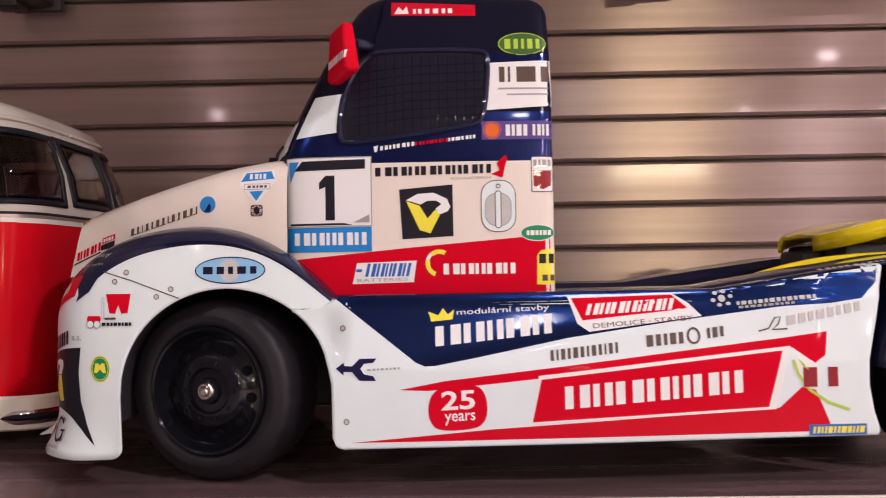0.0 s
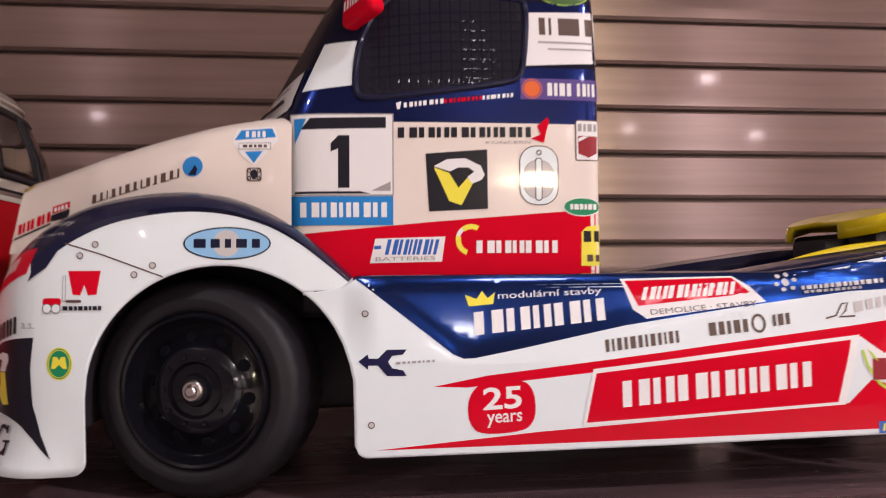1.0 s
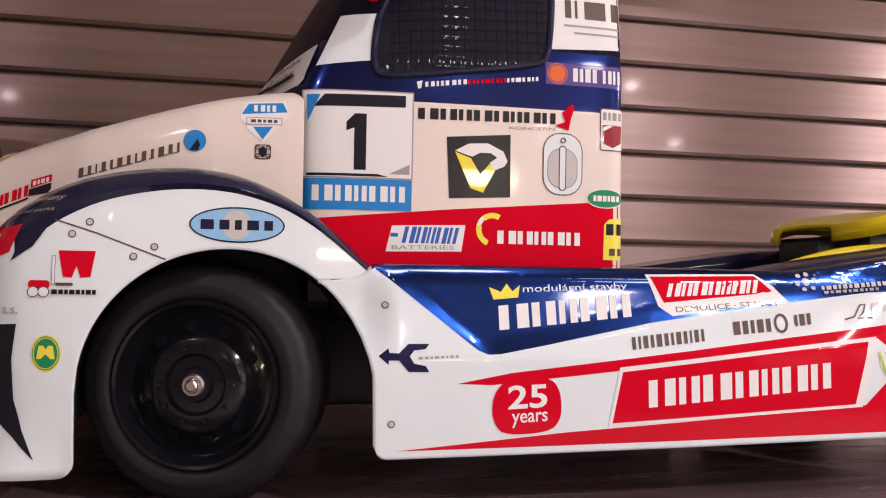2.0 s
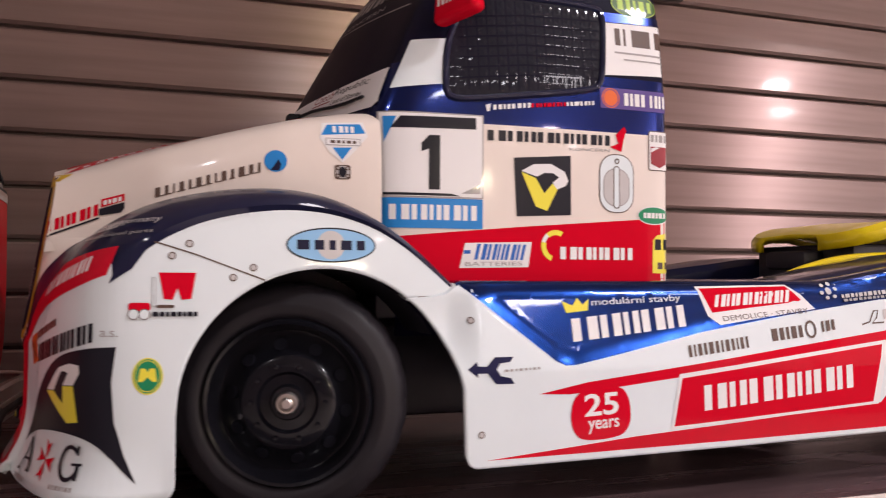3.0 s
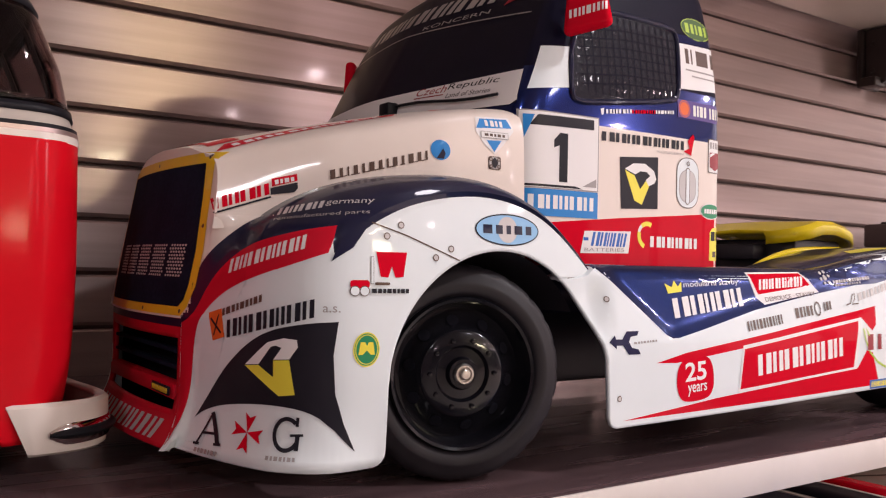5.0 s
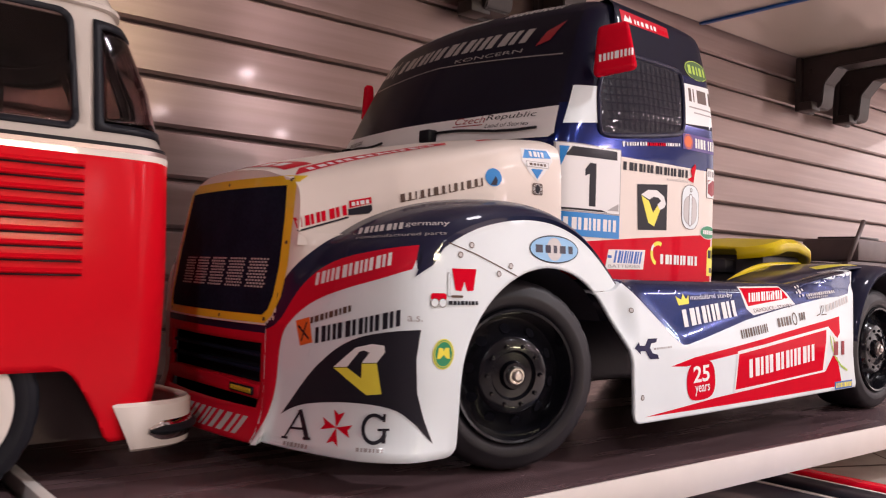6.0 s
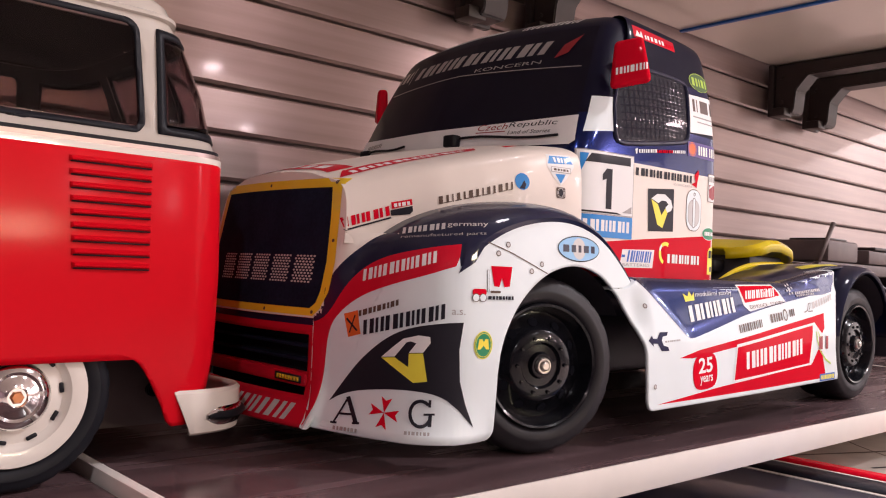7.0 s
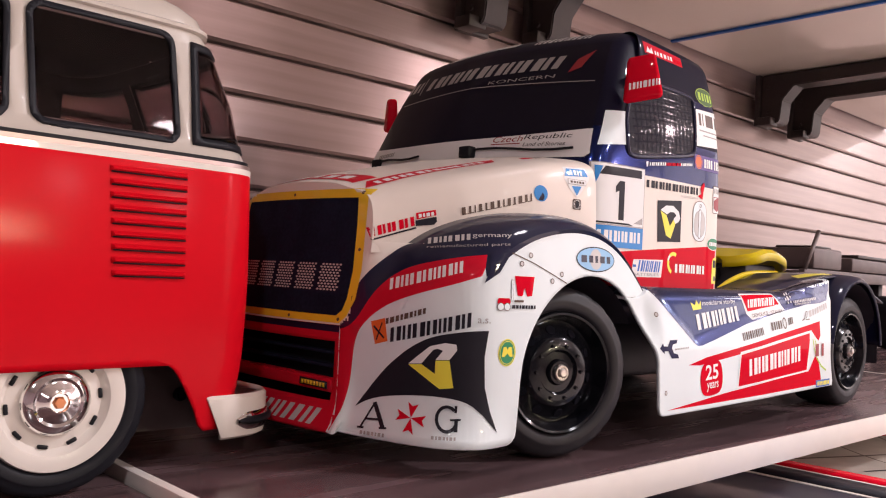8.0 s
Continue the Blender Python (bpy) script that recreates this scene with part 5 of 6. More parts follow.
laid("square_sticker", [(BLACK, poly((-0.0134, 0.0794), (0.0037, 0.0802), (0.0036, 0.0975), (-0.0143, 0.0961)))] + vmark(-0.0052, 0.0886, 0.0148), CAB, "y", truck, "black square sticker with a white and yellow mark")
laid("door_handle_print", [
    (BROWN, round_rect(0.0130, 0.0813, 0.0248, 0.0988, 0.0050)), (WHITE, round_rect(0.0133, 0.0816, 0.0245, 0.0985, 0.0047)),
    (GREY, round_rect(0.0143, 0.0832, 0.0233, 0.0945, 0.0040)), (SILVER, round_rect(0.0146, 0.0835, 0.0230, 0.0942, 0.0037)),
    (BROWN, round_rect(0.0177, 0.0826, 0.0199, 0.0952, 0.0009)), (WHITE, round_rect(0.0180, 0.0829, 0.0196, 0.0949, 0.0007)),
    (BROWN, ring(0.0189, 0.0967, 0.0008, 0.0008, 0.0003)),
], CAB, "y", truck, "printed door handle with a dark outline")
laid("shield_sticker", [(BROWN, round_rect(0.0300, 0.0945, 0.0374, 0.1066, 0.0008)), (PAPER, round_rect(0.0303, 0.0948, 0.0371, 0.1063, 0.0006)), (GREY, bars(0.0308, 0.1032, 0.0366, 0.1054, 4, fill=0.6)),
    (DARK_RED, poly((0.0307, 0.1018), (0.0367, 0.1018), (0.0366, 0.0968), (0.0340, 0.0954), (0.0309, 0.0966))), (PAPER, poly((0.0309, 0.1000), (0.0340, 0.1016), (0.0326, 0.1017), (0.0309, 0.1012)))], CAB, "y", truck, "white sticker with a dark red shield")
laid("oval_sticker", [(PAPER, oval(0.0319, 0.0809, 0.0058, 0.0028)), (GREEN, oval(0.0319, 0.0809, 0.0055, 0.0025)), (PAPER, bars(0.0282, 0.0801, 0.0362, 0.0817, 6, fill=0.7))], CAB, "y", truck, "green oval sticker")
laid("yellow_sticker", [(LEMON, poly((0.0314, 0.0636), (0.0375, 0.0634), (0.0375, 0.0757), (0.0330, 0.0750), (0.0316, 0.0735))), (BLACK, bars(0.0322, 0.0706, 0.0372, 0.0738, 2, fill=0.6)), (BROWN, bars(0.0332, 0.0648, 0.0372, 0.0668, 2, fill=0.55))], CAB, "y", truck, "yellow corner sticker")
laid("battery_sticker", [(PAPER, poly((-0.0304, 0.0646), (-0.0098, 0.0650), (-0.0088, 0.0722), (-0.0288, 0.0716))), (MID_BLUE, bars(-0.0262, 0.0670, -0.0115, 0.0714, 5, slant=0.0010, fill=0.85)), (MID_BLUE, rect(-0.0292, 0.0686, -0.0272, 0.0696)), (GREY, words("BATTERIES", -0.0288, 0.0652, -0.0118, 0.0663, rise=0.0003))], CAB, "y", truck, "white sticker with blue sponsor bars")
laid("arc_sticker", [(LEMON, ring(-0.0012, 0.0712, 0.0046, 0.0046, 0.0015, 60, 130)), (PAPER, ring(-0.0012, 0.0712, 0.0046, 0.0046, 0.0012, 130, 165)), (LEMON, ring(-0.0012, 0.0712, 0.0046, 0.0046, 0.0015, 165, 250)), (PAPER, bars(0.0002, 0.0674, 0.0242, 0.0710, 5, fill=0.88))], CAB, "y", truck, "white sponsor bars with a yellow arc")
laid("name_lettering", [(PAPER, poly((-0.0228, 0.1107), (-0.0212, 0.1112), (-0.0216, 0.1090), (-0.0224, 0.1088))), (PAPER, bars(-0.0205, 0.1094, -0.0090, 0.1108, 4, fill=0.8, rise=0.0014)), (RED, bars(-0.0088, 0.1108, 0.0022, 0.1120, 5, fill=0.8, rise=0.0012)), (PAPER, bars(0.0024, 0.1120, 0.0115, 0.1132, 4, fill=0.8, rise=0.0010))], CAB, "y", truck, "white and red name bars under the window")
laid("pillar_panel", [(WHITE, poly((-0.0495, 0.1142), (-0.0345, 0.1160), (-0.0330, 0.1294), (-0.0430, 0.1286)))], CAB, "y", truck, "white panel on the windscreen pillar")
laid("purple_sticker", [(PURPLE, rect(0.0137, 0.1124, 0.0374, 0.1187)), (ORANGE, oval(0.0172, 0.1156, 0.0024)), (ORANGE, ring(0.0172, 0.1156, 0.0030, 0.0030, 0.0003)), (PAPER, bars(0.0218, 0.1136, 0.0290, 0.1174, 4, fill=0.62)), (PAPER, bars(0.0308, 0.1136, 0.0362, 0.1174, 2, fill=0.8))], CAB, "y", truck, "purple sticker with an orange sun")
laid("white_sticker", [(PAPER, poly((0.0153, 0.1225), (0.0378, 0.1238), (0.0374, 0.1398), (0.0158, 0.1390))), (BROWN, bars(0.0200, 0.1322, 0.0370, 0.1376, 3, fill=0.30)), (BROWN, bars(0.0230, 0.1322, 0.0396, 0.1376, 3, fill=0.10)), (GREY, rect(0.0195, 0.1296, 0.0365, 0.1302)), (GREY, rect(0.0225, 0.1276, 0.0365, 0.1281))], CAB, "y", truck, "white sticker with three thin dark bars")
# a reflection on the upper cab, laid on as a blue strip
laid("pillar_reflection_strip", [(CAB_BLUE, poly((0.0162, 0.1392), (0.0372, 0.1400), (0.0368, 0.1424), (0.0166, 0.1424)))], CAB, "y", truck, "blue strip in place of a reflection over the white sticker")
laid("oval_sticker", [(LIME, oval(0.0282, 0.1458, 0.0082, 0.0041)), (OLIVE, oval(0.0282, 0.1458, 0.0079, 0.0038)), (LIME, bars(0.0222, 0.1440, 0.0342, 0.1476, 5, fill=0.45))], CAB, "y", truck, "olive oval sticker with a lime rim")
laid("roof_sticker", [(DEEP_RED, poly((-0.0165, 0.1570), (0.0125, 0.1564), (0.0125, 0.1606), (-0.0165, 0.1620))), (PAPER, bars(-0.0090, 0.1575, 0.0045, 0.1593, 3, fill=0.7)), (RED, bars(0.0055, 0.1572, 0.0115, 0.1588, 4, fill=0.7)), (PAPER, poly((-0.0155, 0.1575), (-0.0140, 0.1602), (-0.0125, 0.1586), (-0.0112, 0.1604), (-0.0105, 0.1575)))], CAB, "y", truck, "red sticker along the roof edge")

# side window with its net and rim
WINDOW = [(-0.0345, 0.1135), (-0.0315, 0.1118), (-0.0200, 0.1130), (0.0105, 0.1172), (0.0142, 0.1195), (0.0155, 0.1280), (0.0165, 0.1415), (0.0140, 0.1438), (-0.0200, 0.1440), (-0.0265, 0.1420), (-0.0325, 0.1310), (-0.0342, 0.1220)]
rounded = [(p.x, p.y) for p in smooth_line([(a, b, 0) for a, b in WINDOW], 3, closed=True)]
window = laid("side_window", [(NET_GLASS, poly(*rounded))], CAB, "y", truck, "black smoked side window with a safety net", 0.00007)
net = [(GLASS, stroke([(x, 0.1150 + max(0, (x + 0.01)) * 0.15), (x, 0.1425)], 0.00045)) for x in [-0.0275 + 0.0030 * k for k in range(14)]]
net += [(GLASS, stroke([(-0.0300, z - 0.003), (-0.01, z - 0.0008), (0.0145, z)], 0.0005)) for z in [0.1210 + 0.0030 * k for k in range(7)]]
laid("safety_net", net, CAB, "y", window, "black safety net behind the window", 0.00016, step=0.000002)
rim = []
for u, v in rounded:
    hit, normal, _, _ = CAB.ray_cast(Vector((u, -0.5, v)), Vector((0, 1, 0)))
    rim.append(hit)
part("window_rim", tube(rim, 0.0010, 8, closed=True), NAVY, window, "navy moulded window rim")

# windscreen
glass = [(0.0655, 0.1095), (0.0640, 0.1180), (0.0610, 0.1400), (0.0570, 0.1600), (0.0, 0.1615)]
outline = [(-a, b) for a, b in glass[:-1]] + [(a, b) for a, b in reversed(glass[:-1])]
screen = laid("windscreen", [(GLASS, poly(*outline))], CAB, "x", truck, "black curved windscreen", 0.00007)
strip = [(-0.0650, 0.1090)] + [(o / 1000, 0.1180 + 0.0026 * (o / 64) ** 2) for o in range(-64, 65, 8)] + [(0.0655, 0.1105), (0.0640, 0.1090)]
laid("sun_strip", [(PAPER, poly(*strip)), (DARK_RED, words("Czech", 0.0240, 0.1160, 0.0372, 0.1186, slant=0.0005, rise=0.0001)), (BLACK, words("Republic", 0.0378, 0.1161, 0.0570, 0.1188, slant=0.0005, rise=0.0002)), (DARK_RED, rect(0.0240, 0.1150, 0.0370, 0.1154)), (BLACK, words("Land of Stories", 0.0385, 0.1138, 0.0555, 0.1154, slant=0.0003)), (GREY, bars(-0.0560, 0.1150, -0.0400, 0.1170, 9, fill=0.6))], CAB, "x", screen, "pale strip along the foot of the windscreen", 0.0005)
laid("visor_print", [(GREY, bars(-0.0390, 0.1485, 0.0395, 0.1545, 8, slant=0.0016, fill=0.84)), (GREY, words("KONCERN", 0.0080, 0.1442, 0.0400, 0.1458)), (DARK_RED, poly((0.0450, 0.1460), (0.0500, 0.1480), (0.0530, 0.1560), (0.0500, 0.1540), (0.0470, 0.1520))), (GREY, bars(-0.0560, 0.1490, -0.0460, 0.1545, 3, slant=0.001, fill=0.5)), (GREY, rect(-0.0435, 0.1470, -0.0428, 0.1560)), (GREY, stroke([(-0.055, 0.1428), (0.0, 0.1434), (0.058, 0.1412)], 0.0004))], CAB, "x", screen, "grey sponsor bars across the windscreen top", 0.0005)
laid("roof_front_print", [(SILVER, bars(0.0200, 0.1632, 0.0460, 0.1658, 6, slant=0.0005, fill=0.7)), (SILVER, poly((-0.035, 0.1632), (0.010, 0.1640), (0.012, 0.1655), (-0.03, 0.1650)))], CAB, "x", truck, "grey sponsor bars on the roof front")

# wipers
def on_cab(o, z, lift):
    hit, normal, _, _ = CAB.ray_cast(Vector((-0.6, YC - o, z)), Vector((1, 0, 0)))
    return hit + Vector((-lift, 0, 0))


for o0, o1 in ((0.0120, 0.0600), (-0.0560, -0.0150)):
    wip = part("wiper", tube([on_cab(o0 + (o1 - o0) * k / 6, 0.1130 + 0.0008 * math.sin(k), 0.0016) for k in range(7)], 0.0005, 6), TRIM, truck, "thin black wiper")
    part("wiper_arm", block(on_cab(o0, 0.1115, 0).x - 0.0035, on_cab(o0, 0.1115, 0).x + 0.001, YC - o0 - 0.006, YC - o0, 0.1100, 0.1148, 0.0007), TRIM, wip)

# mirrors
def mirror(side):
    c = Vector((-0.0322, 0.2800, 0.1420))
    bm = block(-0.0072, 0.0072, -0.0026, 0.0026, -0.0088, 0.0088, 0.0018, segments=3)
    for v in bm.verts:
        rise = (v.co.z + 0.0088) / 0.0176
        v.co.x *= 1.06 - 0.34 * rise
        v.co.x -= 0.0012 * rise
        v.co.y *= 1.15 - 0.35 * rise
        v.co.z += v.co.x * 0.18
    bm.transform(Matrix.Rotation(radians(-57), 4, "Z"))
    lettering = bars(-0.0072, -0.0042, 0.0068, -0.0016, 5, fill=0.72)
    for v in bm.verts:
        v.co += c
    bm.normal_update()
    tree = tree_of(bm)
    if side:
        for v in bm.verts:
            v.co.y = 2 * YC - v.co.y
        bmesh.ops.reverse_faces(bm, faces=bm.faces[:])
    ob = part("mirror", bm, RED, truck, "red wing mirror")
    y0 = 2 * YC - 0.284 if side else 0.284
    y1 = 2 * YC - 0.2925 if side else 0.2925
    part("mirror_stem", tube([(c.x + 0.004, y0, c.z + 0.004), (c.x + 0.011, y1, c.z + 0.004)], 0.0018, 8), NAVY, ob)
    if not side:
        laid("mirror_print", [(PAPER, ([Vector((across(c.x, c.y) + p.x * 0.82, c.z + p.y + 0.16 * p.x, 0)) for p in lettering[0]], lettering[1]))], tree, "d", ob, "white bars", 0.0001)


mirror(0), mirror(1)

# bonnet
laid("gold_sticker", [(RED, bars(-0.1371, 0.0733, -0.1243, 0.0764, 4, fill=0.88, rise=0.0046)), (RED, poly((-0.1236, 0.0800), (-0.1177, 0.0818), (-0.1177, 0.0837), (-0.1236, 0.0822))), (BLACK, poly((-0.1240, 0.0778), (-0.1186, 0.0786), (-0.1177, 0.0797), (-0.1177, 0.0814), (-0.1240, 0.0796))), (BLACK, stroke([(-0.1371, 0.0724), (-0.1240, 0.0772)], 0.0005)), (PAPER, bars(-0.1229, 0.0806, -0.1184, 0.0818, 4, fill=0.6, rise=0.0011))], HOOD, "y", truck, "red and black brake sticker", cell=0.002)
trade = laid("trade_sticker", [(BROWN, bars(-0.1102, 0.0824, -0.0842, 0.0850, 13, fill=0.28, rise=0.0071)), (BROWN, bars(-0.1089, 0.0828, -0.0842, 0.0831, 8, fill=0.55, rise=0.0066))], HOOD, "y", truck, "thin dark sponsor bars with a blue dot")
dot = laid("blue_dot", [(SKY, oval(-0.0804, 0.0925, 0.0029)), (NAVY, poly((-0.0817, 0.0900), (-0.0795, 0.0900), (-0.0790, 0.0916), (-0.0797, 0.0930)))], HOOD, "y", trade, "round blue dot")
laid("gem_sticker", [(PAPER, poly((-0.0680, 0.1035), (-0.0572, 0.1040), (-0.0562, 0.1000), (-0.0600, 0.0955), (-0.0630, 0.0926), (-0.0665, 0.0955), (-0.0690, 0.0992))), (SKY, poly((-0.0668, 0.1030), (-0.0580, 0.1034), (-0.0568, 0.1008), (-0.0686, 0.1000))), (SKY, poly((-0.0656, 0.0966), (-0.0606, 0.0968), (-0.0631, 0.0933))), (PAPER, bars(-0.0655, 0.1008, -0.0598, 0.1026, 2, fill=0.8)), (GREY, rect(-0.0674, 0.0972, -0.0582, 0.0992)), (PAPER, rect(-0.0672, 0.0974, -0.0584, 0.0990)), (BROWN, bars(-0.0662, 0.0978, -0.0594, 0.0986, 5, fill=0.6))], HOOD, "y", truck, "blue gem-shaped sticker")
laid("lock_print", [(BROWN, round_rect(-0.0651, 0.0881, -0.0609, 0.0920, 0.0007)), (SILVER, round_rect(-0.0648, 0.0884, -0.0612, 0.0917, 0.0006)), (BLACK, round_rect(-0.0636, 0.0886, -0.0624, 0.0915, 0.0005)), (BLACK, oval(-0.0630, 0.0901, 0.0011)), (BROWN, ring(-0.0643, 0.0911, 0.0006, 0.0006, 0.0003, steps=12)), (BROWN, ring(-0.0617, 0.0911, 0.0006, 0.0006, 0.0003, steps=12)), (BROWN, ring(-0.0643, 0.0890, 0.0006, 0.0006, 0.0003, steps=12)), (BROWN, ring(-0.0617, 0.0890, 0.0006, 0.0006, 0.0003, steps=12))], HOOD, "y", truck, "printed bonnet lock")
laid("bonnet_sticker", [(DEEP_RED, poly((-0.1340, 0.3215), (-0.0850, 0.3080), (-0.0815, 0.3128), (-0.1300, 0.3262))), (PAPER, bars(-0.1290, 0.3212, -0.0880, 0.3240, 7, fill=0.82, rise=-0.0112))], HOOD, "z", truck, "red bonnet sticker with white bars")
laid("bonnet_sticker", [(DEEP_RED, poly((-0.1338, 0.3290), (-0.1252, 0.3264), (-0.1252, 0.3838), (-0.1338, 0.3810))), *[(PAPER, rect(-0.1318, 0.3345 + 0.009 * k, -0.1274, 0.3405 + 0.009 * k)) for k in range(5)]], HOOD, "z", truck, "red sticker across the bonnet front")
laid("bonnet_sticker", [(RED, poly((-0.0745, 0.3035), (-0.0690, 0.3030), (-0.0680, 0.3060), (-0.0735, 0.3066))), (BROWN, poly((-0.0680, 0.3028), (-0.0640, 0.3026), (-0.0632, 0.3052), (-0.0672, 0.3056)))], HOOD, "z", truck, "small red and brown sticker")

# grille
half_out = [(0.0372, 0.0897), (0.0386, 0.0770), (0.0401, 0.0620), (0.0396, 0.0527), (0.0372, 0.0470), (0.0346, 0.0446)]
half_in = [(0.0334, 0.0866), (0.0350, 0.0770), (0.0366, 0.0620), (0.0362, 0.0527), (0.0350, 0.0488), (0.0328, 0.0470)]
frame_out = half_out + [(-a, b) for a, b in reversed(half_out)]
frame_in = half_in + [(-a, b) for a, b in reversed(half_in)]
grille = laid("grille", [(GOLD, poly(*frame_out))], HOOD, "x", truck, "dark mesh grille in a yellow screwed frame", 0.00016)
laid("mesh_panel", [(MESH, poly(*frame_in))], HOOD, "x", grille, "dark mesh panel", 0.00026)
dots = []
for k in range(5):
    for r in range(10):
        for c in range(6):
            dots.append((SILVER, oval(-0.0250 + k * 0.0118 + (c + 0.5 * (r % 2)) * 0.0016, 0.0553 + r * 0.00094, 0.00062, 0.00036, 6)))
laid("dotted_print", dots, HOOD, "x", grille, "dotted silver sponsor bars", 0.00034, step=0.0)
for o, z in ((0.0350, 0.0882), (0.0, 0.0882), (-0.0350, 0.0882), (0.0378, 0.0690), (-0.0378, 0.0690), (0.0340, 0.0458), (0.010, 0.0456), (-0.0340, 0.0458)):
    laid("screw", [(BROWN, oval(o, z, 0.0006, 0.0006, 12))], HOOD, "x", grille, "", 0.00026)

# bumper prints
laid("bumper_print", [(SILVER, bars(-0.0300, 0.0112, 0.0285, 0.0164, 7, slant=0.0022, fill=0.7))], BUMPER, "x", truck, "pale sponsor bars on the bumper lip")
part("intake_print", block(-0.1449, -0.1444, YC - 0.0315, YC - 0.0165, 0.0228, 0.0252), BLACK, truck, "black strip on the intake bar")
for k in range(8):
    part("yellow_bar", block(-0.1452, -0.1449, YC - 0.0308 + 0.0017 * k, YC - 0.0297 + 0.0017 * k, 0.0233, 0.0247), GOLD, truck)

# fender front corner
A = across
# the sheet's edges in the slanted view: height, place across
SKIN_LEFT = [(0.0100, -0.3290), (0.0190, -0.3274), (0.0420, -0.3276), (0.0448, -0.3276), (0.0461, -0.3257), (0.0490, -0.3245), (0.0526, -0.3241), (0.0582, -0.3236), (0.0675, -0.3232), (0.0730, -0.3228)]
SKIN_RIGHT = [(0.0100, -0.3170), (0.0300, -0.3140), (0.0450, -0.3100), (0.0540, -0.3050), (0.0600, -0.3030), (0.0720, -0.3010)]


def nose_skin():
    """The moulded corner between grille, bumper and fender, as one smooth sheet that takes their place."""
    way, place = AXES["d"]
    rows, n, m = [], 40, 100
    for i in range(m):
        v = 0.0104 + 0.0616 * i / (m - 1)
        a, b = lerp_table(SKIN_LEFT, v), lerp_table(SKIN_RIGHT, v)
        row = []
        for k in range(n + 1):
            start = place(a + (b - a) * k / n, v)
            hits = [t.ray_cast(start, way) for t in (HOOD, FENDER_TREE, BUMPER)]
            row.append((start, min([h_[3] for h_ in hits if h_[0] is not None], default=None)))
        rows.append(row)
    depth = [[d for _, d in row] for row in rows]
    for row in depth:
        known = [d for d in row if d is not None]
        for k, d in enumerate(row):
            row[k] = known[-1] if d is None else d
    solid = [row[:] for row in depth]
    for _ in range(60):
        depth = [[(depth[max(i - 1, 0)][k] + depth[min(i + 1, m - 1)][k] + depth[i][k - 1] + depth[i][k + 1]) / 4 if 0 < k < n else depth[i][k] for k in range(n + 1)] for i in range(m)]
    for i in range(m):
        for k in range(n + 1):
            hold = max(0.0, 1 - (n - k) / 9, 1 - (m - 1 - i) / 6, 1 - i / 5)
            depth[i][k] += (solid[i][k] - depth[i][k]) * hold
    bm = grid([[start + way * (depth[i][k] - 0.00012) for k, (start, _) in enumerate(row)] for i, row in enumerate(rows)])
    for f in bm.faces:
        c = f.calc_center_median()
        f.material_index = 1 if c.z > lerp_table(RED_TOP, across(c.x, c.y)) else 0
        f.normal_update()
        if f.normal.dot(way) > 0:
            f.normal_flip()
    return bm


def make_room(ob):
    """Takes away the faces of a shell that lie under the corner sheet."""
    bm = bmesh.new()
    bm.from_mesh(ob.data)

    def under(p):
        u, v = across(p.x, p.y), p.z
        return p.y < YC - 0.02 and p.x < -0.11 and 0.0106 < v < 0.0716 and lerp_table(SKIN_LEFT, v) + 0.0002 < u < lerp_table(SKIN_RIGHT, v) - 0.0002
    bmesh.ops.delete(bm, geom=[f for f in bm.faces if all(under(p.co) for p in f.verts)], context="FACES")
    bm.to_mesh(ob.data)
    bm.free()


class Corner:
    """The corner sheet and, beside it, the fender, as one body for stickers."""
    def ray_cast(self, start, way):
        hit = SKIN.ray_cast(start, way)
        return hit if hit[0] is not None else FENDER_TREE.ray_cast(start, way)


NAVY_TOP = [(-0.3278, 0.0450), (-0.3260, 0.0478), (-0.3240, 0.0535), (-0.3222, 0.0573), (-0.3208, 0.0597), (-0.3172, 0.0636), (-0.3128, 0.0674), (-0.3078, 0.0712), (-0.3030, 0.0724), (-0.2985, 0.0710), (-0.2880, 0.0704), (-0.2800, 0.0696)]
RED_TOP = [(-0.3290, 0.0424), (-0.3263, 0.0431), (-0.3233, 0.0447), (-0.3207, 0.0482), (-0.3183, 0.0526), (-0.3149, 0.0574), (-0.3095, 0.0620), (-0.3031, 0.0649), (-0.2932, 0.0671), (-0.2870, 0.0682), (-0.2808, 0.0690)]
RED_LOW = [(-0.2822, 0.0622), (-0.2850, 0.0613), (-0.2912, 0.0591), (-0.3005, 0.0564), (-0.3098, 0.0529), (-0.3157, 0.0490), (-0.3190, 0.0455), (-0.3210, 0.0425), (-0.3221, 0.0380), (-0.3224, 0.0343), (-0.3229, 0.0257), (-0.3248, 0.0178), (-0.3268, 0.0140), (-0.3287, 0.0104)]


def bend(points):
    return [(p.x, p.y) for p in smooth_line([(u, v, 0) for u, v in points], 2)]


skin_bm = nose_skin()
SKIN = tree_of(skin_bm)
CORNER = Corner()
for shell in (hood, fender, bumper):
    make_room(shell)
nose = part("nose_corner", skin_bm, [WHITE, WARM_LIT_WHITE], truck, "white, navy and red moulded nose corner", sharp=80)
laid("navy_sweep", [(NAVY, poly(*bend(NAVY_TOP), *reversed(bend(RED_TOP))))], CORNER, "d", nose, "navy sweep", 0.00008, cell=0.0008)
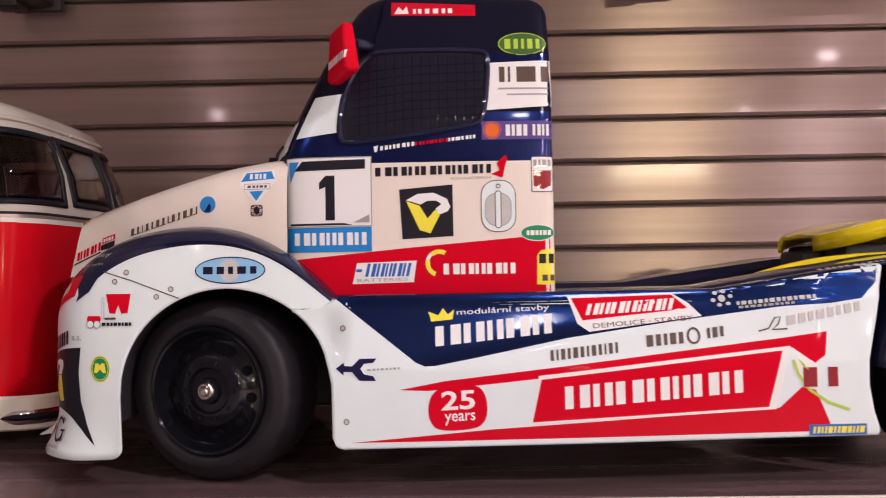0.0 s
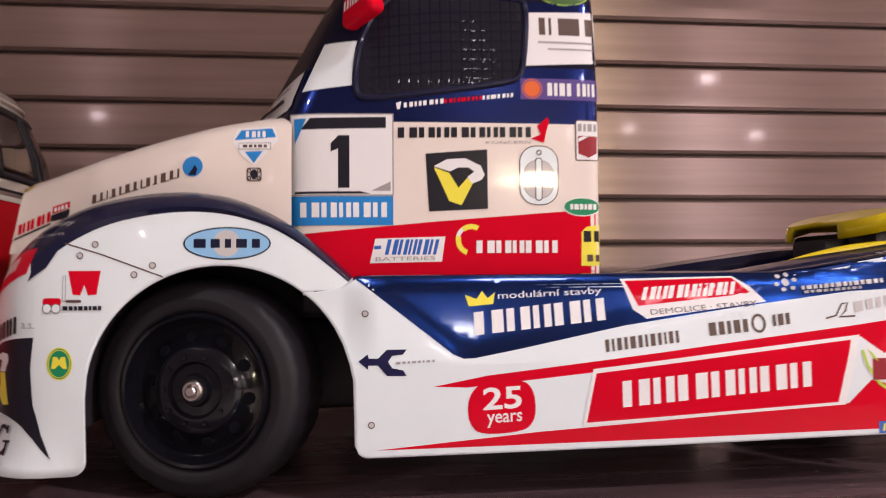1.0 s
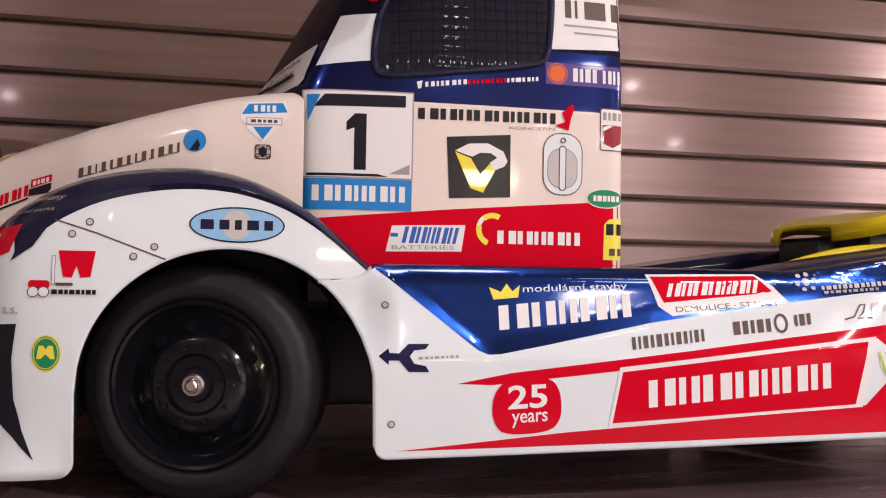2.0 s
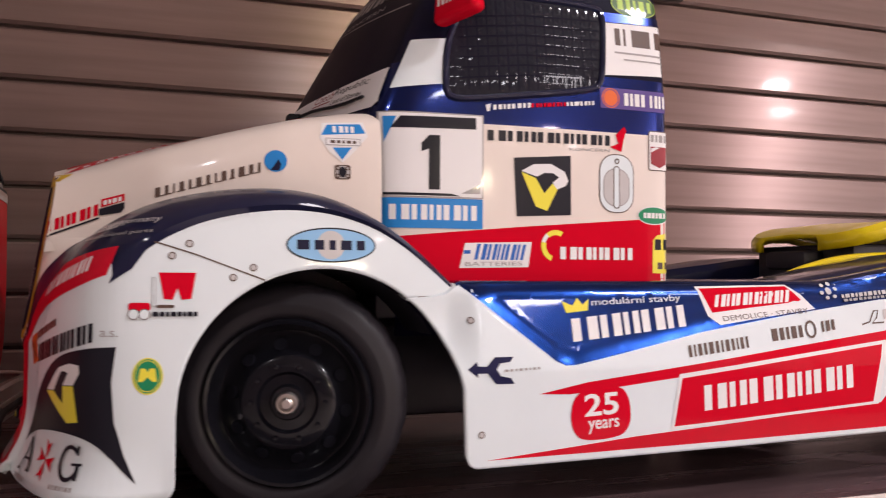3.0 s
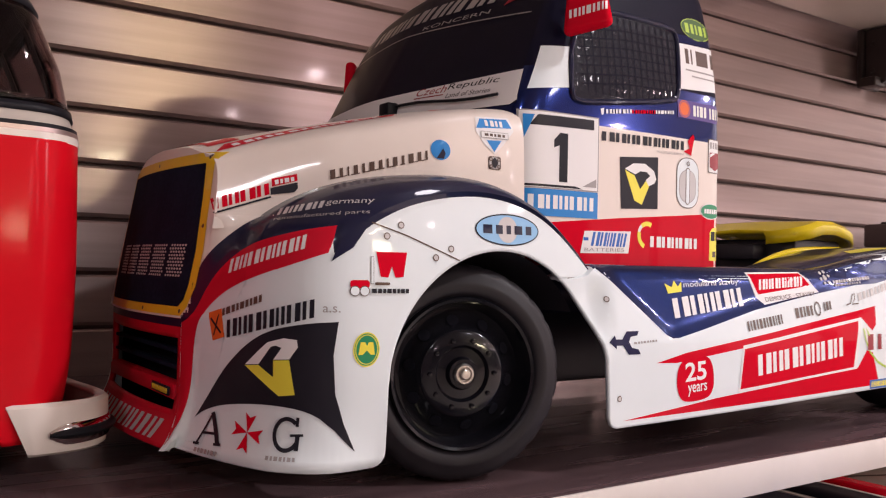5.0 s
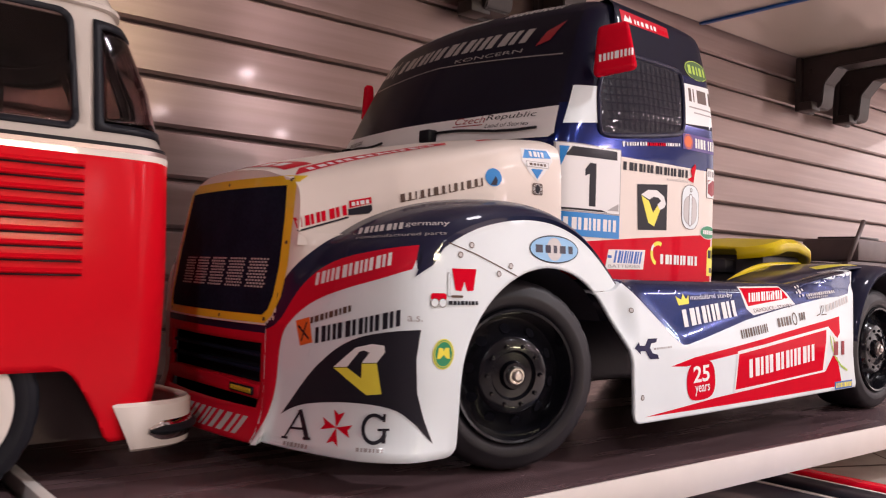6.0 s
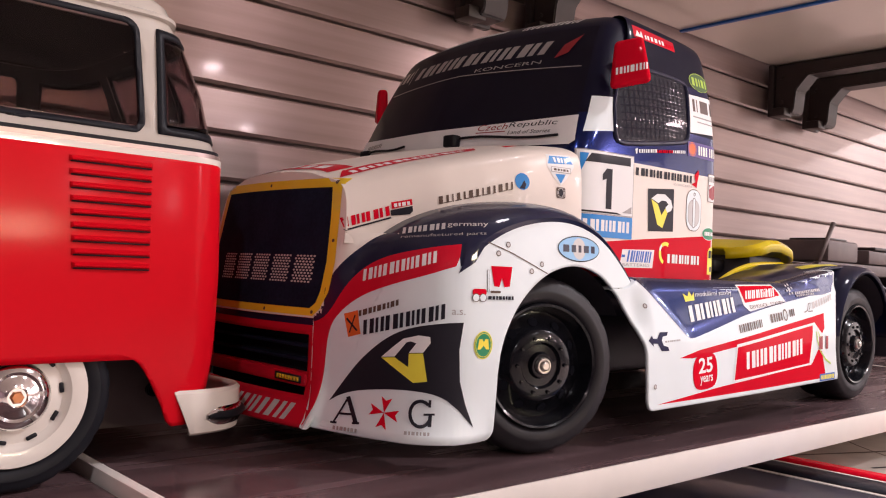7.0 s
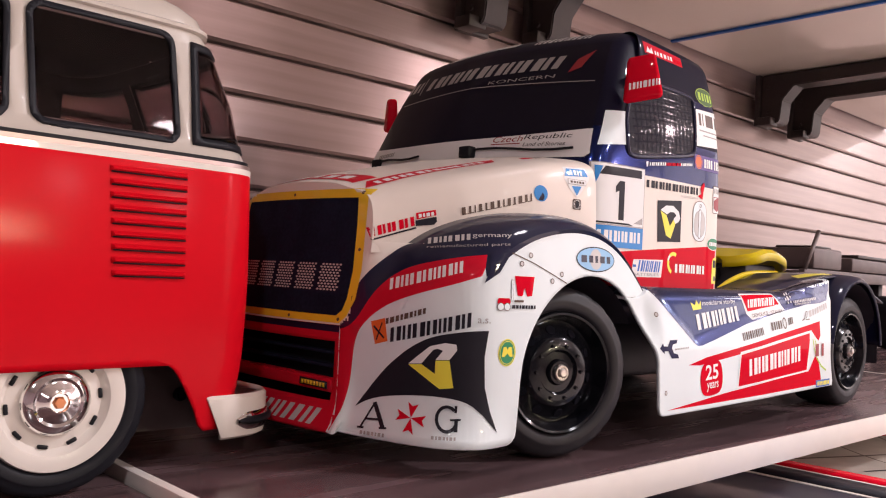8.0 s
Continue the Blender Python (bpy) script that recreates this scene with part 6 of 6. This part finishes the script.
laid("red_sweep", [(DEEP_RED, poly(*bend(RED_TOP), (-0.2812, 0.0650), *bend(RED_LOW), (-0.3292, 0.0104))), (PAPER, bars(-0.3112, 0.0565, -0.2882, 0.0601, 7, fill=0.8, rise=0.0066))], CORNER, "d", nose, "deep red headlight sweep with white bars", 0.00012, cell=0.0008)
laid("navy_band", [(NAVY, rect(-0.0380, 0.0416, 0.0380, 0.0438))], BUMPER, "x", truck, "navy band under the grille", lift=0.00010)
laid("navy_corner", [(NAVY, poly((A(-0.1205, 0.2775), 0.0601), (A(-0.1155, 0.2758), 0.0636), (A(-0.1112, 0.2750), 0.0702), (A(-0.1176, 0.2779), 0.0692), (A(-0.1187, 0.2770), 0.0645)))], CORNER, "d", truck, "navy corner behind the headlight sticker", 0.0003, cell=0.001)
laid("fender_lettering", [(SILVER, bars(A(-0.1250, 0.2990), 0.0718, A(-0.1178, 0.2870), 0.0738, 4, fill=0.8, rise=0.0018)), (SILVER, words("germany", A(-0.1176, 0.2862), 0.0740, A(-0.1092, 0.2768), 0.0754, rise=0.0006)), (GREY, words("remanufactured parts", A(-0.1268, 0.2975), 0.0700, A(-0.1108, 0.2759), 0.0712, rise=0.0020))], FENDER_TREE, "d", truck, "silver lettering on the navy fender top", cell=0.002)
laid("force_sticker", [(ORANGE, poly((-0.3167, 0.0461), (-0.3150, 0.0390), (-0.3109, 0.0403), (-0.3121, 0.0475))), (BLACK, stroke([(-0.3157, 0.0448), (-0.3121, 0.0412)], 0.0006)), (BLACK, stroke([(-0.3129, 0.0460), (-0.3146, 0.0404)], 0.0004)), (BROWN, bars(-0.3117, 0.0456, -0.2991, 0.0474, 9, fill=0.6, rise=0.0042)), (BLACK, bars(-0.3100, 0.0401, -0.2850, 0.0446, 7, fill=0.82, rise=0.0063)), (GREY, words("a.s.", -0.2830, 0.0477, -0.2790, 0.0492))], CORNER, "d", truck, "orange and black sponsor bars", cell=0.001)
laid("fin_sticker", [(BLACK, poly(*bend([(-0.3206, 0.0186), (-0.3165, 0.0246), (-0.3127, 0.0299), (-0.3092, 0.0340), (-0.3028, 0.0397), (-0.2959, 0.0432), (-0.2860, 0.0450), (-0.2793, 0.0454)]), (A(-0.1196, 0.2768), 0.0372), (A(-0.1190, 0.2767), 0.0277), (A(-0.1170, 0.2760), 0.0205), (A(-0.1139, 0.2754), 0.0136), *bend([(-0.2799, 0.0190), (-0.2855, 0.0236), (-0.2970, 0.0247), (-0.3104, 0.0232), (-0.3170, 0.0210), (-0.3206, 0.0186)]))),
    (PAPER, poly((A(-0.1346, 0.2951), 0.0339), (A(-0.1330, 0.2912), 0.0375), (A(-0.1316, 0.2886), 0.0399), (A(-0.1290, 0.2848), 0.0411), (A(-0.1269, 0.2820), 0.0408), (A(-0.1267, 0.2818), 0.0390), (A(-0.1281, 0.2835), 0.0360), (A(-0.1306, 0.2871), 0.0357), (A(-0.1294, 0.2852), 0.0387), (A(-0.1304, 0.2866), 0.0392), (A(-0.1311, 0.2878), 0.0388), (A(-0.1328, 0.2910), 0.0343))),
    (LEMON, poly((A(-0.1346, 0.2951), 0.0337), (A(-0.1328, 0.2910), 0.0341), (A(-0.1305, 0.2872), 0.0314), (A(-0.1306, 0.2871), 0.0355), (A(-0.1281, 0.2835), 0.0358), (A(-0.1269, 0.2825), 0.0274), (A(-0.1295, 0.2859), 0.0268)))], CORNER, "d", truck, "black fin-shaped sticker with a white and yellow mark", cell=0.0015)
cross = []
cu, cv = A(-0.1342, 0.2932), 0.0172
for k in range(4):
    cross.append((RED, spin(poly((cu, cv), (cu + 0.0017, cv + 0.0046), (cu, cv + 0.0036), (cu - 0.0017, cv + 0.0046)), 90 * k - 8, cu, cv)))
CA, CG = A(-0.1398, 0.3046), A(-0.1284, 0.2832)
laid("cross_sticker", cross + [(BLACK, stroke([(CA - 0.0040, 0.0126), (CA + 0.0004, 0.0206)], 0.0006)), (BLACK, stroke([(CA + 0.0002, 0.0206), (CA + 0.0034, 0.0132)], 0.0014)), (BLACK, stroke([(CA - 0.0024, 0.0153), (CA + 0.0022, 0.0156)], 0.0006)), (BLACK, stroke([(CA - 0.0050, 0.0125), (CA - 0.0028, 0.0126)], 0.0006)), (BLACK, stroke([(CA + 0.0022, 0.0131), (CA + 0.0046, 0.0133)], 0.0006)), (BLACK, ring(CG, 0.0178, 0.0036, 0.0042, 0.0010, 45, 330)), (BLACK, stroke([(CG + 0.0028, 0.0141), (CG + 0.0029, 0.0176)], 0.0011)), (BLACK, stroke([(CG + 0.0010, 0.0176), (CG + 0.0042, 0.0178)], 0.0006)), (BLACK, stroke([(CG + 0.0026, 0.0198), (CG + 0.0027, 0.0220)], 0.0008)), (GREY, bars(A(-0.1427, 0.3071), 0.0106, A(-0.1396, 0.2990), 0.0116, 7, fill=0.55)), (GREY, bars(A(-0.1324, 0.2855), 0.0116, A(-0.1275, 0.2800), 0.0126, 7, fill=0.55))], FENDER_TREE, "d", truck, "red cross between black marks", cell=0.002)

# fender side
laid("oval_sticker", [(BLACK, oval(-0.0688, 0.0699, 0.0114, 0.0044)), (LIGHT_BLUE, oval(-0.0688, 0.0699, 0.0110, 0.0040)), (SILVER, oval(-0.0690, 0.0699, 0.0035, 0.0036)), (NAVY, bars(-0.0775, 0.0687, -0.0603, 0.0711, 5, fill=0.55))], FENDER_TREE, "y", truck, "light blue oval sticker with dark bars")
laid("round_sticker", [(LEMON, oval(-0.1117, 0.0386, 0.0034, 0.0043)), (GREEN, oval(-0.1117, 0.0386, 0.0031, 0.0040)), (LEMON, ring(-0.1117, 0.0386, 0.0029, 0.0037, 0.0002)), (LEMON, poly((-0.1138, 0.0373), (-0.1128, 0.0373), (-0.1117, 0.0384), (-0.1106, 0.0373), (-0.1096, 0.0373), (-0.1101, 0.0404), (-0.1112, 0.0404), (-0.1117, 0.0395), (-0.1122, 0.0404), (-0.1133, 0.0404)))], FENDER_TREE, "y", truck, "round green sticker with a yellow mark")
laid("wagon_sticker", [(RED, poly((-0.1096, 0.0628), (-0.1012, 0.0628), (-0.1022, 0.0566), (-0.1044, 0.0564), (-0.1054, 0.0592), (-0.1064, 0.0564), (-0.1084, 0.0566))), (BROWN, rect(-0.1110, 0.0548, -0.1102, 0.0616)), (WHITE, rect(-0.1109, 0.0549, -0.1103, 0.0615)), (RED, round_rect(-0.1162, 0.0537, -0.1113, 0.0557, 0.0008)), (BROWN, oval(-0.1150, 0.0530, 0.0013)), (WHITE, oval(-0.1150, 0.0530, 0.0011)), (BROWN, oval(-0.1126, 0.0530, 0.0013)), (WHITE, oval(-0.1126, 0.0530, 0.0011)), (BROWN, round_rect(-0.1100, 0.0545, -0.1060, 0.0552, 0.0003)), (BLACK, bars(-0.1108, 0.0525, -0.1008, 0.0536, 8, fill=0.7))], FENDER_TREE, "y", truck, "red wagon sticker")
laid("panel_seam", [(BROWN, stroke([(-0.1107, 0.0701), (-0.1012, 0.0671), (-0.0853, 0.0611)], 0.00035))], FENDER_TREE, "y", truck)
laid("panel_seam", [(BROWN, stroke([(-0.0470, 0.0568), (-0.0425, 0.0570), (-0.0385, 0.0577), (-0.0372, 0.0585)], 0.00030))], FENDER_TREE, "y", truck)
for host, x, z in ((FENDER_TREE, -0.1028, 0.0697), (FENDER_TREE, -0.1067, 0.0668), (FENDER_TREE, -0.0880, 0.0641), (FENDER_TREE, -0.0927, 0.0617), (SKIRT, -0.0323, 0.0508), (SKIRT, -0.0310, 0.0218)):
    laid("screw", [(BROWN, oval(x, z, 0.00092, 0.00092, 16)), (SILVER, oval(x, z, 0.00066, 0.00066, 12))], host, "y", truck)

# side skirt
low = [(-0.0348, 0.0601), (-0.0090, 0.0398), (-0.0062, 0.0386), (-0.0030, 0.0387), (0.0100, 0.0410), (0.0397, 0.0467), (0.0750, 0.0515), (0.1093, 0.0556), (0.1250, 0.0564), (0.1350, 0.0578), (0.1405, 0.0630)]
top = [(x / 1000, skirt_top(x / 1000) + 0.0006) for x in range(141, -36, -6)]
laid("blue_panel", [(BLUE, poly(*low, *top))], SKIRT, "y", truck, "glossy blue inset panel", cell=0.002, lift=0.00006)
laid("red_stripe", [(RED, poly((-0.0144, 0.0314), (-0.0053, 0.0310), (0.0297, 0.0342), (0.1084, 0.0421), (0.1111, 0.0425), (0.1180, 0.0375), (0.1216, 0.0400), (0.1226, 0.0474), (0.1084, 0.0456), (0.0500, 0.0392), (0.0000, 0.0340)))], SKIRT, "y", truck, "red stripe across the skirt", lift=0.00006)
laid("red_stripe", [(RED, poly((-0.0297, 0.0152), (0.1222, 0.0160), (0.1222, 0.0186), (0.1180, 0.0290), (0.1135, 0.0300), (0.1061, 0.0236), (0.0143, 0.0187)))], SKIRT, "y", truck, "red stripe along the foot of the skirt", lift=0.00006)
laid("sponsor_panel", [(PAPER, poly((0.0262, 0.0198), (0.1050, 0.0232), (0.1106, 0.0430), (0.0297, 0.0351))), (RED, poly((0.0274, 0.0207), (0.1027, 0.0240), (0.1078, 0.0416), (0.0305, 0.0339))), (PAPER, bars(0.0378, 0.0245, 0.0945, 0.0316, 7, fill=0.84, rise=0.0042))], SKIRT, "y", truck, "red slanted panel with white sponsor bars")
laid("round_sticker", [(RED, poly(*[(p.x, p.y) for p in smooth_line([(-0.0020, 0.0184, 0), (0.0098, 0.0189, 0), (0.0128, 0.0216, 0), (0.0134, 0.0255, 0), (0.0126, 0.0302, 0), (0.0098, 0.0329, 0), (-0.0014, 0.0322, 0), (-0.0044, 0.0297, 0), (-0.0055, 0.0255, 0), (-0.0048, 0.0212, 0)], 2, True)])), (PAPER, words("25", -0.0012, 0.0248, 0.0094, 0.0308, rise=0.0004, bold=0.02)), (PAPER, words("years", -0.0002, 0.0202, 0.0094, 0.0238, rise=0.0004, bold=0.01))], SKIRT, "y", truck, "red round sticker reading 25 years")
laid("crown_sticker", [(LEMON, poly((-0.0040, 0.0524), (0.0028, 0.0530), (0.0034, 0.0562), (0.0013, 0.0546), (-0.0002, 0.0566), (-0.0018, 0.0544), (-0.0050, 0.0556))), (PAPER, words("modulární stavby", 0.0042, 0.0538, 0.0340, 0.0562, rise=0.0012)), (PAPER, bars(-0.0028, 0.0446, 0.0345, 0.0508, 5, fill=0.85, rise=0.0036))], SKIRT, "y", truck, "yellow crown over white sponsor bars")
laid("demolition_sticker", [(PAPER, poly((0.0400, 0.0596), (0.0740, 0.0602), (0.0790, 0.0570), (0.0830, 0.0528), (0.0464, 0.0484), (0.0428, 0.0510))), (RED, poly((0.0412, 0.0590), (0.0738, 0.0597), (0.0790, 0.0552), (0.0445, 0.0520))), (PAPER, bars(0.0455, 0.0536, 0.0735, 0.0572, 7, slant=0.0012, fill=0.86, rise=0.0014)), (BROWN, words("DEMOLICE · STAVBY", 0.0478, 0.0494, 0.0800, 0.0509, rise=0.0022))], SKIRT, "y", truck, "white sticker with a red sponsor bar")
laid("wordmark", [(BROWN, bars(0.0336, 0.0396, 0.0552, 0.0429, 12, fill=0.45, rise=0.0022))], SKIRT, "y", truck, "dark sponsor bars")
laid("wordmark", [(BROWN, bars(0.0645, 0.0434, 0.0764, 0.0470, 5, fill=0.55, rise=0.0010)), (BROWN, ring(0.0797, 0.0467, 0.0022, 0.0027, 0.0007, steps=20)), (BROWN, bars(0.0842, 0.0458, 0.0894, 0.0490, 3, fill=0.5, rise=0.0006))], SKIRT, "y", truck, "dark sponsor bars with a ring")
laid("spanner_sticker", [(NAVY_PRINT, poly((-0.0343, 0.0383), (-0.0318, 0.0402), (-0.0316, 0.0391), (-0.0292, 0.0390), (-0.0268, 0.0413), (-0.0215, 0.0413), (-0.0225, 0.0400), (-0.0254, 0.0397), (-0.0265, 0.0382), (-0.0254, 0.0365), (-0.0225, 0.0359), (-0.0216, 0.0344), (-0.0268, 0.0345), (-0.0292, 0.0373), (-0.0318, 0.0373), (-0.0318, 0.0362))), (GREY, bars(-0.0244, 0.0375, -0.0141, 0.0381, 8, fill=0.5, rise=0.0004))], SKIRT, "y", truck, "navy spanner-shaped mark")
laid("outline_sticker", [(BROWN, stroke([(0.1007, 0.0478), (0.1040, 0.0486), (0.1062, 0.0520), (0.1080, 0.0522), (0.1072, 0.0500), (0.1050, 0.0482), (0.1100, 0.0484)], 0.0005)), (SILVER, bars(0.1100, 0.0494, 0.1340, 0.0524, 8, fill=0.55, rise=0.0044))], SKIRT, "y", truck, "pale outlined sponsor mark")
laid("leaf_sticker", [(PAPER, poly((0.1108, 0.0385), (0.1135, 0.0402), (0.1175, 0.0380), (0.1200, 0.0345), (0.1180, 0.0300), (0.1140, 0.0305), (0.1112, 0.0350))), (LIME, stroke([(0.1110, 0.0386), (0.1125, 0.0340), (0.1160, 0.0290), (0.1220, 0.0250), (0.1286, 0.0226)], 0.0009)), (DARK_RED, bars(0.1140, 0.0300, 0.1252, 0.0362, 2, fill=0.35)), (LIME, poly((0.1125, 0.0390), (0.1140, 0.0365), (0.1160, 0.0352), (0.1140, 0.0378)))], SKIRT, "y", truck, "white and lime leaf sticker")
laid("tyre_sticker", [(MID_BLUE, rect(0.1153, 0.0146, 0.1340, 0.0181)), (LEMON, bars(0.1165, 0.0153, 0.1330, 0.0174, 8, slant=0.0004, fill=0.75))], SKIRT, "y", truck, "blue sticker with yellow bars")
laid("splash_sticker", [(SILVER, oval(0.0900, 0.0583, 0.0011)), ] + [(SILVER, oval(0.0900 + 0.0030 * math.cos(a), 0.0583 + 0.0022 * math.sin(a), 0.0008, 0.0006, 12)) for a in (0.3, 1.3, 2.3, 3.4, 4.4, 5.4)] + [(SILVER, bars(0.0945, 0.0560, 0.1200, 0.0572, 14, fill=0.6, rise=0.0020)), (GREY, bars(0.0950, 0.0549, 0.1130, 0.0557, 10, fill=0.6, rise=0.0014))], SKIRT, "y", truck, "silver splash mark with small bars")
laid("deck_sticker", [(LEMON, poly((0.1330, 0.2870), (0.1660, 0.2820), (0.1690, 0.2880), (0.1400, 0.2940))), (SILVER, bars(0.1250, 0.2790, 0.1560, 0.2830, 7, fill=0.8, rise=-0.002))], DECK, "z", truck, "yellow and silver deck sticker")


# ---- pieces of the wall: the slats, last ----
slat = slat_mesh()
for k in range(-9, 40):
    z = GROOVE_Z + 0.0016 + PITCH * (5 - k)
    if -1.04 < z < 1.5:
        ob = new("slat", slat)
        ob.parent = wall
        ob.matrix_parent_inverse = Matrix.Identity(4)
        ob.location = (0, WALL_Y + 0.0058, z)
